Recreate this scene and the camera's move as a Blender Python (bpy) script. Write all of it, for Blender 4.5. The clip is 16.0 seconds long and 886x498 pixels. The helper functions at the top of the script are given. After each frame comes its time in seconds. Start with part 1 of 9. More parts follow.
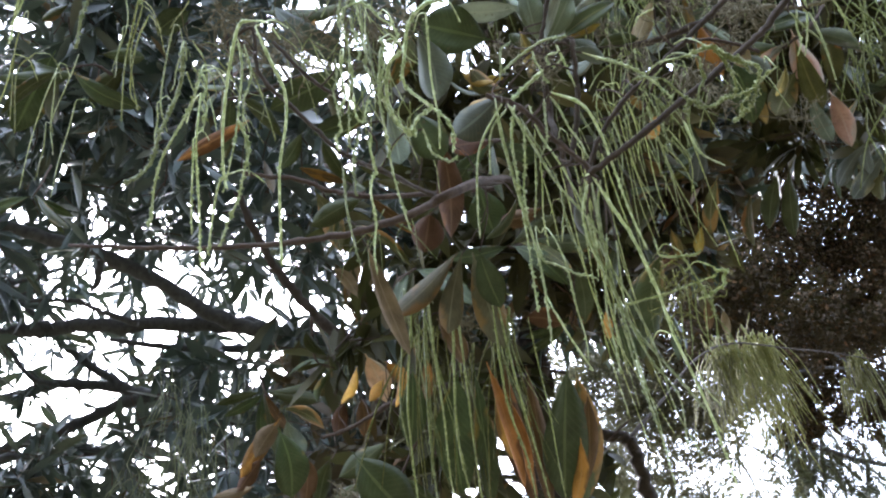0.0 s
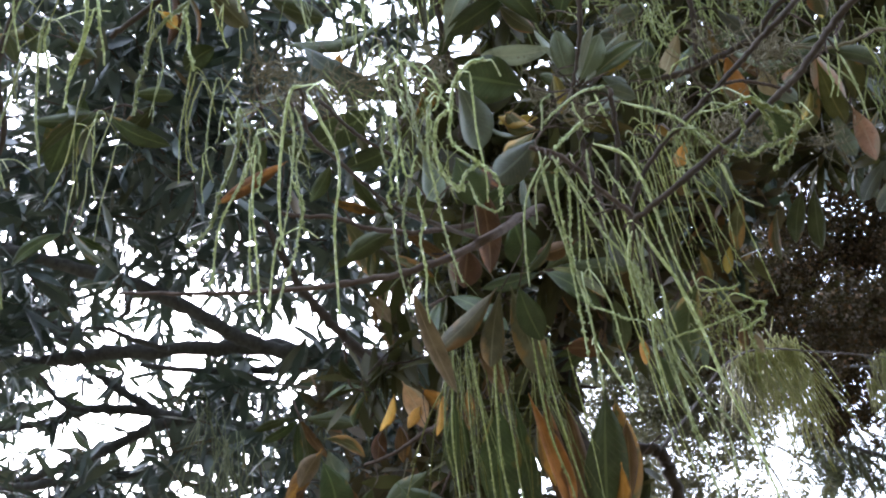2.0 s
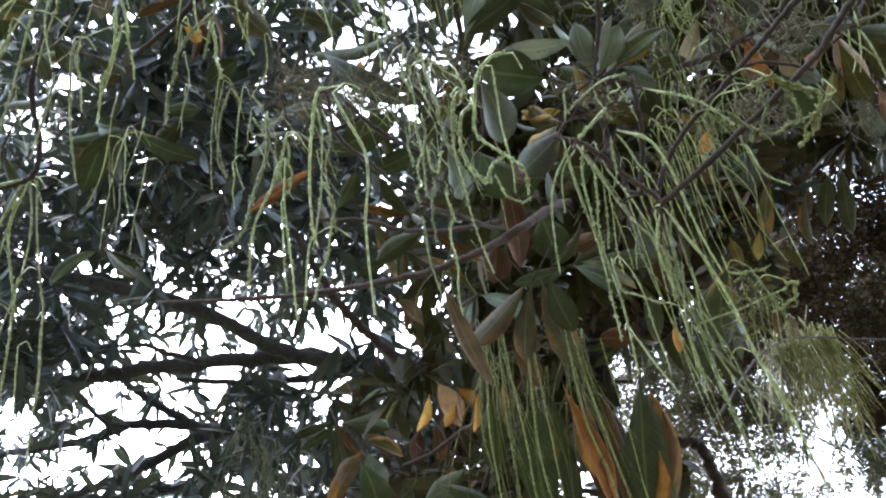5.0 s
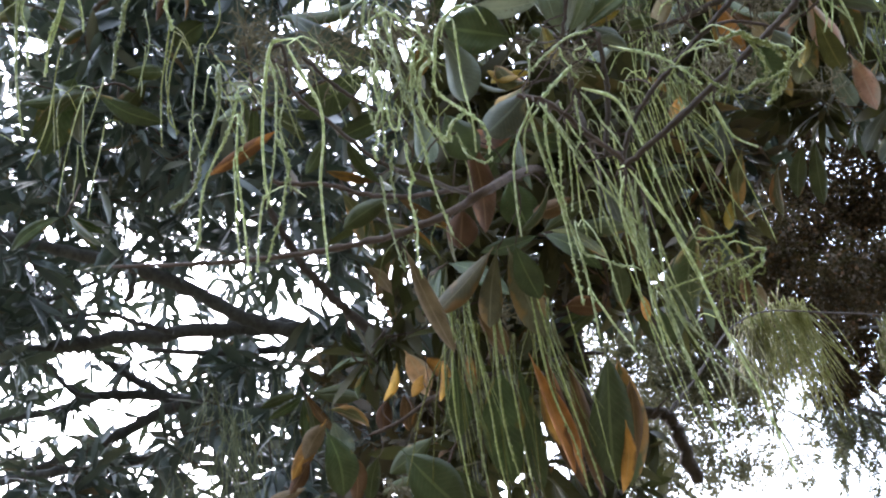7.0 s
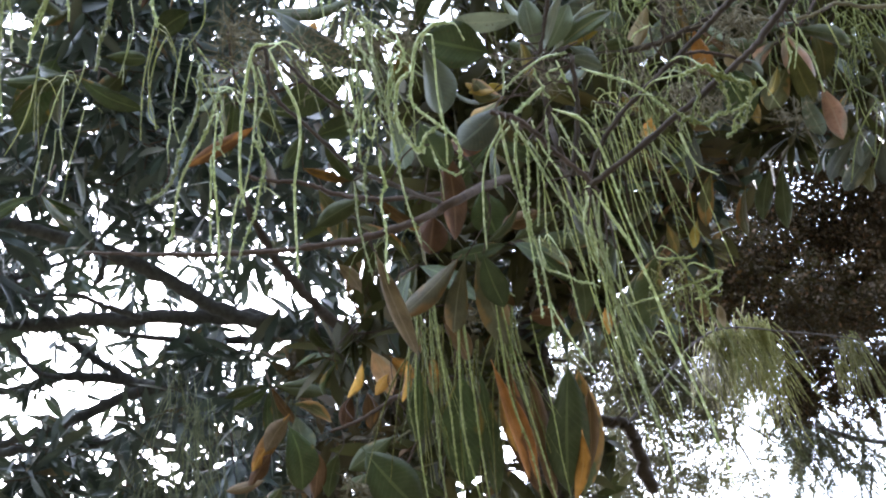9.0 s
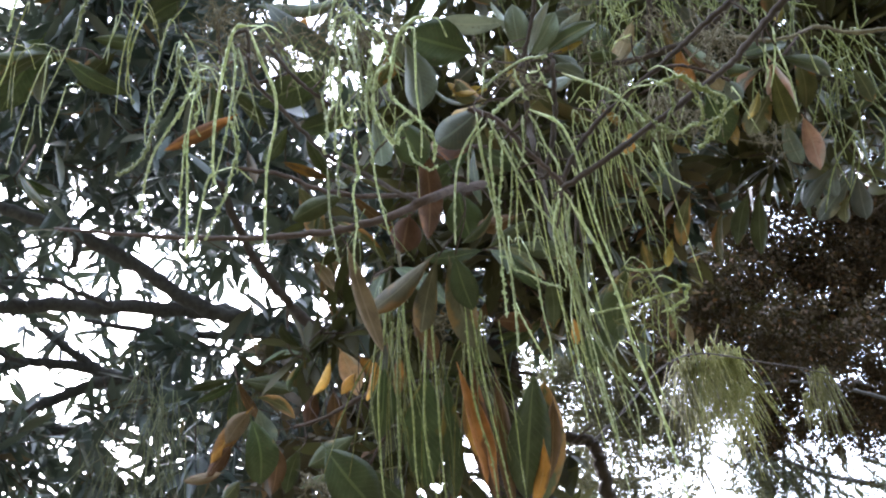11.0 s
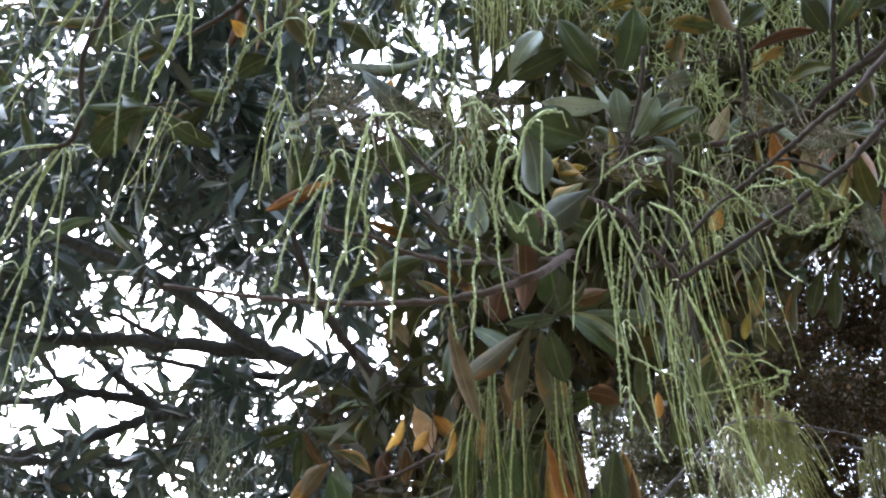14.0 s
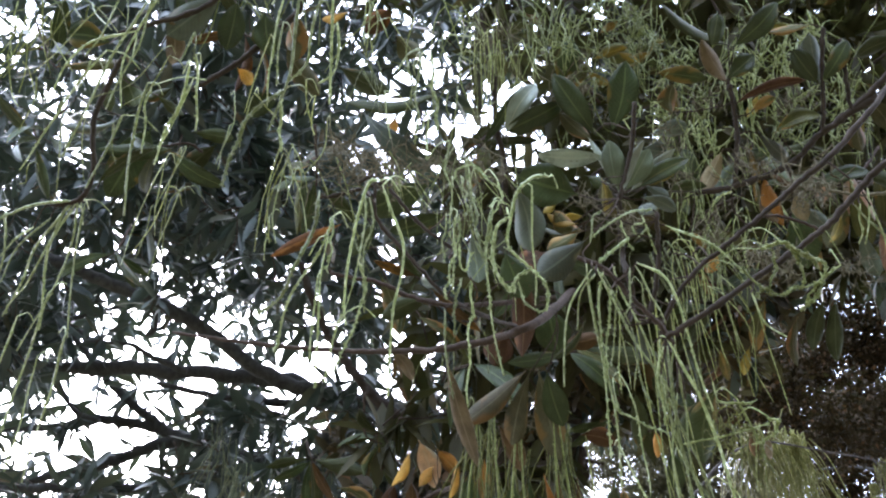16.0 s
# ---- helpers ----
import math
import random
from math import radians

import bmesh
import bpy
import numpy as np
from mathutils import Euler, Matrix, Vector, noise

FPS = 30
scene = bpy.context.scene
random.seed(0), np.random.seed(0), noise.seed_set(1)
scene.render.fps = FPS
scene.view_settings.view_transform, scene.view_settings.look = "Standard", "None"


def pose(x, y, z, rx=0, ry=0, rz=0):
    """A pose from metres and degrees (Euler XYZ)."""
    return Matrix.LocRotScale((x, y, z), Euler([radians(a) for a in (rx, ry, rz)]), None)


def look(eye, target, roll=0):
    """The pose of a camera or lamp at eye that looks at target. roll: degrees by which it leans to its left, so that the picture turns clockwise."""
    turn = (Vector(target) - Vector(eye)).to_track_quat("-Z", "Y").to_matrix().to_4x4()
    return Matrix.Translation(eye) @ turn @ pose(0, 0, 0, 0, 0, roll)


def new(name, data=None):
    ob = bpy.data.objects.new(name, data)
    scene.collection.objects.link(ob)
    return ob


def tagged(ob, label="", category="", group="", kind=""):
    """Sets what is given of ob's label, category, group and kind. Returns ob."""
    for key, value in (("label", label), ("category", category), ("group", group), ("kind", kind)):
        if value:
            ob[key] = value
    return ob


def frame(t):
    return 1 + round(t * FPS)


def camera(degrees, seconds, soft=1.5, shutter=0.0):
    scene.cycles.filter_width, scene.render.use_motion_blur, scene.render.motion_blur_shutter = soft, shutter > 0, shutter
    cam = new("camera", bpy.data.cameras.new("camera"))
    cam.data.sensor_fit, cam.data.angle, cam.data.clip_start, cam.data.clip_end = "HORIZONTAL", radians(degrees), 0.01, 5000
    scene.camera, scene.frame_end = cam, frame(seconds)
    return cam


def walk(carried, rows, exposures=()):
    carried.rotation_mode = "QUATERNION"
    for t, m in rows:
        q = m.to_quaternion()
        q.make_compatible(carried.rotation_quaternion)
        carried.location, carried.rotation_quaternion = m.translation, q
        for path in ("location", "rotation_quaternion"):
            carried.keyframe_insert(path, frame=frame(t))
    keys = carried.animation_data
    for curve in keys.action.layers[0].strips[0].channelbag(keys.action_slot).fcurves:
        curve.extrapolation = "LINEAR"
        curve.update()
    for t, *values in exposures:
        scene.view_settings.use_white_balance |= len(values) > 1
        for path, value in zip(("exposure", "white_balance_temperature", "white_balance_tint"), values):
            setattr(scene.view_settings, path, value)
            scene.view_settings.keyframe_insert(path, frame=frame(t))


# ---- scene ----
cam = camera(54.0, 16.0, soft=2.2)
PATH = [
    (0, (0.053, 0.075, 1.649), (0.171, 1.571, 2.972), -9.3),
    (0.5, (0.042, 0.066, 1.651), (0.157, 1.563, 2.972), -9.6),
    (1, (0.033, 0.055, 1.657), (0.142, 1.553, 2.979), -10.0),
    (1.5, (0.031, 0.042, 1.662), (0.133, 1.536, 2.988), -10.5),
    (2, (0.029, 0.034, 1.662), (0.116, 1.519, 2.999), -10.5),
    (2.5, (0.025, 0.03, 1.663), (0.086, 1.508, 3.009), -11.0),
    (3, (0.024, 0.025, 1.663), (0.057, 1.496, 3.018), -11.3),
    (3.5, (0.023, 0.025, 1.661), (0.045, 1.486, 3.026), -11.3),
    (6, (0.03, 0.052, 1.644), (0.072, 1.542, 2.979), -11.9),
    (6.5, (0.038, 0.061, 1.653), (0.094, 1.564, 2.971), -12.0),
    (7, (0.038, 0.057, 1.653), (0.104, 1.571, 2.957), -12.0),
    (7.5, (0.043, 0.051, 1.654), (0.119, 1.57, 2.952), -11.7),
    (8, (0.046, 0.046, 1.652), (0.136, 1.566, 2.949), -11.3),
    (8.5, (0.046, 0.043, 1.648), (0.151, 1.564, 2.942), -10.6),
    (9, (0.044, 0.037, 1.645), (0.167, 1.558, 2.938), -10.2),
    (11.5, (0.054, 0.048, 1.632), (0.223, 1.537, 2.956), -7.3),
    (12, (0.048, 0.043, 1.638), (0.215, 1.516, 2.98), -7.2),
    (12.5, (0.039, 0.037, 1.642), (0.204, 1.494, 3.002), -6.9),
    (13, (0.025, 0.031, 1.64), (0.176, 1.479, 3.012), -6.2),
    (13.5, (0.003, 0.022, 1.642), (0.126, 1.467, 3.02), -4.8),
    (14, (-0.013, 0.006, 1.645), (0.071, 1.447, 3.03), -3.3),
    (14.5, (-0.011, -0.012, 1.647), (0.041, 1.428, 3.034), -2.6),
    (15, (-0.006, -0.017, 1.649), (0.041, 1.415, 3.045), -2.7),
    (15.5, (-0.001, -0.029, 1.65), (0.05, 1.396, 3.053), -2.9),
    (16, (0.001, -0.04, 1.651), (0.058, 1.375, 3.063), -3.0),
]
walk(cam, [(t, look(eye, target, roll)) for t, eye, target, roll in PATH],
     [(0, 2.53, 5880, 17), (1.5, 2.47, 5880, 17), (2.5, 2.28, 5880, 17), (3.5, 2.20, 5880, 17), (6, 2.39, 5880, 17), (7.5, 2.47, 5880, 17), (9, 2.50, 5880, 17), (11.5, 2.64, 5880, 17), (12.5, 2.62, 5880, 17), (14, 2.54, 5880, 17), (16, 2.38, 5880, 17)])

# ---- world and light: bright overcast, the sun veiled behind the trees ----
SUN_ELEVATION, SUN_AZIMUTH = 34.0, -20.0
sky = bpy.data.worlds.new("overcast_sky")
scene.world = sky
sky.use_nodes = True
nt = sky.node_tree
nt.nodes.clear()
tex = nt.nodes.new("ShaderNodeTexSky")
tex.sky_type = "NISHITA"
tex.sun_disc = False
tex.sun_elevation, tex.sun_rotation = radians(SUN_ELEVATION), radians(SUN_AZIMUTH)
tex.air_density, tex.dust_density, tex.ozone_density = 1.0, 6.0, 1.0
grey = nt.nodes.new("ShaderNodeHueSaturation")
grey.inputs["Saturation"].default_value = 0.32
back = nt.nodes.new("ShaderNodeBackground")
back.inputs["Strength"].default_value = 0.15
out = nt.nodes.new("ShaderNodeOutputWorld")
nt.links.new(tex.outputs["Color"], grey.inputs["Color"])
cloud = nt.nodes.new("ShaderNodeMix")  # an even cloud layer before the clear sky
cloud.data_type = "RGBA"
cloud.inputs[0].default_value = 0.6
height = nt.nodes.new("ShaderNodeSeparateXYZ")  # an overcast sky is three times as bright overhead as at the horizon
nt.links.new(nt.nodes.new("ShaderNodeTexCoord").outputs["Generated"], height.inputs[0])
rise = nt.nodes.new("ShaderNodeValToRGB")
rise.color_ramp.elements[0].color, rise.color_ramp.elements[1].color = (0.268, 0.312, 0.365, 1), (0.85, 0.975, 1.13, 1)
nt.links.new(height.outputs["Z"], rise.inputs["Fac"])
bright = nt.nodes.new("ShaderNodeVectorMath")
bright.operation = "SCALE"
bright.inputs["Scale"].default_value = 14.0
nt.links.new(rise.outputs["Color"], bright.inputs[0])
nt.links.new(bright.outputs["Vector"], cloud.inputs[7])
nt.links.new(grey.outputs["Color"], cloud.inputs[6])
nt.links.new(cloud.outputs[2], back.inputs["Color"])
nt.links.new(back.outputs["Background"], out.inputs["Surface"])
sun = new("sun", bpy.data.lights.new("sun", "SUN"))
sun.data.energy, sun.data.angle, sun.data.color = 1.2, radians(14), (1.0, 0.95, 0.86)
aim = Vector((math.sin(radians(SUN_AZIMUTH)) * math.cos(radians(SUN_ELEVATION)),
              math.cos(radians(SUN_AZIMUTH)) * math.cos(radians(SUN_ELEVATION)), math.sin(radians(SUN_ELEVATION))))
sun.matrix_world = look(aim * 60, (0, 0, 0))

rng = np.random.default_rng(7)
UP = np.array((0.0, 0.0, 1.0))
TO_CAMERA = np.array((0.0, -0.76, -0.65))  # leaf rolls count from this direction, which points towards the camera


# ---- materials ----
def shader(name):
    m = bpy.data.materials.new(name)
    m.use_nodes = True
    t = m.node_tree
    t.nodes.clear()
    return m, t


def node(t, kind, **inputs):
    n = t.nodes.new(kind)
    for key, value in inputs.items():
        n.inputs[key.replace("_", " ")].default_value = value
    return n


def math_node(t, op, a, b=None, c=None):
    n = t.nodes.new("ShaderNodeMath")
    n.operation = op
    for i, v in enumerate((a, b, c)):
        if v is None:
            continue
        if isinstance(v, (int, float)):
            n.inputs[i].default_value = v
        else:
            t.links.new(v, n.inputs[i])
    return n.outputs[0]


def ramp(t, fac, stops):
    n = t.nodes.new("ShaderNodeValToRGB")
    t.links.new(fac, n.inputs["Fac"])
    el = n.color_ramp.elements
    while len(el) < len(stops):
        el.new(0.5)
    for e, (p, c) in zip(el, stops):
        e.position, e.color = p, (*c, 1)
    return n.outputs["Color"]


def mix(t, fac, a, b, blend="MIX"):
    n = t.nodes.new("ShaderNodeMix")
    n.data_type, n.blend_type = "RGBA", blend
    for sock, v in ((n.inputs[0], fac), (n.inputs[6], a), (n.inputs[7], b)):
        if isinstance(v, (int, float)):
            sock.default_value = v
        elif isinstance(v, tuple):
            sock.default_value = (*v, 1)
        else:
            t.links.new(v, sock)
    return n.outputs[2]


def noise_tex(t, scale, detail=4.0, vector=None, rough=0.6):
    n = node(t, "ShaderNodeTexNoise", Scale=scale, Detail=detail, Roughness=rough)
    if vector is None:
        vector = t.nodes.new("ShaderNodeTexCoord").outputs["Object"]
    t.links.new(vector, n.inputs["Vector"])
    return n.outputs["Fac"]


def finish(t, color, rough, normal=None, glow=0.0, spec=0.5):
    """Principled surface; glow is the share of light that passes through the blade."""
    b = node(t, "ShaderNodeBsdfPrincipled")
    t.links.new(color, b.inputs["Base Color"])
    if isinstance(rough, float):
        b.inputs["Roughness"].default_value = rough
    else:
        t.links.new(rough, b.inputs["Roughness"])
    b.inputs["Specular IOR Level"].default_value = spec
    if normal is not None:
        t.links.new(normal, b.inputs["Normal"])
    last = b.outputs[0]
    if glow:
        tr = t.nodes.new("ShaderNodeBsdfTranslucent")
        t.links.new(mix(t, 0.3, color, (0.20, 0.24, 0.06), "MIX"), tr.inputs["Color"])
        ms = t.nodes.new("ShaderNodeMixShader")
        ms.inputs[0].default_value = glow
        t.links.new(last, ms.inputs[1])
        t.links.new(tr.outputs[0], ms.inputs[2])
        last = ms.outputs[0]
    o = t.nodes.new("ShaderNodeOutputMaterial")
    t.links.new(last, o.inputs["Surface"])


def bump(t, height, strength, distance):
    n = node(t, "ShaderNodeBump", Strength=strength, Distance=distance)
    t.links.new(height, n.inputs["Height"])
    return n.outputs["Normal"]


def blade_material(name, base, vein, patch, amount, rough=0.34, glow=0.12, spec=0.6):
    """A leaf blade: mottled colour, midrib and side veins along the blade, blotches of a second colour."""
    m, t = shader(name)
    uv = t.nodes.new("ShaderNodeTexCoord")
    sep = t.nodes.new("ShaderNodeSeparateXYZ")
    t.links.new(uv.outputs["UV"], sep.inputs[0])
    off = math_node(t, "ABSOLUTE", math_node(t, "SUBTRACT", sep.outputs["X"], 0.5))
    rib = math_node(t, "LESS_THAN", off, 0.035)
    side = math_node(t, "SINE", math_node(t, "MULTIPLY_ADD", off, -34.0, math_node(t, "MULTIPLY", sep.outputs["Y"], 95.0)))
    line = math_node(t, "GREATER_THAN", side, 0.9)
    info = t.nodes.new("ShaderNodeObjectInfo")
    shift = t.nodes.new("ShaderNodeVectorMath")
    shift.operation = "ADD"
    t.links.new(uv.outputs["Object"], shift.inputs[0])
    t.links.new(info.outputs["Random"], shift.inputs[1])
    n1 = noise_tex(t, 38.0, 5.0, shift.outputs[0])
    n2 = noise_tex(t, 300.0, 3.0, shift.outputs[0])
    dark = tuple(c * 0.62 for c in base)
    lite = tuple(min(1.0, c * 1.35 + 0.01) for c in base)
    col = ramp(t, n1, [(0.3, dark), (0.5, base), (0.72, lite)])
    n3 = noise_tex(t, 16.0, 3.0, shift.outputs[0])
    edge = math_node(t, "ADD", n3, math_node(t, "MULTIPLY", math_node(t, "SUBTRACT", off, 0.2), 0.35))
    spot = t.nodes.new("ShaderNodeMapRange")
    spot.inputs["From Min"].default_value, spot.inputs["From Max"].default_value = 0.72 - amount * 0.5, 0.80 - amount * 0.5
    t.links.new(edge, spot.inputs["Value"])
    col = mix(t, spot.outputs[0], col, patch)
    col = mix(t, math_node(t, "MULTIPLY", line, 0.22), col, vein)
    col = mix(t, math_node(t, "MULTIPLY", rib, 0.7), col, vein)
    fleck = math_node(t, "GREATER_THAN", n2, 0.66)
    col = mix(t, math_node(t, "MULTIPLY", fleck, 0.6), col, (0.10, 0.07, 0.03))
    hsv = node(t, "ShaderNodeHueSaturation")
    t.links.new(col, hsv.inputs["Color"])
    t.links.new(math_node(t, "MULTIPLY_ADD", info.outputs["Random"], 0.5, 0.75), hsv.inputs["Value"])
    t.links.new(math_node(t, "MULTIPLY_ADD", info.outputs["Random"], 0.03, 0.485), hsv.inputs["Hue"])
    h = math_node(t, "ADD", math_node(t, "MULTIPLY", line, 0.5), math_node(t, "ADD", n1, math_node(t, "MULTIPLY", rib, 1.5)))
    finish(t, hsv.outputs["Color"], math_node(t, "MULTIPLY_ADD", n1, 0.3, rough - 0.12), bump(t, h, 0.35, 0.0008), glow, spec)
    return m


def crown_material(name, stops, rough=0.5, glow=0.15, spec=0.4):
    """Many small leaves in one mesh: each blade takes its own tone."""
    m, t = shader(name)
    g = t.nodes.new("ShaderNodeNewGeometry")
    col = ramp(t, g.outputs["Random Per Island"], stops)
    n1 = noise_tex(t, 30.0, 4.0)
    col = mix(t, math_node(t, "MULTIPLY", n1, 0.7), col, tuple(c * 0.45 for c in stops[1][1]))
    finish(t, col, rough, bump(t, n1, 0.2, 0.001), glow, spec)
    return m


def bark_material(name, dark, lite, scale=60.0):
    m, t = shader(name)
    co = t.nodes.new("ShaderNodeTexCoord").outputs["Object"]
    n1 = noise_tex(t, scale, 6.0, co, 0.7)
    n2 = noise_tex(t, scale * 5, 4.0, co)
    n3 = noise_tex(t, scale * 0.25, 3.0, co)
    col = ramp(t, n1, [(0.3, dark), (0.6, lite), (0.8, tuple(c * 1.3 for c in lite))])
    col = mix(t, math_node(t, "MULTIPLY", n3, 0.5), col, tuple(c * 0.7 for c in dark))
    h = math_node(t, "ADD", n1, math_node(t, "MULTIPLY", n2, 0.4))
    finish(t, col, 0.85, bump(t, h, 0.7, 0.002), 0.0, 0.25)
    return m


def spike_material(name, base, tip, spec=0.5):
    m, t = shader(name)
    co = t.nodes.new("ShaderNodeTexCoord").outputs["Object"]
    info = t.nodes.new("ShaderNodeObjectInfo")
    n1 = noise_tex(t, 240.0, 4.0, co)
    n2 = noise_tex(t, 900.0, 2.0, co)
    n3 = noise_tex(t, 30.0, 2.0, co)
    # dark and pale tones at bud scale imitate the shading between buds
    col = ramp(t, n1, [(0.32, tuple(c * 0.45 for c in base)), (0.5, base), (0.7, tip)])
    col = mix(t, math_node(t, "MULTIPLY", n3, 0.35), col, tuple(c * 0.5 for c in base))
    hsv = node(t, "ShaderNodeHueSaturation")
    t.links.new(col, hsv.inputs["Color"])
    t.links.new(math_node(t, "MULTIPLY_ADD", info.outputs["Random"], 0.7, 0.6), hsv.inputs["Value"])
    finish(t, hsv.outputs["Color"], 0.42, bump(t, math_node(t, "ADD", n1, n2), 0.6, 0.0008), 0.15, spec)
    return m


TOPS = {
    "pink": blade_material("leaf_upper_faded", (0.46, 0.255, 0.15), (0.50, 0.33, 0.21), (0.36, 0.27, 0.19), 0.25, 0.5, 0.2),
    "green": blade_material("leaf_upper_green", (0.040, 0.056, 0.015), (0.12, 0.15, 0.05), (0.17, 0.11, 0.02), 0.10, 0.34, 0.14, 0.35),
    "olive": blade_material("leaf_upper_olive", (0.074, 0.076, 0.014), (0.19, 0.17, 0.05), (0.26, 0.13, 0.02), 0.25, 0.45, 0.18, 0.3),
    "orange": blade_material("leaf_upper_orange", (0.50, 0.245, 0.045), (0.52, 0.31, 0.09), (0.20, 0.09, 0.03), 0.30, 0.55, 0.35, 0.2),
    "brown": blade_material("leaf_upper_brown", (0.078, 0.037, 0.013), (0.16, 0.09, 0.035), (0.20, 0.09, 0.02), 0.22, 0.65, 0.15, 0.25),
    "tan": blade_material("leaf_upper_tan", (0.19, 0.14, 0.07), (0.28, 0.21, 0.12), (0.17, 0.10, 0.045), 0.2, 0.6, 0.2, 0.25),
    "half": blade_material("leaf_upper_turning", (0.060, 0.085, 0.022), (0.22, 0.21, 0.08), (0.33, 0.18, 0.03), 0.30, 0.34, 0.2),
    "mustard": blade_material("leaf_upper_mustard", (0.30, 0.19, 0.022), (0.36, 0.26, 0.06), (0.14, 0.12, 0.02), 0.35, 0.5, 0.3, 0.3),
    "dull": blade_material("leaf_upper_dull", (0.044, 0.058, 0.034), (0.13, 0.16, 0.09), (0.15, 0.12, 0.05), 0.1, 0.38, 0.1, 0.45),
    "drab": blade_material("leaf_upper_drab", (0.060, 0.055, 0.026), (0.14, 0.125, 0.065), (0.15, 0.085, 0.025), 0.25, 0.5, 0.22, 0.3),
    # lighter copy of the green blade, its lit look put into the colour
    "lit_green": blade_material("leaf_upper_lit_green", (0.14, 0.17, 0.10), (0.26, 0.29, 0.19), (0.16, 0.15, 0.06), 0.06, 0.32, 0.2, 0.5),
    # pale base colour stands in for sky reflected off the blade
    "sheen": blade_material("leaf_upper_painted_sheen", (0.30, 0.345, 0.28), (0.44, 0.47, 0.38), (0.26, 0.27, 0.17), 0.05, 0.26, 0.15, 0.9),
    "pale": blade_material("leaf_upper_pale", (0.22, 0.26, 0.20), (0.38, 0.40, 0.30), (0.22, 0.22, 0.12), 0.1, 0.36, 0.1, 0.7),
}
BACKS = {
    "pink": blade_material("leaf_under_faded", (0.48, 0.28, 0.17), (0.52, 0.36, 0.24), (0.38, 0.29, 0.20), 0.25, 0.5, 0.2),
    "green": blade_material("leaf_under_green", (0.050, 0.060, 0.019), (0.11, 0.125, 0.05), (0.17, 0.11, 0.03), 0.12, 0.46, 0.14, 0.22),
    "olive": blade_material("leaf_under_olive", (0.090, 0.086, 0.030), (0.20, 0.185, 0.09), (0.26, 0.14, 0.04), 0.25, 0.55, 0.18, 0.25),
    "orange": blade_material("leaf_under_orange", (0.50, 0.25, 0.055), (0.52, 0.32, 0.10), (0.20, 0.10, 0.035), 0.30, 0.6, 0.35, 0.2),
    "brown": blade_material("leaf_under_brown", (0.085, 0.041, 0.016), (0.17, 0.10, 0.042), (0.22, 0.10, 0.025), 0.22, 0.65, 0.15, 0.25),
    "tan": blade_material("leaf_under_tan", (0.19, 0.14, 0.075), (0.29, 0.23, 0.14), (0.17, 0.10, 0.05), 0.2, 0.6, 0.2, 0.25),
    "half": blade_material("leaf_under_turning", (0.075, 0.088, 0.032), (0.22, 0.21, 0.09), (0.32, 0.17, 0.04), 0.34, 0.45, 0.2, 0.4),
    "mustard": blade_material("leaf_under_mustard", (0.29, 0.19, 0.035), (0.36, 0.27, 0.08), (0.15, 0.12, 0.03), 0.35, 0.55, 0.3, 0.3),
    "dull": blade_material("leaf_under_dull", (0.058, 0.062, 0.043), (0.125, 0.135, 0.095), (0.14, 0.12, 0.07), 0.1, 0.48, 0.1, 0.35),
    "drab": blade_material("leaf_under_drab", (0.085, 0.073, 0.037), (0.16, 0.14, 0.08), (0.17, 0.095, 0.03), 0.25, 0.55, 0.22, 0.3),
    "lit_green": blade_material("leaf_under_lit_green", (0.14, 0.165, 0.11), (0.22, 0.24, 0.16), (0.16, 0.15, 0.08), 0.06, 0.42, 0.2, 0.4),
    "sheen": blade_material("leaf_under_painted_sheen", (0.30, 0.34, 0.27), (0.42, 0.45, 0.36), (0.26, 0.27, 0.17), 0.05, 0.32, 0.15, 0.7),
    "pale": blade_material("leaf_under_pale", (0.112, 0.135, 0.092), (0.22, 0.25, 0.17), (0.18, 0.17, 0.09), 0.1, 0.42, 0.12, 0.5),
}
CROWN = crown_material("crown_leaves", [(0.0, (0.028, 0.0245, 0.008)), (0.4, (0.043, 0.038, 0.013)), (0.8, (0.076, 0.065, 0.024)), (0.95, (0.13, 0.11, 0.045)), (1.0, (0.26, 0.14, 0.05))], 0.55, 0.15, 0.22)
# bluish cast of these leaf tones stands in for a haze of glare
BACKCROWN = crown_material("back_crown_leaves", [(0.0, (0.022, 0.036, 0.032)), (0.4, (0.038, 0.058, 0.050)), (0.85, (0.078, 0.102, 0.088)), (0.96, (0.10, 0.10, 0.06)), (1.0, (0.2, 0.12, 0.05))], 0.36, 0.1, 0.5)
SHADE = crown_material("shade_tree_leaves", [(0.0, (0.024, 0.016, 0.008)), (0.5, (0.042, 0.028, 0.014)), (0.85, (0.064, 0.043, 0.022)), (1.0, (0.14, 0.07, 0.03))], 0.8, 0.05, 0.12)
RUST = crown_material("dry_brown_leaves", [(0.0, (0.030, 0.020, 0.010)), (0.45, (0.058, 0.038, 0.018)), (0.8, (0.085, 0.060, 0.022)), (1.0, (0.20, 0.09, 0.03))], 0.65, 0.15)
FEATHER = crown_material("feathery_leaves", [(0.0, (0.06, 0.055, 0.032)), (0.5, (0.11, 0.098, 0.056)), (1.0, (0.16, 0.14, 0.075))], 0.6, 0.25)
FROND = crown_material("frond_leaflets", [(0.0, (0.030, 0.034, 0.020)), (0.5, (0.055, 0.060, 0.034)), (1.0, (0.09, 0.095, 0.05))], 0.6, 0.12)
BARK = bark_material("bark_brown", (0.022, 0.016, 0.011), (0.066, 0.048, 0.034))
LIMB = bark_material("bark_grey", (0.028, 0.027, 0.025), (0.085, 0.082, 0.074))
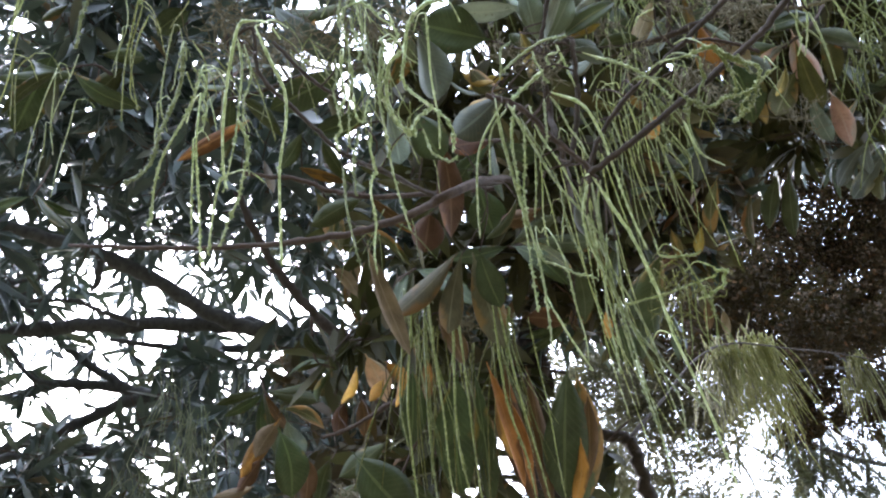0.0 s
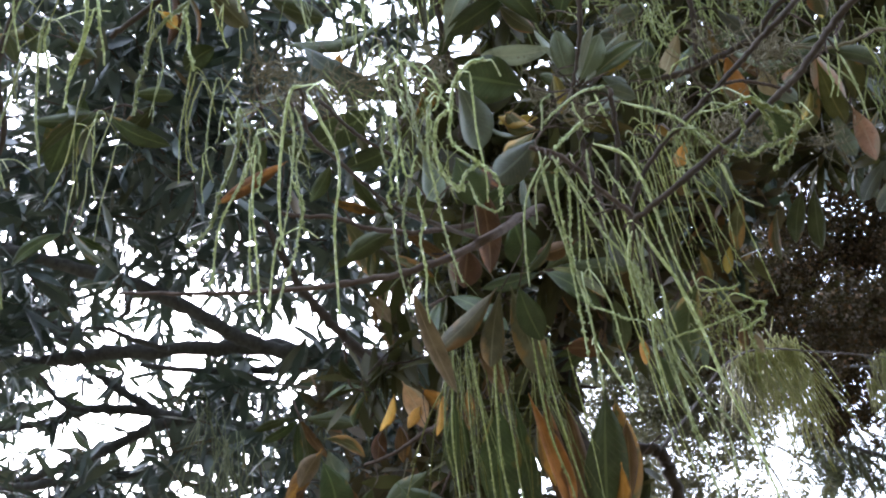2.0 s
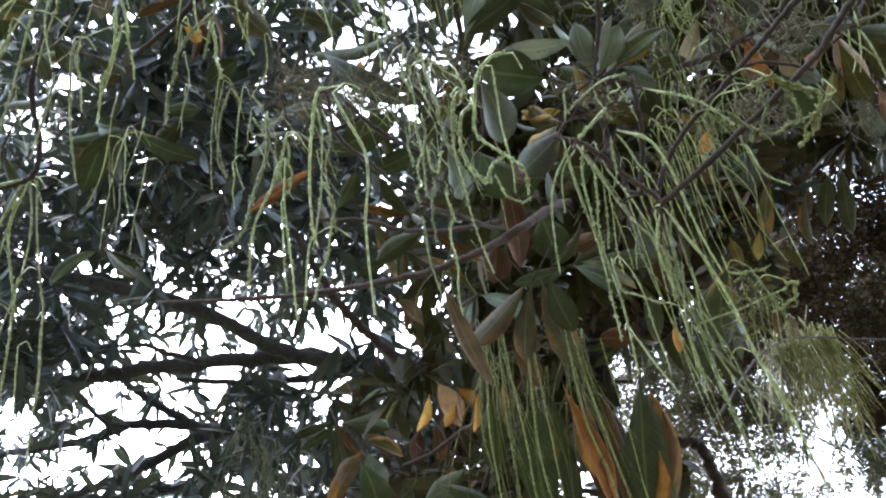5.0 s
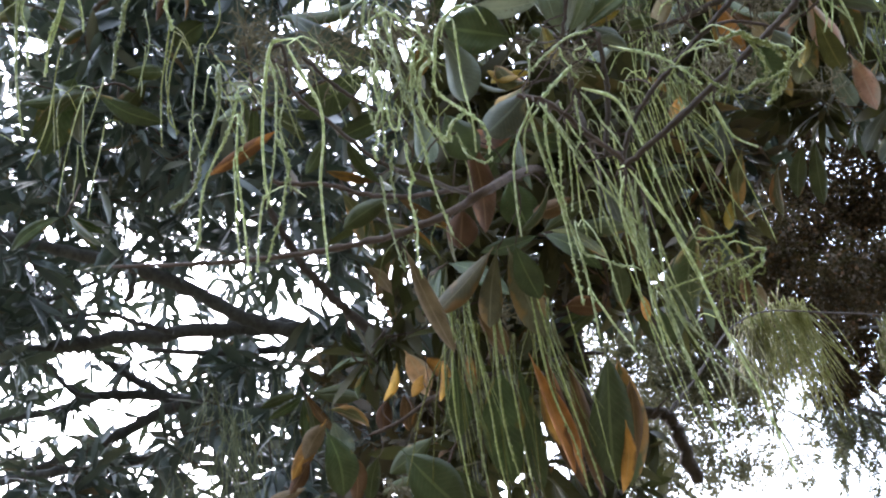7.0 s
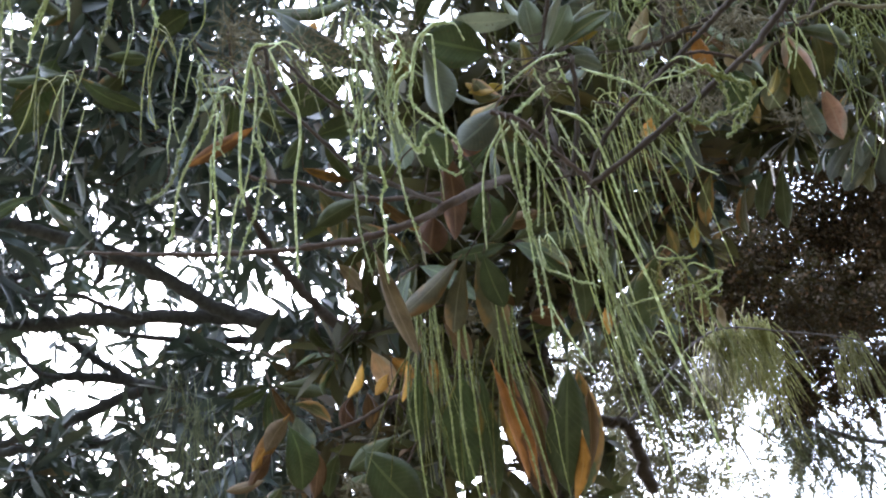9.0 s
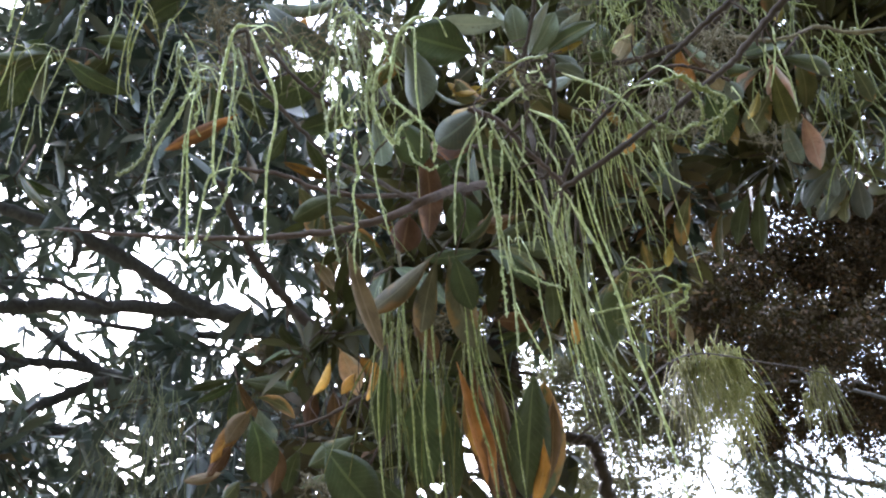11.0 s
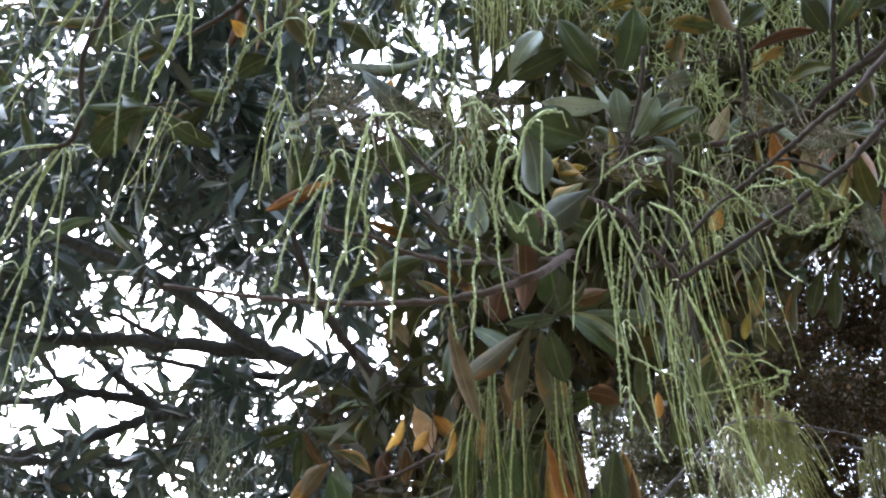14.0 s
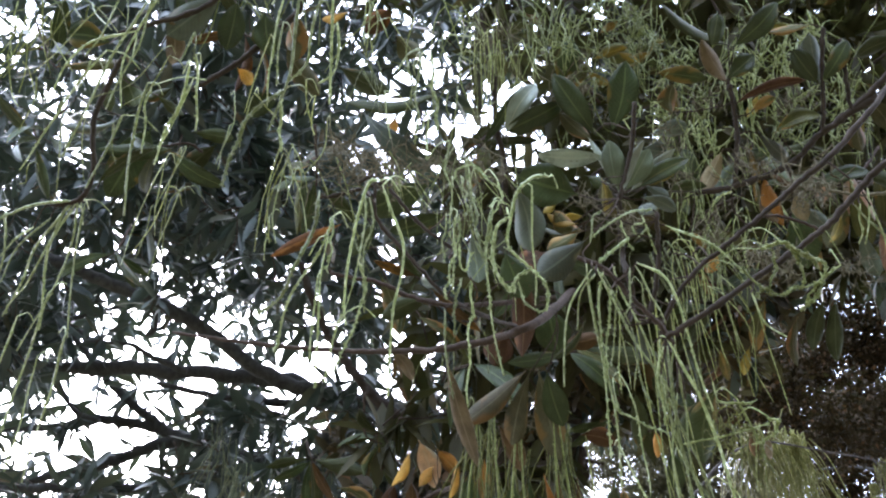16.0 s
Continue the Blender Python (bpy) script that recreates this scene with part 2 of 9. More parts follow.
TWIG = bark_material("bark_red_brown", (0.030, 0.020, 0.014), (0.088, 0.060, 0.043), 110.0)
STALK = bark_material("dry_stalk", (0.075, 0.062, 0.036), (0.19, 0.165, 0.095), 160.0)
SPIKE = spike_material("flower_spike_green", (0.40, 0.475, 0.185), (0.74, 0.80, 0.48))
BUDS = spike_material("flower_bud_green", (0.31, 0.39, 0.14), (0.62, 0.69, 0.36))
THIN = spike_material("slender_spike_green", (0.34, 0.385, 0.105), (0.60, 0.64, 0.24))
# olive spike tone darkened to imitate the canopy's shade on far tufts
SHADED_OLIVE = spike_material("shaded_spike_olive", (0.16, 0.16, 0.042), (0.27, 0.26, 0.085), 0.08)
# darker copy of the spike green: deep-crown shade put into the colour
SHADED_GREEN = spike_material("shaded_spike_green", (0.225, 0.265, 0.075), (0.42, 0.46, 0.19), 0.3)
HOARY = spike_material("hoary_spike_green", (0.20, 0.225, 0.135), (0.33, 0.36, 0.23), 0.1)


def soil_material():
    m, t = shader("leaf_strewn_soil")
    n1, n2 = noise_tex(t, 1.3, 6.0), noise_tex(t, 22.0, 5.0)
    col = ramp(t, n1, [(0.35, (0.05, 0.038, 0.024)), (0.6, (0.10, 0.078, 0.05))])
    col = mix(t, n2, col, (0.065, 0.062, 0.03))
    finish(t, col, 0.95, bump(t, n2, 0.6, 0.02))
    return m


# ---- mesh helpers ----
class Shape:
    """Vertices, faces, material slots and blade coordinates of one mesh."""

    def __init__(self):
        self.v, self.f, self.m, self.uv, self.n = [], [], [], [], 0

    def add(self, verts, faces, slot=0, uv=None):
        faces = np.asarray(faces)
        self.v.append(np.asarray(verts, float))
        self.f.extend((faces + self.n).tolist())
        self.m.extend([slot] * len(faces))
        self.uv.append(np.zeros((len(verts), 2)) if uv is None else np.asarray(uv, float))
        self.n += len(verts)

    def mesh(self, name, materials, origin=(0, 0, 0)):
        me = bpy.data.meshes.new(name)
        verts = np.concatenate(self.v) - np.asarray(origin)
        me.from_pydata(verts.tolist(), [], self.f)
        for mat in materials:
            me.materials.append(mat)
        me.polygons.foreach_set("material_index", self.m)
        me.polygons.foreach_set("use_smooth", [True] * len(self.f))
        loops = np.empty(len(me.loops), int)
        me.loops.foreach_get("vertex_index", loops)
        me.uv_layers.new(name="blade").data.foreach_set("uv", np.concatenate(self.uv)[loops].ravel())
        return me


def part(name, shape, materials, parent, label="", origin=(0, 0, 0), kind=""):
    ob = new(name, shape.mesh(name, materials, origin))
    ob.parent = parent
    ob.location = Vector(origin) - PLACE[parent.name]
    PLACE[ob.name] = Vector(origin)
    return tagged(ob, label=label, kind=kind)


PLACE, BOUGHS = {}, {}


def bough(tree, at):
    """The branch of a tree that passes nearest to a point, and the nearest point of it."""
    best, far, spot = tree, 1e9, None
    for ob, way in BOUGHS.get(tree.name, ()):
        d = np.linalg.norm(way - at, axis=1)
        i = int(d.argmin())
        if d[i] < far:
            best, far, spot = ob, d[i], way[i]
    return best, far, spot


def unit(a):
    return a / max(1e-9, np.linalg.norm(a))


def curve(points, count):
    """A smooth way through a few points."""
    p = np.asarray(points, float)
    if len(p) == 2:
        return p[0] + (p[1] - p[0]) * np.linspace(0, 1, count)[:, None]
    p = np.vstack([2 * p[0] - p[1], p, 2 * p[-1] - p[-2]])
    s = np.linspace(0, len(p) - 3, count)
    i = np.minimum(s.astype(int), len(p) - 4)
    u = (s - i)[:, None]
    a, b, c, d = p[i], p[i + 1], p[i + 2], p[i + 3]
    return 0.5 * (2 * b + (c - a) * u + (2 * a - 5 * b + 4 * c - d) * u**2 + (3 * b - 3 * c + d - a) * u**3)


def tube(shape, way, radii, sides=6, slot=0, rough=0.0):
    """A round stem along a way, closed at both ends."""
    way, n = np.asarray(way), len(way)
    along = np.gradient(way, axis=0)
    along /= np.maximum(1e-9, np.linalg.norm(along, axis=1))[:, None]
    ref = np.array((0.31, 0.87, 0.38)) if abs(along[0] @ np.array((0.31, 0.87, 0.38))) < 0.9 else np.array((1.0, 0, 0))
    x = ref - (along @ ref)[:, None] * along
    x /= np.linalg.norm(x, axis=1)[:, None]
    y = np.cross(along, x)
    a = np.arange(sides) * 2 * np.pi / sides
    r = np.broadcast_to(radii, (n,))[:, None] * (1 + rough * rng.uniform(-1, 1, (n, sides)))
    ring = way[:, None] + r[..., None] * (np.cos(a)[None, :, None] * x[:, None] + np.sin(a)[None, :, None] * y[:, None])
    verts = np.vstack([ring.reshape(-1, 3), way[:1], way[-1:]])
    i, j = np.meshgrid(np.arange(n - 1), np.arange(sides), indexing="ij")
    k = (j + 1) % sides
    quads = np.stack([i * sides + j, i * sides + k, (i + 1) * sides + k, (i + 1) * sides + j], -1).reshape(-1, 4)
    shape.add(verts, quads, slot)
    base = shape.n - len(verts)
    e = n * sides
    for s in range(sides):
        shape.f.append([base + e, base + (s + 1) % sides, base + s])
        shape.f.append([base + e + 1, base + e - sides + s, base + e - sides + (s + 1) % sides])
        shape.m.extend([slot, slot])


BUD_V = np.array([(0, 0, 1.3), (1, 0, 0.1), (0, 1, 0.1), (-1, 0, 0.1), (0, -1, 0.1), (0, 0, -0.9)], float)
BUD_F = [(0, 1, 2), (0, 2, 3), (0, 3, 4), (0, 4, 1), (5, 2, 1), (5, 3, 2), (5, 4, 3), (5, 1, 4)]


# ---- parts of plants ----
LEAF_LABELS = {"pink": "faded pinkish-orange dry leaf", "orange": "orange withered leaf", "brown": "brown dead leaf", "tan": "dry tan leaf", "half": "green leaf turning orange",
               "pale": "leaf with pale grey-green underside", "dull": "dull grey-green leaf", "drab": "drab olive-brown withering leaf", "lit_green": "glossy green leaf painted lighter as if lit", "sheen": "leaf with a silvery sky sheen painted in", "mustard": "mustard-yellow withering leaf", "olive": "yellowish olive leaf"}


def leaf(tree, base, tip, width, roll, bend, kind):
    """A leathery blade on a short stalk, folded along its midrib; the upper side looks away from the camera at roll 0.
    """
    base, tip = np.array(base), np.array(tip)
    length = np.linalg.norm(tip - base)
    ahead = (tip - base) / length
    face = unit(TO_CAMERA - (TO_CAMERA @ ahead) * ahead)
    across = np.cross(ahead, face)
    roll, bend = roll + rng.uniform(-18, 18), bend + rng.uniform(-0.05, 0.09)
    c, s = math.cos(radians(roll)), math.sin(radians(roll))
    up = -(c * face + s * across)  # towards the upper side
    side = np.cross(ahead, up)
    n, fold, thick = 13, rng.uniform(0.12, 0.5), 0.0005
    v = np.linspace(0, 1, n)
    body = np.clip((v - 0.07) / 0.93, 0, 1)
    blunt = kind in ("pale", "dull", "drab")  # the greyish ones are spoon-shaped
    half = width / 2 * np.maximum(0.035, np.sin(np.pi * body ** (rng.uniform(1.4, 1.9) if blunt else rng.uniform(1.0, 1.35))) ** (rng.uniform(0.5, 0.65) if blunt else rng.uniform(0.56, 0.85)))
    half[-1] = width * 0.01
    half[:2] = np.minimum(half[:2], 0.0013)
    wave = rng.uniform(-1, 1, 4)
    u = np.array((-1, -0.55, 0, 0.55, 1.0))
    lift = bend * length * np.sin(np.pi * v)
    sway = 0.06 * wave[0] * length * np.sin(np.pi * v)
    mid = base + ahead * (v * length)[:, None] + up * lift[:, None] + side * sway[:, None]
    ripple = 0.16 * wave[1] * np.sin(v * 9 + wave[2] * 3)[:, None] * np.abs(u) + 0.10 * wave[3] * np.sin(v * 6)[:, None] * u
    z = half[:, None] * (fold * np.abs(u) ** 1.3 + ripple)
    top = mid[:, None] + side * (half[:, None] * u)[..., None] + up * (z + thick)[..., None]
    low = top - up * (2 * thick)
    uv = np.stack([np.broadcast_to((u + 1) / 2, (n, 5)), np.broadcast_to(v[:, None], (n, 5))], -1).reshape(-1, 2)
    i, j = np.meshgrid(np.arange(n - 1), np.arange(4), indexing="ij")
    q = np.stack([i * 5 + j, i * 5 + j + 1, i * 5 + j + 6, i * 5 + j + 5], -1).reshape(-1, 4)
    sh = Shape()
    sh.add(top.reshape(-1, 3), q, 0, uv)
    sh.add(low.reshape(-1, 3), q[:, ::-1], 1, uv)
    k, m = np.arange(n - 1), n * 5
    for e, flip in ((0, False), (4, True)):
        rim = np.stack([k * 5 + e, k * 5 + 5 + e, m + k * 5 + 5 + e, m + k * 5 + e], -1)
        sh.f.extend((rim[:, ::-1] if flip else rim).tolist())
        sh.m.extend([1] * (n - 1))
    holder, far, spot = bough(tree, base)
    if 0.004 < far < 0.08:  # a thin stalk joins the blade to its branch
        sag = (base + spot) / 2 + rng.normal(0, far * 0.12, 3)
        tube(sh, curve((base + ahead * 0.004, sag, spot), 6), 0.0008, 5, 2)
    return part("leaf", sh, (TOPS[kind], BACKS[kind], TWIG), holder, LEAF_LABELS.get(kind, ""), tuple(base))


def whorl(tree, x, y, z, count, length, kinds=("green", "green", "green", "green", "green", "green", "olive", "green", "green", "brown")):
    """A twig end with a loose whorl of hanging blades."""
    hub = np.array((x, y, z))
    stem = unit(np.array((rng.normal(0, 0.5), rng.normal(0, 0.5), 0.7)))
    branch(tree, (hub + stem * length * 0.9, hub + stem * length * 0.3 + rng.normal(0, 0.01, 3), hub), 0.0028, 0.0018, "twig", TWIG, 6)
    for k in range(count):
        a = hub + stem * length * rng.uniform(0, 0.35)
        head = unit(rng.normal(0, 0.8, 3) + np.array((0, 0, -0.75)))
        size = length * rng.uniform(0.75, 1.2)
        leaf(tree, a, a + head * size, size * rng.uniform(0.15, 0.26), rng.choice((0, 180)) + rng.normal(0, 35), rng.uniform(0.0, 0.12), kinds[int(rng.integers(len(kinds)))])


def spike(tree, points, radius, buds=0.0, tone=""):
    """A hanging flower spike: a supple stalk, set with small round buds where it is in bud."""
    way = curve(points, 8 * len(points))
    length = np.linalg.norm(np.diff(way, axis=0), axis=1).sum()
    wave = np.linspace(0, rng.uniform(5, 11) * (1.8 if buds > 0.85 else 1.0), len(way))[:, None] + rng.uniform(0, 6, 3)
    way += np.sin(wave) * radius * rng.uniform(0.2, 0.9, 3) * (1.3 if buds > 0.85 else 0.7)
    sh = Shape()
    tube(sh, way, radius * (0.76 if radius > 0.0016 else 0.64) * np.interp(np.linspace(0, 1, len(way)), (0, 0.12, 1), (0.45, 1.0, 0.6)) * rng.uniform(0.9, 1.12, len(way)), 6, 0, 0.10)
    for _ in range(int(length * buds * 900)):
        s = rng.uniform(0.03, 0.99) * (len(way) - 1)
        p = way[int(s)] + (way[min(int(s) + 1, len(way) - 1)] - way[int(s)]) * (s % 1)
        out_ = unit(rng.normal(size=3))
        r = radius * rng.uniform(0.42, 1.0)
        turn = np.array(Vector(out_).to_track_quat("Z", "Y").to_matrix())
        sh.add(p + out_ * radius * 0.62 + (BUD_V * r) @ turn.T, BUD_F, 1)
    holder, far, spot = bough(tree, way[0])
    if 0.004 < far < 0.05:
        sag = (way[0] + spot) / 2 + rng.normal(0, far * 0.12, 3)
        tube(sh, curve((way[0], sag, spot), 6), 0.0008, 5, 2)
    else:  # its arched stalk goes back up into the crown
        top = way[0] + np.array((rng.normal(0, 0.012), rng.uniform(0.02, 0.05), rng.uniform(0.012, 0.04)))
        tube(sh, curve((way[0], (way[0] + top) / 2 + np.array((0, 0, 0.010)), top), 8), radius * 0.36, 5, 0)
    return part("flower_spike", sh, {"shaded_olive": (SHADED_OLIVE, SHADED_OLIVE, TWIG), "shaded_green": (SHADED_GREEN, SHADED_GREEN, TWIG)}.get(tone, (SPIKE if radius > 0.00125 else THIN, BUDS, TWIG)), holder,
                {"shaded_olive": "curled flower spike in shade-darkened olive", "shaded_green": "flower spike in shade-darkened green"}.get(tone, ""), tuple(way[0]))


def branch(tree, points, r0, r1, name="branch", material=None, sides=8, label=""):
    """A tapering branch with small swellings at its nodes."""
    count = max(10, 7 * len(points))
    way = curve(points, count)
    r = np.linspace(r0, r1, count) * (1 + 0.10 * rng.uniform(-1, 1, count))
    r[rng.integers(1, count - 1, max(1, count // 9))] *= 1.22
    way[1:-1] += rng.normal(0, min(r0, r1) * 0.22, (count - 2, 3))
    sh = Shape()
    tube(sh, way, r, sides, 0, 0.06)
    ob = part(name, sh, (material or (BARK if tree.name.startswith("flowering") else LIMB),), tree, label, tuple(way[0]))
    BOUGHS.setdefault(tree.name, []).append((ob, way))
    return ob


def tuft(tree, centre, fan, count, length, radius, spread, name="spike_tuft", material=None):
    """A bundle of slender hanging spikes too fine to count, springing from one twig end."""
    sh = Shape()
    loose = 0.40 if material is None and radius < 0.002 else 0.16  # fine default spikes stray, the others hang
    for _ in range(count):
        a = np.array(centre) + rng.normal(0, spread * (0.7 if loose > 0.2 else 0.35), 3) * np.array((1, 1, 0.5))
        d = np.array(fan) + rng.normal(0, loose, 3)
        e = a + unit(d) * length * rng.uniform(0.55, 1.1) + rng.normal(0, spread * 0.35, 3)
        m = (a + e) / 2 + np.array((0, 0, 0.10 * length)) + rng.normal(0, 0.19 * loose * length, 3)
        tube(sh, curve((a, m, e), 9), radius * np.linspace(1, 0.6, 9), 4)
    return part(name, sh, (material or (SHADED_OLIVE if radius > 0.002 else SHADED_GREEN),), tree, "", tuple(centre), "stuff")


def tangle(tree, centre, size, count, radius, material=None):
    """Bare, forked stalks of old flower heads."""
    sh = Shape()
    for _ in range(count):
        a = np.array(centre) + rng.normal(0, size * 0.28, 3)
        b = a + rng.normal(0, size * 0.5, 3)
        m = (a + b) / 2 + rng.normal(0, size * 0.16, 3)
        tube(sh, curve((a, m, b), 7), radius * np.linspace(1.0, 0.55, 7), 4)
        c = m + rng.normal(0, size * 0.22, 3)
        tube(sh, curve((m, c), 3), radius * 0.6, 4)
    return part("dry_stalk_tangle", sh, (material or STALK,), tree, "", tuple(centre), "stuff")


def blade_template(stations=6):
    """A light crown leaf along +y: a folded, pointed blade, one unit long and one wide."""
    v = np.linspace(0, 1, stations)
    half = 0.5 * np.sin(np.pi * np.clip((v - 0.06) / 0.94, 0, 1) ** 0.95) ** 0.8
    half[0], half[-1] = 0.03, 0.01
    rows = [(-1, 0.28), (0, 0.0), (1, 0.28)]
    verts = np.array([(u * h, y, f * h) for y, h in zip(v, half) for u, f in rows])
    faces = [(i * 3 + j, i * 3 + j + 1, i * 3 + j + 4, i * 3 + j + 3) for i in range(stations - 1) for j in range(2)]
    return verts, np.array(faces)


BLADE_V, BLADE_F = blade_template()
SMALL_V, SMALL_F = blade_template(4)
TINY_V, TINY_F = blade_template(3)


def turned(heads, normals):
    """Rotations that lay a blade along each heading with its upper side towards each normal."""
    y = heads / np.linalg.norm(heads, axis=1)[:, None]
    x = np.cross(y, normals)
    x /= np.maximum(1e-6, np.linalg.norm(x, axis=1))[:, None]
    return np.stack([x, y, np.cross(x, y)], -1)


def blades(shape, places, heads, normals, lengths, widths, bends, template=(BLADE_V, BLADE_F), slot=0):
    tv, tf = template
    n = len(places)
    local = np.broadcast_to(tv, (n, *tv.shape)) * np.stack([widths, lengths, widths], -1)[:, None]
    local = local + np.zeros((1, 1, 3))
    local[..., 2] -= (bends * lengths)[:, None] * tv[None, :, 1] ** 2
    verts = np.einsum("nij,nkj->nki", turned(heads, normals), local) + places[:, None]
    faces = (tf[None] + (np.arange(n) * len(tv))[:, None, None]).reshape(-1, tf.shape[1])
    shape.add(verts.reshape(-1, 3), faces, slot)


def spray(tree, x, y, z, radius, whorls, length, slim=0.20):
    """A spray of the crown: twig ends, each with a whorl of drooping blades."""
    sh = Shape()
    c = np.array((x, y, z))
    for _ in range(whorls):
        hub = c + rng.normal(0, radius * 0.5, 3)
        stem = unit(rng.normal(0, 1, 3) + np.array((0, 0, 0.2)))
        tube(sh, curve((hub - stem * length * 0.9, hub - stem * length * 0.4 + rng.normal(0, 0.01, 3), hub), 5), np.linspace(0.0022, 0.0014, 5), 4, 1)
        n = int(rng.integers(5, 10))
        heads = rng.normal(0, 1, (n, 3)) + stem * 0.7 + np.array((0, 0, -0.55))
        heads /= np.linalg.norm(heads, axis=1)[:, None]
        normals = rng.normal(0, 0.55, (n, 3)) + UP
        size = length * rng.uniform(0.6, 1.2, n)
        blades(sh, hub - stem * rng.uniform(0, 0.25, n)[:, None] * length, heads, normals, size, size * slim * rng.uniform(0.75, 1.3, n), rng.uniform(-0.05, 0.3, n))
    return part("leaf_spray", sh, (CROWN if slim > 0.2 else BACKCROWN, TWIG), tree, "", (x, y, z), "stuff")


def leaf_mass(tree, x, y, z, radii, count, length, material, slim=0.5):
    """Dense, small-leaved foliage of a tree farther off."""
    sh = Shape()
    clumps = rng.normal(0, 0.45, (max(6, count // 40), 3)) * np.array(radii)
    where = clumps[rng.integers(0, len(clumps), count)] + rng.normal(0, 0.09, (count, 3)) * np.mean(radii)
    heads = rng.normal(0, 1, (count, 3)) + np.array((0, 0, -0.3))
    size = length * rng.uniform(0.6, 1.3, count)
    blades(sh, where + np.array((x, y, z)), heads, rng.normal(0, 0.7, (count, 3)) + UP, size, size * slim, rng.uniform(0, 0.2, count), (SMALL_V, SMALL_F) if length > 0.05 else (TINY_V, TINY_F))
    return part("leaf_mass", sh, (material,), tree, "", (x, y, z), "stuff")


def fronds(tree, x, y, z, radii, count, length):
    """Feathery hanging fronds: a thin rib with pairs of narrow leaflets."""
    sh = Shape()
    for _ in range(count):
        a = np.array((x, y, z)) + rng.normal(0, 0.5, 3) * np.array(radii)
        d = unit(np.array((rng.normal(0, 0.6), rng.normal(0, 0.6), -0.9)))
        e = a + d * length * rng.uniform(0.7, 1.2)
        rib = curve((a, (a + e) / 2 + np.array((0, 0, 0.06 * length)), e), 15)
        tube(sh, rib, 0.0016, 3, 1)
        flat = unit(np.cross(d, rng.normal(0, 1, 3)))
        heads = np.concatenate([flat + d * 0.55, -flat + d * 0.55]).reshape(2, 1, 3).repeat(14, 1).reshape(-1, 3)
        at = np.concatenate([rib[1:], rib[1:]])
        size = length * 0.17 * rng.uniform(0.8, 1.15, 28)
        blades(sh, at, heads, rng.normal(0, 0.3, (28, 3)) + UP, size, size * 0.36, np.full(28, 0.1), (SMALL_V, SMALL_F))
    return part("fronds", sh, (FROND, TWIG), tree, "", (x, y, z), "stuff")


def tree_root(name, x, y, label, category="tree"):
    root = new(name)
    root.location = (x, y, 0)
    root.empty_display_size = 0.2
    PLACE[root.name] = Vector((x, y, 0))
    return tagged(root, label=label, category=category)


# ---- ground ----
def ground_sheet():
    sh = Shape()
    ticks = np.concatenate([-np.geomspace(900, 1, 22), np.linspace(-0.8, 0.8, 5), np.geomspace(1, 900, 22)])
    gx, gy = np.meshgrid(ticks, ticks, indexing="ij")
    gz = 0.03 * np.sin(gx * 1.7) * np.cos(gy * 1.3) - 0.02
    n = len(ticks)
    i, j = np.meshgrid(np.arange(n - 1), np.arange(n - 1), indexing="ij")
    q = np.stack([i * n + j, (i + 1) * n + j, (i + 1) * n + j + 1, i * n + j + 1], -1).reshape(-1, 4)
    sh.add(np.stack([gx, gy, gz], -1).reshape(-1, 3), q)
    ob = new("ground", sh.mesh("ground", (soil_material(),)))
    tagged(ob, "bare brown soil strewn with dry leaves", "ground", kind="structure")


ground_sheet()


def unseen_tree_belt():
    """An unseen belt of trees added behind the camera to cut frontal light: a lumpy hedge-like wall with a ragged top.
    """
    sh = Shape()
    angles = np.radians(np.linspace(95, 265, 70))
    profile = ((0.0, 0.0), (-0.2, 1.5), (-0.5, 3.2), (-0.3, 4.8), (0.1, 6.0), (0.7, 6.7), (1.5, 6.9), (2.6, 6.0), (2.8, 3.0), (2.4, 0.0))
    lumps = np.random.default_rng(11)
    rows = []
    for a in angles:
        tall = 1.0 + 0.14 * math.sin(a * 9.0) + 0.10 * math.sin(a * 23.0 + 1.0)
        rows.append([((9.5 + r + lumps.normal(0, 0.22) * (h > 0)) * math.sin(a), (9.5 + r + lumps.normal(0, 0.22) * (h > 0)) * math.cos(a), h * tall + lumps.normal(0, 0.15) * (h > 0) - 0.1) for r, h in profile])
    n, k = len(angles), len(profile)
    i, j = np.meshgrid(np.arange(n - 1), np.arange(k - 1), indexing="ij")
    q = np.stack([i * k + j, i * k + j + 1, (i + 1) * k + j + 1, (i + 1) * k + j], -1).reshape(-1, 4)
    sh.add(np.array(rows).reshape(-1, 3), q)
    m, t = shader("far_foliage")
    n1, n2 = noise_tex(t, 1.2, 4.0), noise_tex(t, 14.0, 5.0)
    col = mix(t, n1, ramp(t, n2, [(0.35, (0.012, 0.016, 0.008)), (0.55, (0.045, 0.055, 0.022)), (0.75, (0.09, 0.10, 0.04))]), (0.05, 0.05, 0.02))
    finish(t, col, 0.8, bump(t, n2, 1.0, 0.15), 0.0, 0.2)
    ob = new("backdrop", sh.mesh("backdrop", (m,)))
    tagged(ob, "unseen belt of dark-green trees added to cut frontal light", "trees", kind="structure")


unseen_tree_belt()


# ---- the flowering tree under whose crown the camera hangs ----
spike_tree = tree_root("flowering_tree", 0.342, 1.767, "spreading tree with leathery leaves and long hanging green flower spikes")
back_tree = tree_root("broadleaf_tree", -0.383, 3.166, "dark leafy tree with low horizontal limbs against white sky")
shade_tree = tree_root("shade_tree", 5.279, 5.588, "dense small-leaved brownish tree farther off in shade")
feather_tree = tree_root("feathery_tree", 6.755, 7.897, "tree with hanging feathery fronds against bright sky")
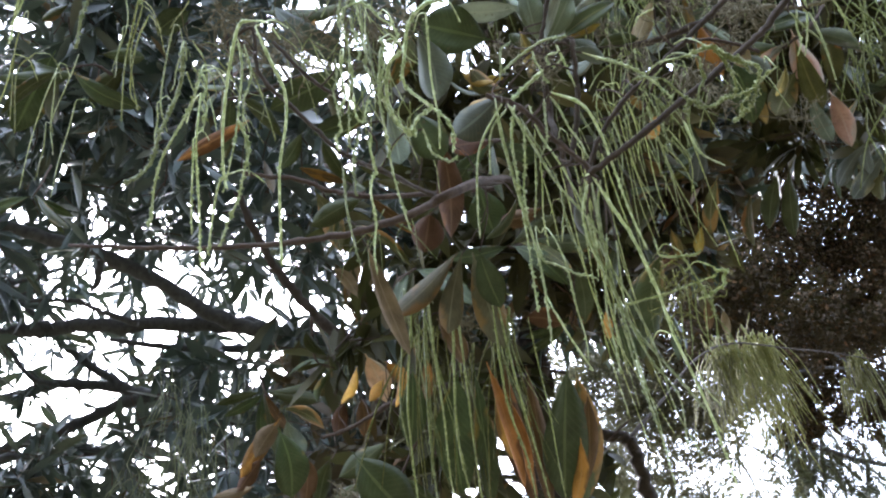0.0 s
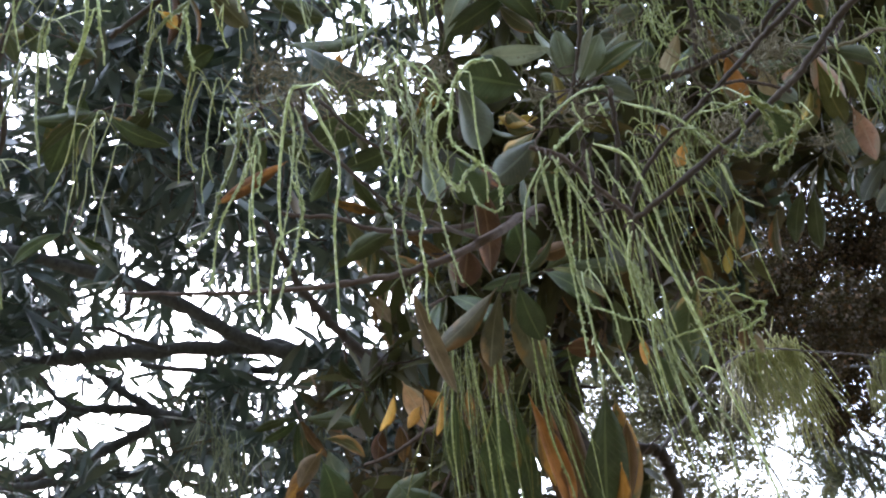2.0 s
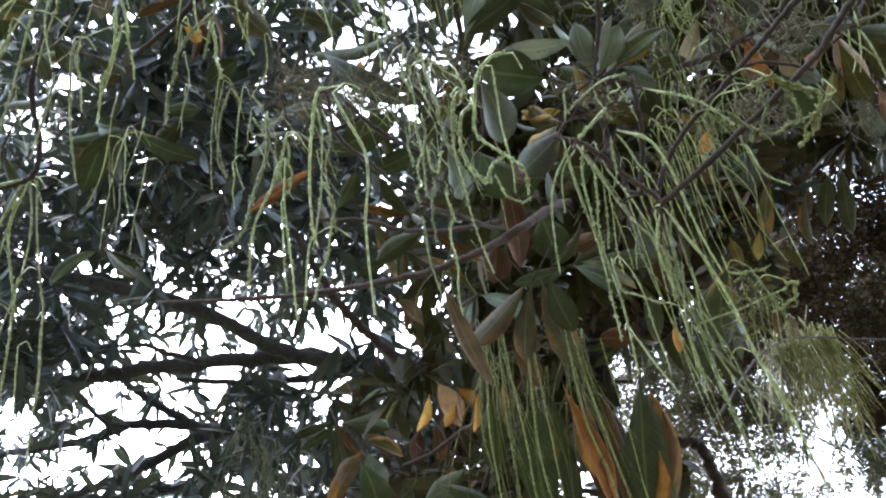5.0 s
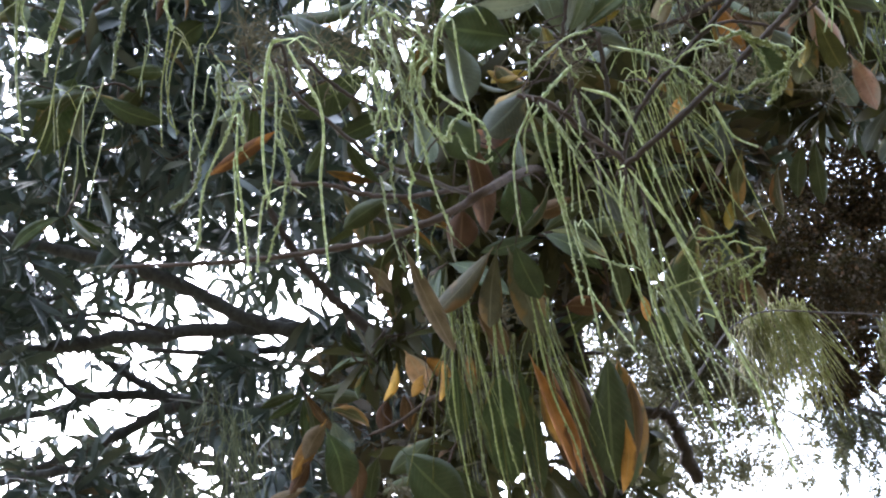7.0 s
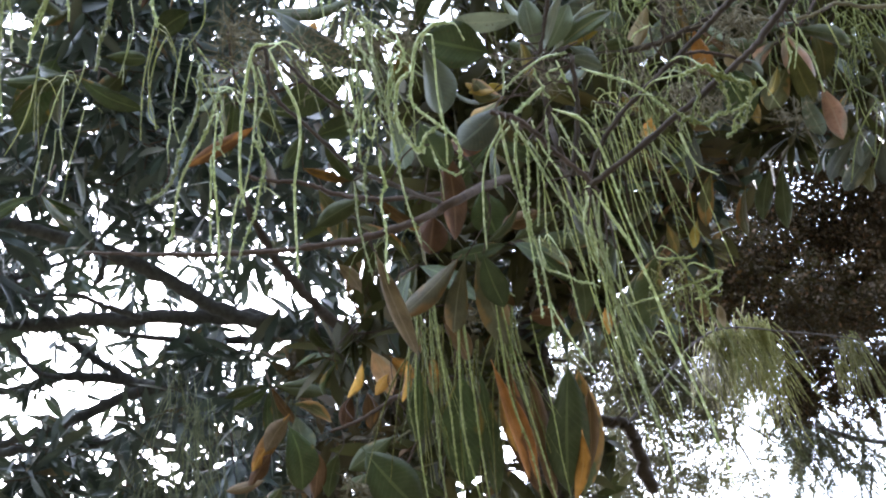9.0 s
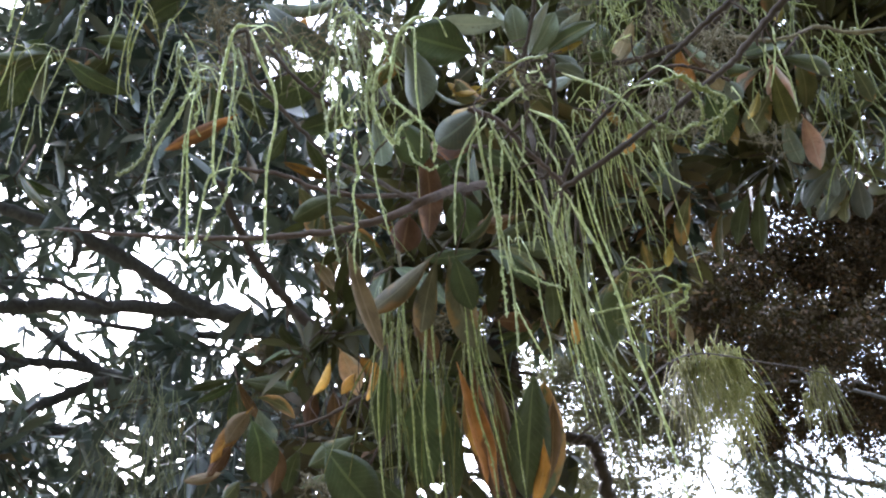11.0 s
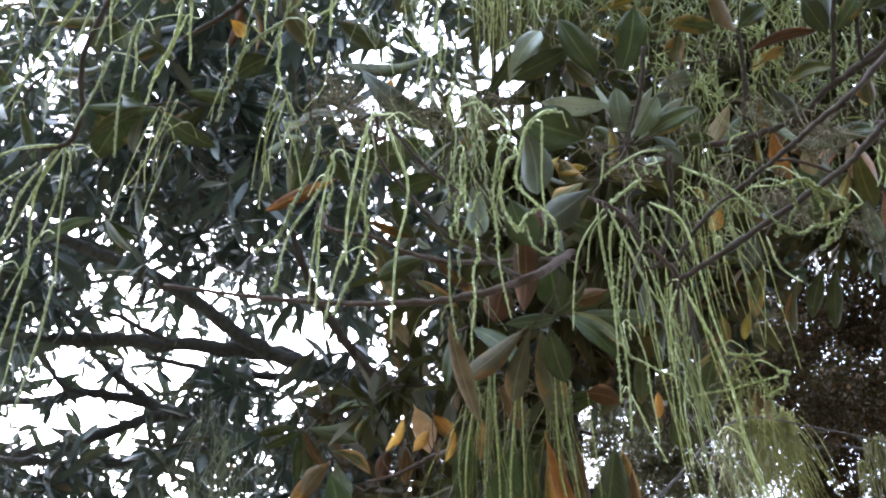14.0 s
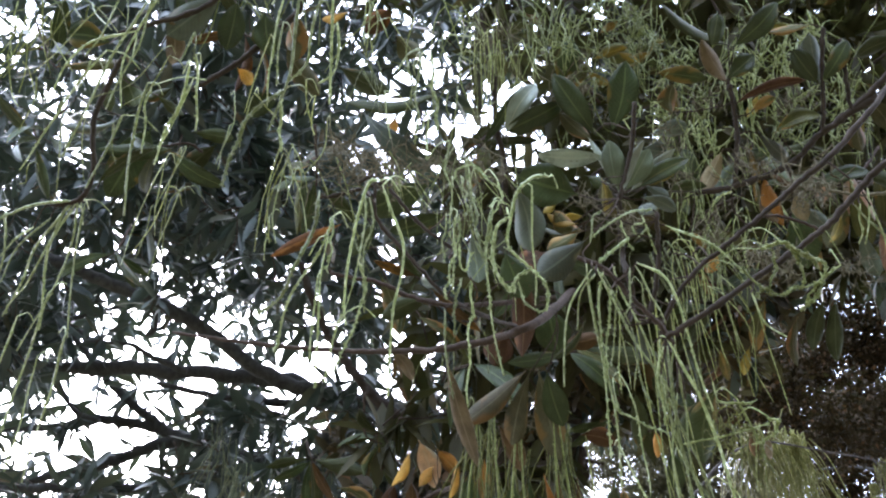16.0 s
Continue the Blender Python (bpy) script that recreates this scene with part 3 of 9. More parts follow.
# trunks and limbs
branch(spike_tree, ((0.342, 1.767, -0.050), (0.372, 1.747, 1.338), (0.335, 1.835, 2.597), (0.342, 1.733, 2.715), (0.370, 1.689, 2.842), (0.472, 1.608, 3.005), (0.668, 1.437, 3.188), (0.903, 1.210, 3.278)), 0.050, 0.022, "trunk", sides=12)
branch(back_tree, ((-0.383, 3.166, -0.050), (-0.353, 3.146, 1.500), (-0.413, 3.116, 3.107), (-0.391, 2.925, 3.251), (-0.379, 2.786, 3.335), (-0.306, 2.613, 3.379), (-0.195, 2.477, 3.378), (-0.119, 2.414, 3.351)), 0.062, 0.0310, "trunk", sides=12)
branch(shade_tree, ((5.279, 5.588, -0.050), (5.309, 5.568, 2.336), (5.279, 5.588, 4.671), (5.259, 5.036, 5.323), (5.261, 4.410, 6.214)), 0.140, 0.060, "trunk", sides=12)
branch(feather_tree, ((6.755, 7.897, -0.050), (6.785, 7.877, 2.068), (6.755, 7.897, 4.135), (6.743, 7.421, 4.696), (6.693, 6.877, 5.342)), 0.120, 0.040, "trunk", sides=12)
branch(shade_tree, ((5.169, 5.013, 5.204), (4.448, 4.879, 5.430), (3.650, 4.715, 5.699), (3.048, 4.613, 5.877)), 0.0499, 0.0166, "limb")
branch(shade_tree, ((5.184, 5.149, 5.042), (4.591, 5.210, 5.027), (3.840, 5.238, 5.066), (3.150, 5.159, 5.224), (2.686, 5.197, 5.223)), 0.0499, 0.0166, "limb")
branch(shade_tree, ((5.134, 4.550, 5.752), (4.336, 4.386, 6.020), (3.523, 4.304, 6.195)), 0.0499, 0.0166, "limb")
branch(feather_tree, ((6.372, 6.986, 4.624), (5.329, 6.769, 4.554), (4.433, 6.581, 4.435), (3.570, 6.273, 4.454), (2.862, 5.890, 4.547)), 0.0445, 0.0127, "limb")
branch(feather_tree, ((6.346, 7.630, 3.869), (4.987, 7.557, 3.744), (3.446, 7.345, 3.800), (2.259, 6.906, 4.090), (1.681, 6.385, 4.417), (1.576, 5.789, 4.787)), 0.0445, 0.0127, "limb")
branch(back_tree, ((-0.119, 2.414, 3.351), (-0.300, 2.374, 3.382), (-0.514, 2.328, 3.422), (-0.784, 2.304, 3.444), (-1.052, 2.289, 3.453), (-1.225, 2.277, 3.451), (-1.487, 2.272, 3.449), (-1.746, 2.274, 3.438)), 0.0269, 0.0195, "limb")
branch(back_tree, ((-0.201, 2.159, 3.194), (-0.425, 2.100, 3.240), (-0.558, 2.024, 3.298), (-0.702, 1.938, 3.369), (-0.862, 1.873, 3.416), (-1.035, 1.811, 3.461), (-1.220, 1.756, 3.500), (-1.430, 1.692, 3.551)), 0.0255, 0.0131, "limb")
branch(back_tree, ((-0.772, 2.945, 3.484), (-0.863, 2.906, 3.550), (-0.950, 2.902, 3.574), (-1.079, 2.882, 3.621), (-1.276, 2.878, 3.655), (-1.459, 2.909, 3.646), (-1.750, 2.927, 3.665), (-2.089, 2.957, 3.672)), 0.0261, 0.0133, "limb")
branch(back_tree, ((-0.861, 2.899, 3.546), (-0.949, 2.898, 3.572), (-1.054, 2.867, 3.633), (-1.157, 2.829, 3.704), (-1.260, 2.779, 3.787), (-1.397, 2.679, 3.934)), 0.0218, 0.0133, "limb")
branch(back_tree, ((-0.903, 2.892, 3.558), (-1.056, 2.905, 3.542), (-1.212, 2.940, 3.500), (-1.388, 2.968, 3.469), (-1.626, 2.993, 3.447), (-1.947, 3.014, 3.437)), 0.0261, 0.0150, "limb")
branch(back_tree, ((-0.764, 2.923, 3.432), (-0.902, 2.928, 3.408), (-1.070, 2.936, 3.384), (-1.276, 2.930, 3.379), (-1.477, 2.916, 3.384), (-1.784, 2.928, 3.369)), 0.0214, 0.0146, "limb")
branch(spike_tree, ((0.012, 1.806, 2.816), (-0.049, 1.768, 2.866), (-0.111, 1.739, 2.906), (-0.158, 1.702, 2.955), (-0.216, 1.651, 3.020), (-0.249, 1.609, 3.072), (-0.300, 1.518, 3.183)), 0.0164, 0.0082, "limb")
branch(back_tree, ((-1.246, 2.815, 3.605), (-1.348, 2.790, 3.643), (-1.420, 2.718, 3.736), (-1.535, 2.651, 3.825)), 0.0107, 0.0064)
branch(back_tree, ((-0.240, 2.492, 3.425), (-0.393, 2.476, 3.420), (-0.542, 2.456, 3.418), (-0.744, 2.425, 3.436), (-0.903, 2.386, 3.458)), 0.0195, 0.0075, "limb")
branch(back_tree, ((-0.119, 2.414, 3.351), (0.030, 2.211, 3.162), (0.217, 1.982, 3.001), (0.364, 1.782, 2.810)), 0.0320, 0.0246, "limb")
branch(back_tree, ((-0.744, 2.195, 3.358), (-0.861, 2.166, 3.403), (-0.927, 2.145, 3.434), (-1.066, 2.142, 3.451)), 0.0105, 0.0053)
branch(back_tree, ((-0.809, 1.991, 3.450), (-0.820, 2.032, 3.402), (-0.845, 2.048, 3.386)), 0.0152, 0.0051)
branch(back_tree, ((-1.567, 2.593, 3.896), (-1.346, 2.559, 3.915), (-1.213, 2.536, 3.930), (-1.102, 2.512, 3.948)), 0.0129, 0.0086)
branch(back_tree, ((-1.596, 2.522, 3.982), (-1.429, 2.542, 3.943), (-1.312, 2.602, 3.861), (-1.216, 2.662, 3.782)), 0.0172, 0.0107)
branch(spike_tree, ((-0.296, 0.771, 2.330), (-0.196, 0.758, 2.299), (-0.100, 0.742, 2.273), (-0.031, 0.722, 2.253), (0.029, 0.700, 2.238), (0.076, 0.674, 2.228), (0.117, 0.645, 2.222), (0.169, 0.751, 2.340), (0.273, 1.076, 2.644), (0.404, 1.595, 2.950)), 0.0020, 0.0060, material=TWIG)
branch(spike_tree, ((-0.051, 0.475, 2.253), (-0.037, 0.472, 2.254), (-0.036, 0.496, 2.227), (-0.012, 0.514, 2.204), (0.013, 0.532, 2.179), (0.032, 0.542, 2.166), (0.056, 0.549, 2.155), (0.100, 0.654, 2.228)), 0.0015, 0.0021)
branch(spike_tree, ((-0.120, 0.805, 2.459), (-0.107, 0.808, 2.453), (-0.051, 0.814, 2.442), (-0.010, 0.824, 2.425), (0.060, 0.830, 2.412), (0.216, 0.968, 2.545)), 0.0025, 0.0036, material=TWIG)
branch(spike_tree, ((0.204, 0.519, 2.099), (0.235, 0.505, 2.112), (0.277, 0.486, 2.131), (0.321, 0.465, 2.152), (0.345, 0.452, 2.165), (0.375, 0.430, 2.188), (0.410, 0.407, 2.211), (0.533, 0.450, 2.350), (0.793, 0.684, 2.823), (0.948, 1.177, 3.312)), 0.0024, 0.0033)
branch(spike_tree, ((0.213, 0.555, 2.133), (0.226, 0.536, 2.155), (0.249, 0.517, 2.175), (0.280, 0.499, 2.192), (0.311, 0.482, 2.210), (0.340, 0.465, 2.227), (0.380, 0.442, 2.251), (0.477, 0.445, 2.362), (0.764, 0.706, 2.801)), 0.0020, 0.0028)
branch(spike_tree, ((0.137, 0.492, 2.168), (0.160, 0.498, 2.159), (0.183, 0.514, 2.138), (0.203, 0.527, 2.121), (0.215, 0.538, 2.107)), 0.0020, 0.0022, material=TWIG)
branch(spike_tree, ((0.209, 0.472, 2.200), (0.209, 0.490, 2.179), (0.207, 0.508, 2.158), (0.198, 0.534, 2.128)), 0.0020, 0.0023)
branch(spike_tree, ((0.229, 0.608, 2.379), (0.229, 0.628, 2.356), (0.229, 0.651, 2.328), (0.239, 0.686, 2.286), (0.362, 1.147, 2.630), (0.472, 1.608, 3.005)), 0.0030, 0.0036)
branch(spike_tree, ((0.214, 0.572, 2.332), (0.224, 0.551, 2.353), (0.231, 0.525, 2.378), (0.233, 0.500, 2.403)), 0.0018, 0.0027)
branch(spike_tree, ((0.337, 0.654, 2.429), (0.385, 0.648, 2.433), (0.453, 0.629, 2.450), (0.488, 0.605, 2.473), (0.530, 0.583, 2.493), (0.593, 0.537, 2.536), (0.662, 0.498, 2.572), (1.031, 0.750, 3.084)), 0.0034, 0.0048)
branch(spike_tree, ((0.492, 0.602, 2.475), (0.537, 0.580, 2.495), (0.606, 0.556, 2.516)), 0.0041, 0.0055)
branch(spike_tree, ((0.385, 0.647, 2.434), (0.389, 0.615, 2.467), (0.387, 0.586, 2.496), (0.381, 0.561, 2.520)), 0.0027, 0.0027)
branch(spike_tree, ((0.492, 0.605, 2.472), (0.494, 0.576, 2.501), (0.494, 0.537, 2.540), (0.497, 0.513, 2.564)), 0.0027, 0.0027)
branch(spike_tree, ((0.527, 0.585, 2.490), (0.522, 0.551, 2.524), (0.515, 0.522, 2.554)), 0.0027, 0.0027)
branch(spike_tree, ((0.346, 1.911, 2.660), (0.427, 1.911, 2.652), (0.494, 1.916, 2.640), (0.557, 1.927, 2.621), (0.579, 1.968, 2.571), (0.601, 2.031, 2.495)), 0.0123, 0.0150, "limb")
branch(spike_tree, ((0.557, 1.927, 2.621), (0.727, 2.081, 2.810), (0.906, 2.225, 3.011), (1.115, 2.404, 3.167), (1.426, 2.630, 3.259), (1.751, 2.860, 3.343), (2.127, 3.113, 3.397)), 0.0041, 0.0021, "limb")
branch(spike_tree, ((0.349, 1.777, 2.740), (0.389, 1.775, 2.739), (0.428, 1.778, 2.731)), 0.0053, 0.0040)
branch(spike_tree, ((-0.081, 1.242, 2.328), (-0.031, 1.230, 2.336), (0.025, 1.211, 2.354), (0.080, 1.199, 2.363), (0.342, 1.733, 2.715)), 0.0026, 0.0044, material=TWIG)
branch(spike_tree, ((0.381, 0.488, 2.242), (0.407, 0.484, 2.230), (0.427, 0.474, 2.224), (0.436, 0.464, 2.219), (0.460, 0.461, 2.205), (0.489, 0.452, 2.197)), 0.0015, 0.0018, material=STALK)
branch(spike_tree, ((0.314, 0.506, 2.228), (0.332, 0.505, 2.228), (0.355, 0.508, 2.221), (0.374, 0.513, 2.214)), 0.0015, 0.0015, material=TWIG)
branch(shade_tree, ((2.106, 4.134, 4.054), (2.328, 4.115, 4.055), (2.543, 4.129, 4.019), (2.725, 4.152, 3.975), (3.087, 4.209, 3.872)), 0.0060, 0.0110)
branch(shade_tree, ((2.184, 4.055, 4.139), (2.309, 4.050, 4.134), (2.427, 4.084, 4.082), (2.483, 4.117, 4.039)), 0.0045, 0.0062)
branch(spike_tree, ((-0.039, 0.808, 2.644), (-0.115, 0.823, 2.632), (-0.149, 0.826, 2.630)), 0.0034, 0.0025)
branch(spike_tree, ((-0.306, 0.655, 2.666), (-0.266, 0.639, 2.681), (-0.219, 0.617, 2.702), (-0.163, 0.583, 2.733), (-0.099, 0.533, 2.780), (0.184, 0.584, 3.284)), 0.0031, 0.0055)
branch(spike_tree, ((-0.320, 0.467, 2.501), (-0.277, 0.458, 2.508), (-0.233, 0.449, 2.516), (-0.190, 0.427, 2.536), (-0.139, 0.397, 2.564), (0.185, 0.569, 3.299)), 0.0025, 0.0037)
branch(spike_tree, ((-0.393, 0.600, 2.371), (-0.365, 0.594, 2.376), (-0.352, 0.572, 2.397), (-0.347, 0.528, 2.441), (-0.302, 0.467, 2.501)), 0.0025, 0.0031)
branch(spike_tree, ((0.113, 0.731, 2.998), (0.135, 0.800, 2.928), (0.142, 0.869, 2.859), (0.155, 0.938, 2.790), (0.148, 0.979, 2.748)), 0.0049, 0.0058)
branch(spike_tree, ((-0.024, 0.487, 2.257), (0.002, 0.509, 2.234), (0.032, 0.526, 2.216)), 0.0016, 0.0016)
# hanging flower spikes, branch by branch
spike(spike_tree, ((-0.079, 0.441, 2.202), (-0.086, 0.460, 2.181), (-0.101, 0.482, 2.157), (-0.115, 0.499, 2.137), (-0.133, 0.508, 2.129)), 0.0020, 0.9)
spike(spike_tree, ((-0.067, 0.454, 2.187), (-0.083, 0.474, 2.164), (-0.103, 0.496, 2.140), (-0.116, 0.520, 2.113), (-0.121, 0.528, 2.104)), 0.0016, 1)
spike(spike_tree, ((-0.028, 0.434, 2.206), (-0.040, 0.436, 2.204), (-0.049, 0.453, 2.186), (-0.057, 0.480, 2.154), (-0.061, 0.506, 2.125), (-0.061, 0.513, 2.116)), 0.0018, 0.15)
spike(spike_tree, ((-0.027, 0.436, 2.204), (-0.020, 0.451, 2.185), (-0.012, 0.467, 2.166), (-0.013, 0.482, 2.148), (-0.021, 0.504, 2.123), (-0.025, 0.535, 2.087), (-0.026, 0.549, 2.070)), 0.0017, 0.1)
spike(spike_tree, ((-0.059, 0.506, 2.125), (-0.067, 0.511, 2.118), (-0.074, 0.530, 2.097), (-0.080, 0.543, 2.082)), 0.0015, 0.3)
spike(spike_tree, ((-0.076, 0.479, 2.188), (-0.083, 0.505, 2.159), (-0.086, 0.528, 2.132), (-0.088, 0.552, 2.104), (-0.089, 0.563, 2.091)), 0.0015, 0.4)
spike(spike_tree, ((-0.085, 0.502, 2.163), (-0.090, 0.525, 2.136), (-0.094, 0.548, 2.109)), 0.0013, 0.5)
spike(spike_tree, ((-0.044, 0.453, 2.216), (-0.043, 0.468, 2.198), (-0.049, 0.489, 2.175), (-0.056, 0.506, 2.155), (-0.067, 0.528, 2.130)), 0.0014, 0.5)
spike(spike_tree, ((-0.050, 0.491, 2.171), (-0.045, 0.505, 2.155), (-0.050, 0.520, 2.137), (-0.061, 0.537, 2.119), (-0.073, 0.553, 2.100)), 0.0016, 1)
spike(spike_tree, ((-0.072, 0.469, 2.200), (-0.074, 0.488, 2.178), (-0.079, 0.498, 2.167)), 0.0016, 1)
spike(spike_tree, ((-0.040, 0.457, 2.211), (-0.037, 0.472, 2.193), (-0.046, 0.489, 2.174), (-0.046, 0.520, 2.137)), 0.0013, 0.7)
spike(spike_tree, ((-0.138, 0.571, 2.426), (-0.151, 0.594, 2.401), (-0.160, 0.620, 2.370), (-0.157, 0.641, 2.345)), 0.0015, 0.3)
spike(spike_tree, ((-0.163, 0.622, 2.369), (-0.172, 0.654, 2.332)), 0.0014, 0.3)
spike(spike_tree, ((-0.135, 0.587, 2.407), (-0.143, 0.606, 2.386), (-0.149, 0.615, 2.376)), 0.0013)
spike(spike_tree, ((-0.364, 0.772, 2.676), (-0.390, 0.804, 2.640), (-0.417, 0.844, 2.596), (-0.435, 0.881, 2.554)), 0.0015)
spike(spike_tree, ((-0.338, 0.765, 2.681), (-0.369, 0.805, 2.637), (-0.387, 0.829, 2.610)), 0.0015)
spike(spike_tree, ((-0.346, 0.805, 2.634), (-0.371, 0.845, 2.590), (-0.396, 0.890, 2.539)), 0.0015)
spike(spike_tree, ((-0.372, 0.782, 2.665), (-0.385, 0.830, 2.610), (-0.386, 0.852, 2.583)), 0.0015)
spike(spike_tree, ((-0.390, 0.824, 2.616), (-0.404, 0.859, 2.576), (-0.415, 0.874, 2.560)), 0.0015)
spike(spike_tree, ((-0.265, 0.712, 2.737), (-0.269, 0.742, 2.702), (-0.296, 0.782, 2.658)), 0.0015)
spike(spike_tree, ((-0.274, 0.742, 2.702), (-0.293, 0.787, 2.651)), 0.0015)
spike(spike_tree, ((-0.263, 0.400, 2.453), (-0.300, 0.440, 2.414), (-0.323, 0.472, 2.383), (-0.354, 0.512, 2.345)), 0.0020, 0.15)
spike(spike_tree, ((-0.247, 0.392, 2.460), (-0.276, 0.424, 2.429), (-0.291, 0.448, 2.406), (-0.293, 0.477, 2.377)), 0.0017, 0.15)
spike(spike_tree, ((-0.256, 0.396, 2.456), (-0.274, 0.432, 2.421), (-0.308, 0.477, 2.377)), 0.0017, 0.15)
spike(spike_tree, ((-0.276, 0.422, 2.431), (-0.322, 0.431, 2.425), (-0.345, 0.445, 2.412), (-0.361, 0.465, 2.391)), 0.0018, 0.15)
spike(spike_tree, ((-0.318, 0.440, 2.415), (-0.334, 0.461, 2.395), (-0.357, 0.477, 2.380)), 0.0016, 0.15)
spike(spike_tree, ((-0.305, 0.436, 2.418), (-0.346, 0.469, 2.388), (-0.369, 0.495, 2.362), (-0.397, 0.521, 2.337)), 0.0017, 0.15)
spike(spike_tree, ((-0.291, 0.482, 2.372), (-0.307, 0.504, 2.350), (-0.330, 0.534, 2.321)), 0.0020, 0.15)
spike(spike_tree, ((-0.265, 0.459, 2.393), (-0.279, 0.488, 2.365), (-0.286, 0.516, 2.337), (-0.293, 0.553, 2.301)), 0.0021, 0.15)
spike(spike_tree, ((-0.263, 0.461, 2.392), (-0.269, 0.480, 2.373), (-0.272, 0.509, 2.344)), 0.0018, 0.15)
spike(spike_tree, ((-0.222, 0.444, 2.407), (-0.233, 0.472, 2.379), (-0.251, 0.496, 2.356), (-0.261, 0.516, 2.336)), 0.0020, 0.15)
spike(spike_tree, ((-0.220, 0.456, 2.395), (-0.245, 0.492, 2.360), (-0.258, 0.506, 2.346)), 0.0017, 0.15)
spike(spike_tree, ((-0.216, 0.439, 2.412), (-0.216, 0.464, 2.387), (-0.219, 0.493, 2.358)), 0.0020, 0.15)
spike(spike_tree, ((-0.217, 0.423, 2.428), (-0.233, 0.445, 2.407)), 0.0017, 0.15)
spike(spike_tree, ((-0.249, 0.435, 2.417), (-0.283, 0.460, 2.393), (-0.320, 0.469, 2.386)), 0.0011, 0.12)
spike(spike_tree, ((-0.243, 0.440, 2.412), (-0.266, 0.464, 2.389), (-0.292, 0.476, 2.378)), 0.0012, 0.12)
spike(spike_tree, ((-0.310, 0.404, 2.450), (-0.344, 0.429, 2.428), (-0.379, 0.453, 2.405)), 0.0012, 0.12)
spike(spike_tree, ((-0.387, 0.517, 2.341), (-0.390, 0.529, 2.329), (-0.396, 0.531, 2.327)), 0.0011, 0.12)
spike(spike_tree, ((-0.301, 0.488, 2.366), (-0.303, 0.504, 2.350), (-0.299, 0.516, 2.338)), 0.0011, 0.12)
spike(spike_tree, ((-0.329, 0.484, 2.371), (-0.333, 0.508, 2.347), (-0.331, 0.528, 2.327)), 0.0011, 0.12)
spike(spike_tree, ((-0.352, 0.481, 2.376), (-0.356, 0.513, 2.344), (-0.359, 0.536, 2.320)), 0.0012, 0.12)
spike(spike_tree, ((-0.275, 0.376, 2.477), (-0.310, 0.424, 2.430), (-0.328, 0.441, 2.415)), 0.0016, 0.15)
spike(spike_tree, ((-0.371, 0.597, 2.373), (-0.417, 0.599, 2.373), (-0.452, 0.609, 2.364), (-0.468, 0.620, 2.354)), 0.0022, 0.15)
spike(spike_tree, ((-0.373, 0.597, 2.373), (-0.390, 0.609, 2.362), (-0.417, 0.632, 2.340), (-0.432, 0.659, 2.313), (-0.456, 0.686, 2.288)), 0.0023, 0.15)
spike(spike_tree, ((-0.373, 0.599, 2.371), (-0.400, 0.629, 2.342), (-0.410, 0.668, 2.303), (-0.415, 0.696, 2.275)), 0.0022, 0.15)
spike(spike_tree, ((-0.386, 0.606, 2.365), (-0.419, 0.651, 2.321), (-0.450, 0.679, 2.294)), 0.0018, 0.15)
spike(spike_tree, ((-0.368, 0.596, 2.374), (-0.378, 0.629, 2.342), (-0.401, 0.668, 2.303), (-0.440, 0.712, 2.261)), 0.0018, 0.15)
spike(spike_tree, ((-0.404, 0.668, 2.303), (-0.431, 0.721, 2.252), (-0.460, 0.775, 2.198)), 0.0020, 0.15)
spike(spike_tree, ((-0.385, 0.699, 2.272), (-0.407, 0.747, 2.225), (-0.438, 0.814, 2.158)), 0.0020, 0.15)
spike(spike_tree, ((-0.418, 0.716, 2.256), (-0.435, 0.760, 2.213), (-0.457, 0.806, 2.167)), 0.0015, 0.1)
spike(spike_tree, ((-0.418, 0.616, 2.356), (-0.443, 0.629, 2.344), (-0.469, 0.651, 2.323)), 0.0017, 0.15)
spike(spike_tree, ((-0.362, 0.598, 2.372), (-0.376, 0.646, 2.324), (-0.385, 0.703, 2.268)), 0.0017, 0.15)
spike(spike_tree, ((-0.439, 0.686, 2.287), (-0.459, 0.721, 2.253), (-0.484, 0.756, 2.219)), 0.0017, 0.15)
spike(spike_tree, ((-0.452, 0.607, 2.366), (-0.449, 0.629, 2.344), (-0.466, 0.668, 2.306)), 0.0018, 0.15)
spike(spike_tree, ((-0.460, 0.572, 2.401), (-0.474, 0.625, 2.350), (-0.494, 0.686, 2.289)), 0.0017, 0.15)
spike(spike_tree, ((-0.399, 0.609, 2.362), (-0.437, 0.633, 2.339), (-0.457, 0.660, 2.314)), 0.0017, 0.15)
spike(spike_tree, ((-0.110, 0.346, 2.359), (-0.122, 0.371, 2.335), (-0.126, 0.392, 2.314), (-0.130, 0.416, 2.290)), 0.0016, 0.2)
spike(spike_tree, ((-0.098, 0.346, 2.359), (-0.104, 0.371, 2.334), (-0.108, 0.392, 2.313), (-0.116, 0.409, 2.296), (-0.129, 0.431, 2.274)), 0.0021, 0.2)
spike(spike_tree, ((-0.080, 0.349, 2.355), (-0.090, 0.374, 2.330), (-0.095, 0.390, 2.315), (-0.111, 0.401, 2.305)), 0.0017, 0.3)
spike(spike_tree, ((-0.068, 0.346, 2.358), (-0.071, 0.370, 2.333), (-0.073, 0.395, 2.308), (-0.074, 0.414, 2.290)), 0.0018, 0.6)
spike(spike_tree, ((-0.066, 0.363, 2.340), (-0.065, 0.381, 2.322), (-0.070, 0.395, 2.308), (-0.084, 0.401, 2.303)), 0.0017, 0.2)
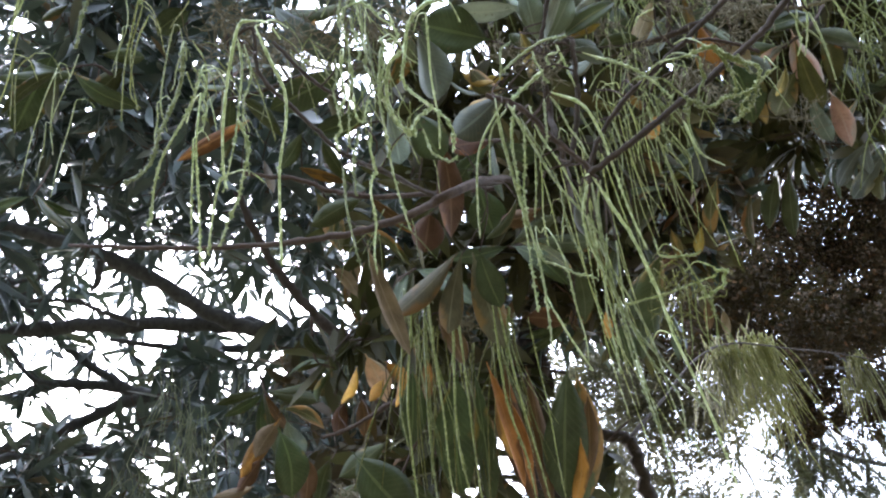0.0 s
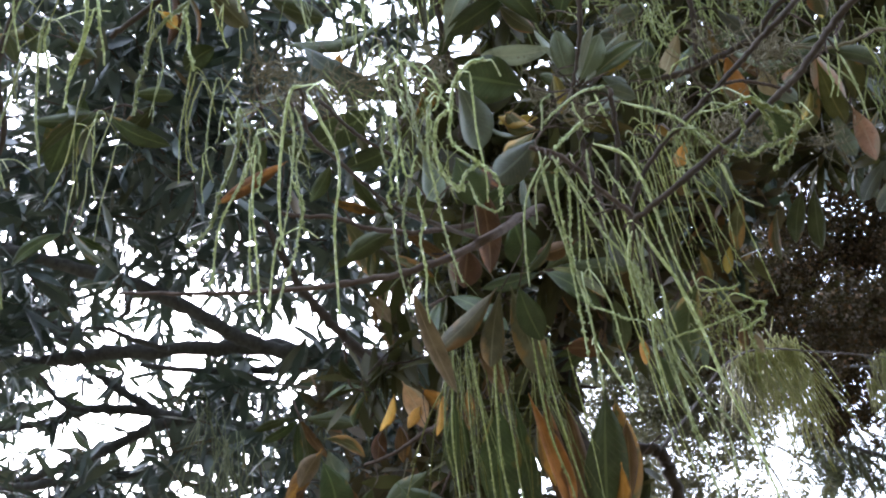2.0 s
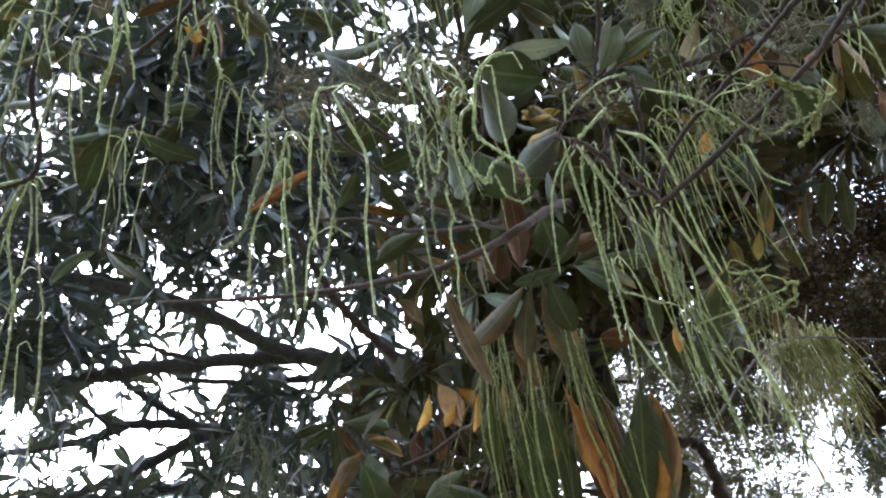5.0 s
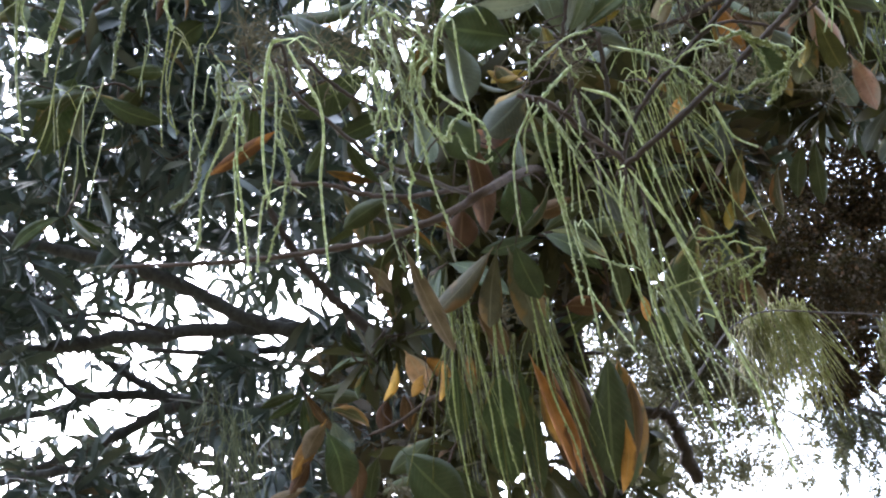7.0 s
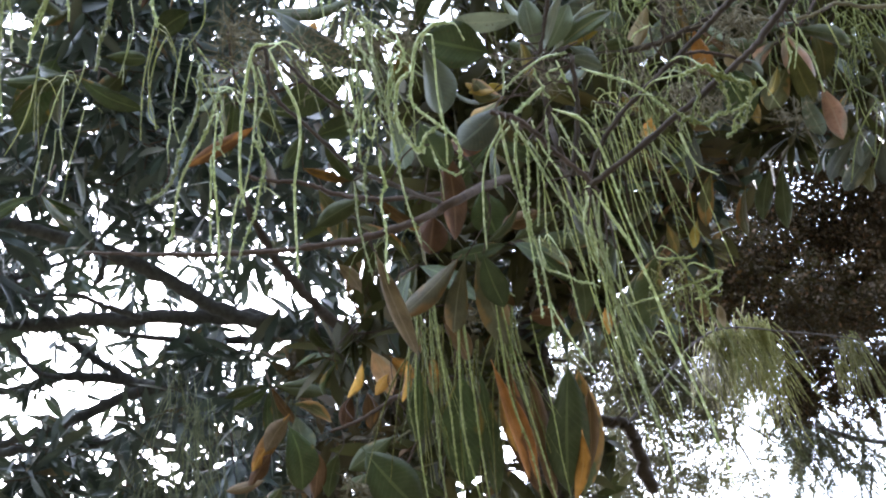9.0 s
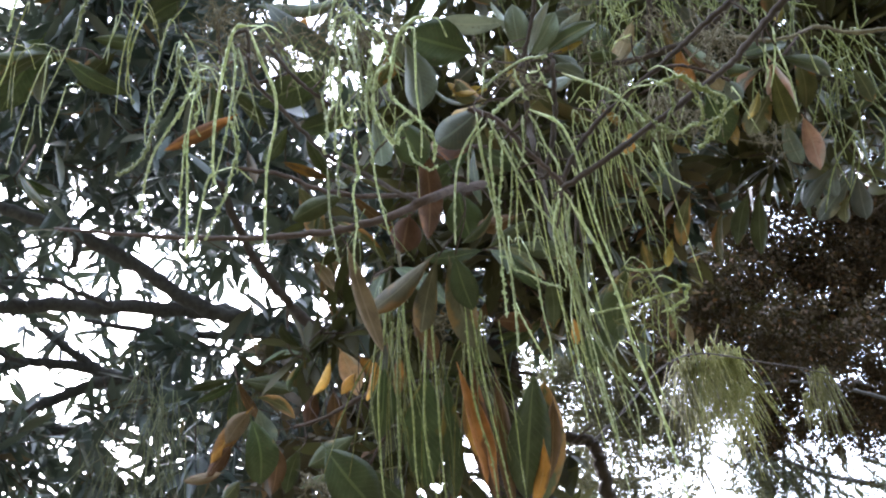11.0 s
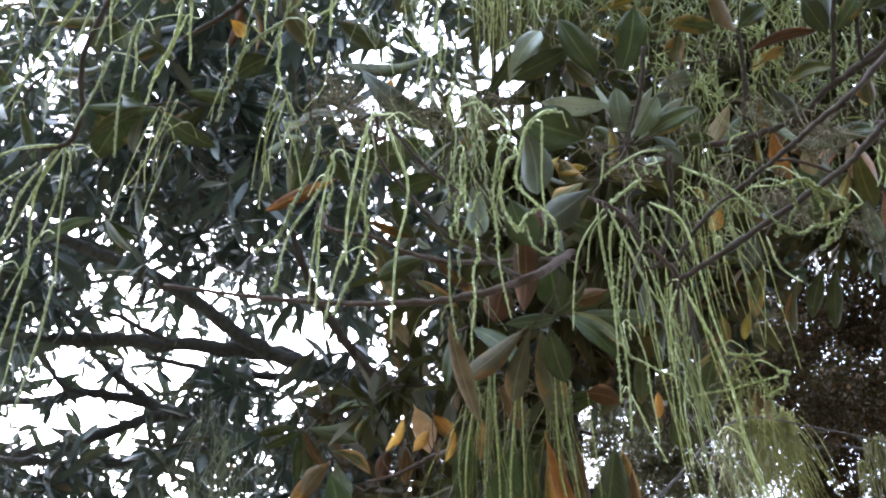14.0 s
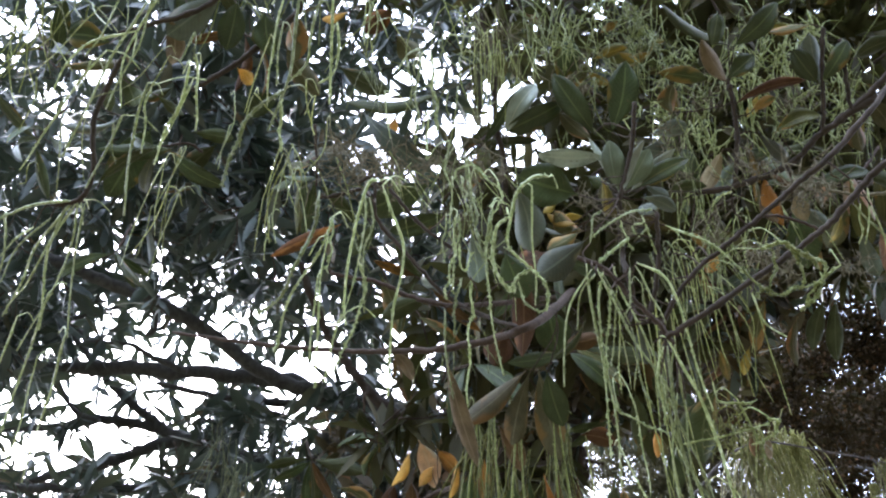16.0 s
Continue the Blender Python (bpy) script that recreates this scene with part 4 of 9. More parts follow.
spike(spike_tree, ((-0.114, 0.363, 2.342), (-0.119, 0.385, 2.321), (-0.121, 0.403, 2.302)), 0.0016, 0.15)
spike(spike_tree, ((-0.110, 0.402, 2.303), (-0.146, 0.424, 2.283), (-0.159, 0.441, 2.266), (-0.170, 0.464, 2.243)), 0.0020, 1)
spike(spike_tree, ((-0.116, 0.408, 2.298), (-0.119, 0.431, 2.275), (-0.118, 0.446, 2.260)), 0.0018, 1)
spike(spike_tree, ((-0.119, 0.441, 2.265), (-0.128, 0.459, 2.247), (-0.136, 0.477, 2.229), (-0.144, 0.507, 2.199)), 0.0012, 0.1)
spike(spike_tree, ((-0.117, 0.445, 2.260), (-0.130, 0.470, 2.236), (-0.131, 0.502, 2.204)), 0.0011, 0.1)
spike(spike_tree, ((-0.113, 0.450, 2.255), (-0.125, 0.466, 2.240), (-0.134, 0.491, 2.215), (-0.129, 0.501, 2.205)), 0.0012, 0.1)
spike(spike_tree, ((-0.142, 0.410, 2.297), (-0.151, 0.429, 2.278), (-0.155, 0.441, 2.265)), 0.0011, 0.2)
spike(spike_tree, ((-0.095, 0.399, 2.306), (-0.094, 0.416, 2.288), (-0.090, 0.428, 2.276)), 0.0012, 0.3)
spike(spike_tree, ((-0.086, 0.409, 2.295), (-0.091, 0.427, 2.277), (-0.089, 0.434, 2.270)), 0.0011, 0.3)
spike(spike_tree, ((-0.125, 0.371, 2.335), (-0.140, 0.399, 2.307), (-0.150, 0.420, 2.286)), 0.0011)
spike(spike_tree, ((-0.141, 0.408, 2.299), (-0.121, 0.424, 2.282)), 0.0011)
spike(spike_tree, ((-0.203, 0.466, 2.242), (-0.218, 0.477, 2.232), (-0.227, 0.509, 2.201)), 0.0010)
spike(spike_tree, ((-0.207, 0.445, 2.264), (-0.218, 0.466, 2.243), (-0.229, 0.502, 2.208)), 0.0010)
spike(spike_tree, ((-0.218, 0.466, 2.243), (-0.234, 0.491, 2.219), (-0.254, 0.509, 2.202)), 0.0010)
spike(spike_tree, ((-0.076, 0.423, 2.280), (-0.082, 0.445, 2.259), (-0.098, 0.459, 2.246)), 0.0010)
spike(spike_tree, ((-0.019, 0.360, 2.342), (-0.012, 0.370, 2.331), (0.000, 0.381, 2.320)), 0.0010)
spike(spike_tree, ((-0.031, 0.356, 2.346), (-0.030, 0.367, 2.335), (-0.035, 0.376, 2.326)), 0.0011)
spike(spike_tree, ((-0.026, 0.406, 2.296), (-0.024, 0.420, 2.282), (-0.022, 0.436, 2.266)), 0.0013, 0.2)
spike(spike_tree, ((-0.037, 0.374, 2.328), (-0.033, 0.388, 2.314)), 0.0010)
spike(spike_tree, ((0.010, 0.426, 2.387), (0.002, 0.452, 2.362), (0.004, 0.471, 2.342), (-0.000, 0.489, 2.325)), 0.0017, 1)
spike(spike_tree, ((0.019, 0.424, 2.389), (0.019, 0.448, 2.365), (0.023, 0.467, 2.345), (0.019, 0.484, 2.329)), 0.0017, 1)
spike(spike_tree, ((-0.004, 0.432, 2.382), (-0.002, 0.448, 2.366), (-0.001, 0.464, 2.350)), 0.0014, 1)
spike(spike_tree, ((0.014, 0.467, 2.346), (0.011, 0.499, 2.315)), 0.0014, 0.6)
spike(spike_tree, ((0.031, 0.413, 2.399), (0.051, 0.414, 2.398), (0.067, 0.417, 2.394)), 0.0014, 0.2)
spike(spike_tree, ((0.047, 0.428, 2.384), (0.053, 0.411, 2.401), (0.061, 0.405, 2.407), (0.068, 0.413, 2.399)), 0.0013, 0.2)
spike(spike_tree, ((0.008, 0.423, 2.391), (-0.006, 0.428, 2.386), (-0.014, 0.438, 2.376)), 0.0013, 0.8)
spike(spike_tree, ((0.025, 0.419, 2.394), (0.038, 0.432, 2.380), (0.047, 0.436, 2.376)), 0.0013, 0.6)
spike(spike_tree, ((0.034, 0.487, 2.326), (0.030, 0.506, 2.306), (0.035, 0.526, 2.286), (0.032, 0.553, 2.259)), 0.0015, 1)
spike(spike_tree, ((0.048, 0.495, 2.317), (0.052, 0.522, 2.290), (0.058, 0.553, 2.258)), 0.0015, 1)
spike(spike_tree, ((0.045, 0.489, 2.323), (0.043, 0.499, 2.313)), 0.0013, 1)
spike(spike_tree, ((0.071, 0.519, 2.575), (0.069, 0.545, 2.549), (0.074, 0.577, 2.517)), 0.0012, 0.1)
spike(spike_tree, ((0.075, 0.519, 2.575), (0.074, 0.545, 2.548), (0.074, 0.570, 2.524)), 0.0012, 0.1)
spike(spike_tree, ((0.078, 0.534, 2.559), (0.076, 0.561, 2.533), (0.077, 0.591, 2.502)), 0.0012, 0.1)
spike(spike_tree, ((0.082, 0.527, 2.567), (0.082, 0.554, 2.540), (0.084, 0.591, 2.502)), 0.0012, 0.1)
spike(spike_tree, ((0.086, 0.524, 2.570), (0.087, 0.550, 2.543), (0.088, 0.577, 2.517)), 0.0012, 0.1)
spike(spike_tree, ((0.090, 0.517, 2.577), (0.092, 0.543, 2.550), (0.088, 0.570, 2.523)), 0.0012, 0.1)
spike(spike_tree, ((0.094, 0.538, 2.555), (0.093, 0.565, 2.528), (0.092, 0.599, 2.494)), 0.0012, 0.1)
spike(spike_tree, ((0.098, 0.517, 2.576), (0.098, 0.544, 2.549), (0.096, 0.567, 2.526)), 0.0012, 0.1)
spike(spike_tree, ((0.101, 0.533, 2.560), (0.103, 0.559, 2.534), (0.098, 0.591, 2.501)), 0.0012, 0.1)
spike(spike_tree, ((0.105, 0.524, 2.569), (0.106, 0.550, 2.542), (0.107, 0.576, 2.517)), 0.0012, 0.1)
spike(spike_tree, ((0.109, 0.537, 2.556), (0.109, 0.563, 2.529), (0.110, 0.599, 2.494)), 0.0012, 0.1)
spike(spike_tree, ((0.119, 0.538, 2.554), (0.125, 0.555, 2.537), (0.115, 0.570, 2.523), (0.094, 0.579, 2.514)), 0.0012, 0.2)
spike(spike_tree, ((0.116, 0.536, 2.556), (0.135, 0.560, 2.532)), 0.0012)
spike(spike_tree, ((0.133, 0.524, 2.568), (0.143, 0.543, 2.548), (0.152, 0.557, 2.533)), 0.0013)
spike(spike_tree, ((0.078, 0.451, 2.176), (0.066, 0.457, 2.170), (0.061, 0.473, 2.151), (0.068, 0.485, 2.137), (0.078, 0.490, 2.130), (0.083, 0.483, 2.138), (0.095, 0.479, 2.142)), 0.0020, 0.7)
spike(spike_tree, ((0.112, 0.428, 2.199), (0.098, 0.428, 2.200), (0.083, 0.438, 2.191), (0.077, 0.454, 2.172), (0.076, 0.466, 2.158), (0.089, 0.475, 2.147), (0.102, 0.483, 2.135), (0.107, 0.492, 2.125), (0.106, 0.499, 2.116)), 0.0018, 0.9)
spike(spike_tree, ((0.096, 0.433, 2.195), (0.097, 0.447, 2.179), (0.095, 0.466, 2.156), (0.097, 0.486, 2.133), (0.097, 0.498, 2.119)), 0.0015, 0.2)
spike(spike_tree, ((0.087, 0.515, 2.162), (0.092, 0.525, 2.150), (0.102, 0.531, 2.142), (0.112, 0.528, 2.143)), 0.0015, 0.9)
spike(spike_tree, ((0.033, 0.448, 2.184), (0.031, 0.470, 2.158), (0.025, 0.486, 2.139), (0.022, 0.496, 2.128)), 0.0015, 1.2)
spike(spike_tree, ((0.022, 0.531, 2.149), (0.023, 0.549, 2.128), (0.024, 0.567, 2.107), (0.029, 0.582, 2.088)), 0.0015, 0.4)
spike(spike_tree, ((0.049, 0.440, 2.192), (0.050, 0.459, 2.169), (0.053, 0.474, 2.151)), 0.0015, 0.9)
spike(spike_tree, ((0.036, 0.494, 2.190), (0.040, 0.509, 2.172), (0.049, 0.499, 2.184)), 0.0015, 0.8)
spike(spike_tree, ((0.045, 0.512, 2.169), (0.047, 0.529, 2.149), (0.043, 0.550, 2.125), (0.041, 0.585, 2.083)), 0.0015, 1)
spike(spike_tree, ((0.038, 0.514, 2.167), (0.031, 0.531, 2.147), (0.031, 0.547, 2.129)), 0.0015, 1)
spike(spike_tree, ((0.061, 0.450, 2.178), (0.056, 0.473, 2.152), (0.058, 0.490, 2.132), (0.061, 0.510, 2.108), (0.069, 0.536, 2.077)), 0.0015, 0.7)
spike(spike_tree, ((0.063, 0.444, 2.185), (0.060, 0.465, 2.161)), 0.0015, 1)
spike(spike_tree, ((0.040, 0.455, 2.237), (0.044, 0.467, 2.223), (0.045, 0.478, 2.208)), 0.0014, 1)
spike(spike_tree, ((0.032, 0.459, 2.233), (0.038, 0.451, 2.241), (0.051, 0.450, 2.241), (0.066, 0.455, 2.233)), 0.0013, 1)
spike(spike_tree, ((0.054, 0.451, 2.240), (0.066, 0.458, 2.230), (0.078, 0.466, 2.220)), 0.0013, 0.9)
spike(spike_tree, ((0.046, 0.446, 2.247), (0.048, 0.458, 2.232), (0.050, 0.470, 2.218)), 0.0013, 1)
spike(spike_tree, ((0.027, 0.478, 2.211), (0.023, 0.493, 2.194), (0.023, 0.504, 2.180)), 0.0014, 1)
spike(spike_tree, ((0.038, 0.478, 2.209), (0.037, 0.490, 2.196), (0.031, 0.508, 2.175), (0.031, 0.522, 2.158)), 0.0014, 1)
spike(spike_tree, ((0.071, 0.456, 2.233), (0.075, 0.468, 2.218), (0.067, 0.476, 2.209)), 0.0013, 1)
spike(spike_tree, ((0.141, 0.481, 2.150), (0.144, 0.503, 2.124), (0.150, 0.529, 2.093), (0.158, 0.552, 2.065), (0.162, 0.572, 2.041), (0.162, 0.601, 2.007)), 0.0018, 0.25)
spike(spike_tree, ((0.148, 0.486, 2.143), (0.136, 0.497, 2.132), (0.131, 0.517, 2.108)), 0.0016, 0.1)
spike(spike_tree, ((0.145, 0.484, 2.146), (0.126, 0.505, 2.123), (0.120, 0.530, 2.094), (0.118, 0.548, 2.073)), 0.0015, 0.1)
spike(spike_tree, ((0.150, 0.484, 2.146), (0.162, 0.501, 2.125), (0.177, 0.521, 2.099), (0.198, 0.539, 2.076), (0.211, 0.555, 2.056)), 0.0017, 0.3)
spike(spike_tree, ((0.154, 0.485, 2.144), (0.149, 0.500, 2.127), (0.151, 0.523, 2.100), (0.154, 0.551, 2.066), (0.155, 0.584, 2.027)), 0.0016, 0.8)
spike(spike_tree, ((0.161, 0.494, 2.132), (0.156, 0.517, 2.106), (0.154, 0.540, 2.079)), 0.0014, 1)
spike(spike_tree, ((0.176, 0.482, 2.145), (0.176, 0.498, 2.126), (0.169, 0.511, 2.112)), 0.0014, 0.6)
spike(spike_tree, ((0.181, 0.481, 2.146), (0.193, 0.496, 2.127), (0.204, 0.511, 2.108)), 0.0015, 0.3)
spike(spike_tree, ((0.182, 0.479, 2.148), (0.204, 0.486, 2.138), (0.215, 0.499, 2.122), (0.221, 0.515, 2.103), (0.229, 0.537, 2.076), (0.239, 0.556, 2.052)), 0.0017, 0.15)
spike(spike_tree, ((0.204, 0.519, 2.100), (0.218, 0.537, 2.077), (0.230, 0.552, 2.058), (0.243, 0.575, 2.030), (0.252, 0.598, 2.002), (0.268, 0.627, 1.967), (0.279, 0.655, 1.932), (0.286, 0.675, 1.908)), 0.0018, 0.1)
spike(spike_tree, ((0.205, 0.523, 2.094), (0.206, 0.539, 2.075), (0.210, 0.568, 2.041), (0.219, 0.588, 2.017), (0.241, 0.609, 1.990), (0.267, 0.633, 1.959)), 0.0018, 0.3)
spike(spike_tree, ((0.198, 0.539, 2.076), (0.203, 0.559, 2.052), (0.215, 0.585, 2.021), (0.222, 0.614, 1.986), (0.237, 0.655, 1.936)), 0.0016, 0.3)
spike(spike_tree, ((0.183, 0.586, 2.099), (0.190, 0.606, 2.075), (0.196, 0.631, 2.046), (0.198, 0.650, 2.023)), 0.0014, 0.2)
spike(spike_tree, ((0.159, 0.550, 2.067), (0.165, 0.560, 2.054), (0.184, 0.565, 2.047), (0.201, 0.570, 2.039)), 0.0014, 1)
spike(spike_tree, ((0.165, 0.583, 2.028), (0.178, 0.598, 2.009), (0.189, 0.613, 1.990)), 0.0014, 0.2)
spike(spike_tree, ((0.217, 0.551, 2.060), (0.219, 0.585, 2.020), (0.232, 0.608, 1.992), (0.250, 0.626, 1.969), (0.252, 0.652, 1.939)), 0.0014, 0.2)
spike(spike_tree, ((0.211, 0.548, 2.065), (0.205, 0.582, 2.025), (0.210, 0.615, 1.986)), 0.0014, 0.3)
spike(spike_tree, ((0.201, 0.523, 2.094), (0.195, 0.544, 2.070), (0.203, 0.562, 2.048)), 0.0016, 0.4)
spike(spike_tree, ((0.211, 0.522, 2.095), (0.206, 0.539, 2.075), (0.206, 0.552, 2.060)), 0.0015, 0.5)
spike(spike_tree, ((0.178, 0.555, 2.136), (0.184, 0.575, 2.112), (0.185, 0.588, 2.097)), 0.0012, 0.1)
spike(spike_tree, ((0.178, 0.545, 2.149), (0.176, 0.569, 2.120), (0.176, 0.590, 2.095)), 0.0012, 0.6)
spike(spike_tree, ((0.176, 0.529, 2.167), (0.173, 0.557, 2.135), (0.168, 0.575, 2.114)), 0.0012, 0.8)
spike(spike_tree, ((0.188, 0.588, 2.097), (0.192, 0.570, 2.118), (0.190, 0.557, 2.133)), 0.0012, 0.5)
spike(spike_tree, ((0.166, 0.523, 2.176), (0.188, 0.554, 2.137), (0.194, 0.582, 2.104), (0.205, 0.597, 2.084)), 0.0013, 0.4)
spike(spike_tree, ((0.204, 0.550, 2.062), (0.211, 0.562, 2.048), (0.234, 0.597, 2.005), (0.245, 0.631, 1.963), (0.262, 0.655, 1.934)), 0.0014, 0.1)
spike(spike_tree, ((0.236, 0.654, 2.015), (0.245, 0.681, 1.982), (0.256, 0.718, 1.937)), 0.0013, 0.1)
spike(spike_tree, ((0.228, 0.626, 2.049), (0.243, 0.669, 1.996), (0.251, 0.697, 1.963)), 0.0013, 0.1)
spike(spike_tree, ((0.174, 0.517, 2.182), (0.180, 0.532, 2.163), (0.195, 0.551, 2.139), (0.213, 0.582, 2.101), (0.213, 0.607, 2.072)), 0.0014, 0.3)
spike(spike_tree, ((0.267, 0.639, 2.029), (0.288, 0.677, 1.983), (0.295, 0.689, 1.968)), 0.0012, 0.2)
spike(spike_tree, ((0.259, 0.566, 2.253), (0.271, 0.612, 2.198), (0.277, 0.661, 2.140)), 0.0009, 0.05)
spike(spike_tree, ((0.278, 0.604, 2.273), (0.289, 0.642, 2.228), (0.305, 0.686, 2.174)), 0.0009, 0.05)
spike(spike_tree, ((0.259, 0.544, 2.217), (0.271, 0.581, 2.173), (0.277, 0.614, 2.133)), 0.0008, 0.05)
spike(spike_tree, ((0.300, 0.627, 2.310), (0.324, 0.670, 2.258), (0.345, 0.711, 2.207)), 0.0010, 0.05)
spike(spike_tree, ((0.282, 0.549, 2.217), (0.293, 0.582, 2.178), (0.312, 0.632, 2.117)), 0.0011, 0.05)
spike(spike_tree, ((0.287, 0.568, 2.195), (0.303, 0.601, 2.154), (0.329, 0.635, 2.112)), 0.0011, 0.05)
spike(spike_tree, ((0.340, 0.616, 2.246), (0.352, 0.645, 2.210), (0.375, 0.702, 2.142)), 0.0011, 0.05)
spike(spike_tree, ((0.275, 0.627, 2.265), (0.283, 0.670, 2.214), (0.292, 0.709, 2.167)), 0.0010, 0.05)
spike(spike_tree, ((0.275, 0.622, 2.305), (0.288, 0.650, 2.271), (0.283, 0.685, 2.229)), 0.0013, 0.05)
spike(spike_tree, ((0.304, 0.610, 2.230), (0.332, 0.634, 2.200), (0.336, 0.674, 2.152)), 0.0009, 0.05)
spike(spike_tree, ((0.276, 0.601, 2.223), (0.279, 0.634, 2.185), (0.292, 0.667, 2.144)), 0.0008, 0.05)
spike(spike_tree, ((0.271, 0.564, 2.257), (0.282, 0.589, 2.227), (0.283, 0.610, 2.202)), 0.0011, 0.05)
spike(spike_tree, ((0.305, 0.581, 2.207), (0.322, 0.600, 2.183), (0.319, 0.621, 2.159)), 0.0009, 0.05)
spike(spike_tree, ((0.294, 0.605, 2.230), (0.300, 0.637, 2.192), (0.307, 0.654, 2.172)), 0.0011, 0.05)
spike(spike_tree, ((0.293, 0.634, 2.282), (0.300, 0.668, 2.241), (0.319, 0.691, 2.213)), 0.0009, 0.05)
spike(spike_tree, ((0.236, 0.531, 2.207), (0.235, 0.544, 2.190), (0.245, 0.568, 2.161)), 0.0010, 0.05)
spike(spike_tree, ((0.290, 0.574, 2.211), (0.303, 0.607, 2.171), (0.307, 0.640, 2.132)), 0.0010, 0.05)
spike(spike_tree, ((0.283, 0.610, 2.309), (0.294, 0.622, 2.294), (0.299, 0.659, 2.250)), 0.0011, 0.05)
spike(spike_tree, ((0.286, 0.514, 2.143), (0.295, 0.529, 2.125), (0.314, 0.539, 2.112)), 0.0015, 0.2)
spike(spike_tree, ((0.264, 0.434, 2.117), (0.280, 0.431, 2.118), (0.296, 0.435, 2.112), (0.311, 0.440, 2.105), (0.312, 0.449, 2.094), (0.303, 0.458, 2.084), (0.294, 0.464, 2.078)), 0.0019, 1.6, "shaded_green")
spike(spike_tree, ((0.276, 0.436, 2.113), (0.275, 0.447, 2.100), (0.266, 0.455, 2.091), (0.258, 0.458, 2.088)), 0.0016, 1.3, "shaded_green")
spike(spike_tree, ((0.284, 0.432, 2.117), (0.295, 0.440, 2.106), (0.295, 0.450, 2.094), (0.286, 0.455, 2.090), (0.268, 0.456, 2.089)), 0.0016, 1.4, "shaded_green")
spike(spike_tree, ((0.326, 0.441, 2.102), (0.313, 0.447, 2.097), (0.300, 0.451, 2.092), (0.293, 0.454, 2.090)), 0.0015, 0.6, "shaded_green")
spike(spike_tree, ((0.249, 0.444, 2.106), (0.264, 0.453, 2.094), (0.279, 0.457, 2.087)), 0.0015, 0.6, "shaded_green")
spike(spike_tree, ((0.292, 0.434, 2.113), (0.303, 0.437, 2.109), (0.309, 0.443, 2.102)), 0.0018, 1, "shaded_green")
spike(spike_tree, ((0.311, 0.448, 2.095), (0.302, 0.454, 2.089), (0.296, 0.463, 2.079)), 0.0016, 1, "shaded_green")
spike(spike_tree, ((0.216, 0.479, 2.191), (0.247, 0.486, 2.181), (0.267, 0.495, 2.168), (0.280, 0.503, 2.157)), 0.0015, 0.6)
spike(spike_tree, ((0.205, 0.471, 2.202), (0.186, 0.472, 2.202), (0.166, 0.480, 2.195), (0.153, 0.487, 2.188)), 0.0016, 0.6)
spike(spike_tree, ((0.184, 0.487, 2.185), (0.167, 0.496, 2.176), (0.153, 0.505, 2.166)), 0.0020, 0.8)
spike(spike_tree, ((0.197, 0.474, 2.199), (0.201, 0.485, 2.185), (0.209, 0.497, 2.171)), 0.0015, 0.5)
spike(spike_tree, ((0.150, 0.491, 2.184), (0.154, 0.476, 2.200), (0.161, 0.472, 2.205)), 0.0014, 0.8)
spike(spike_tree, ((0.178, 0.477, 2.197), (0.181, 0.486, 2.186), (0.188, 0.494, 2.177)), 0.0014, 0.6)
spike(spike_tree, ((0.196, 0.478, 2.195), (0.189, 0.481, 2.192), (0.192, 0.485, 2.187), (0.202, 0.481, 2.190)), 0.0014, 0.9)
spike(spike_tree, ((0.390, 0.453, 2.206), (0.391, 0.467, 2.189), (0.385, 0.485, 2.168)), 0.0015, 0.05)
spike(spike_tree, ((0.382, 0.462, 2.196), (0.383, 0.474, 2.181), (0.381, 0.485, 2.169)), 0.0015, 0.05)
spike(spike_tree, ((0.391, 0.463, 2.193), (0.402, 0.479, 2.174), (0.406, 0.498, 2.151)), 0.0015, 0.05)
spike(spike_tree, ((0.377, 0.463, 2.195), (0.391, 0.472, 2.183), (0.402, 0.481, 2.171)), 0.0013, 0.05)
spike(spike_tree, ((0.377, 0.449, 2.212), (0.379, 0.455, 2.205)), 0.0014)
spike(spike_tree, ((0.411, 0.456, 2.200), (0.420, 0.468, 2.185), (0.425, 0.477, 2.174)), 0.0012)
spike(spike_tree, ((0.274, 0.458, 2.210), (0.262, 0.462, 2.207), (0.257, 0.467, 2.202)), 0.0012, 0.2)
spike(spike_tree, ((0.342, 0.681, 2.127), (0.351, 0.686, 2.121), (0.341, 0.695, 2.111), (0.325, 0.700, 2.107)), 0.0021, 1, "shaded_green")
spike(spike_tree, ((0.254, 0.702, 2.111), (0.287, 0.697, 2.114), (0.310, 0.693, 2.117), (0.344, 0.686, 2.122)), 0.0015, 0.8, "shaded_green")
spike(spike_tree, ((0.313, 0.671, 2.142), (0.330, 0.696, 2.111), (0.339, 0.711, 2.093)), 0.0017, 0.7, "shaded_green")
spike(spike_tree, ((0.292, 0.672, 2.142), (0.313, 0.675, 2.138), (0.332, 0.671, 2.140)), 0.0018, 0.6, "shaded_green")
spike(spike_tree, ((0.330, 0.716, 2.150), (0.323, 0.722, 2.143), (0.323, 0.730, 2.133), (0.330, 0.735, 2.127)), 0.0011, 0.9, "shaded_olive")
spike(spike_tree, ((0.304, 0.701, 2.153), (0.314, 0.700, 2.152), (0.323, 0.706, 2.145), (0.323, 0.714, 2.135)), 0.0011, 0.9, "shaded_olive")
spike(spike_tree, ((0.332, 0.710, 2.131), (0.322, 0.710, 2.132), (0.314, 0.715, 2.126), (0.312, 0.723, 2.117)), 0.0011, 0.9, "shaded_olive")
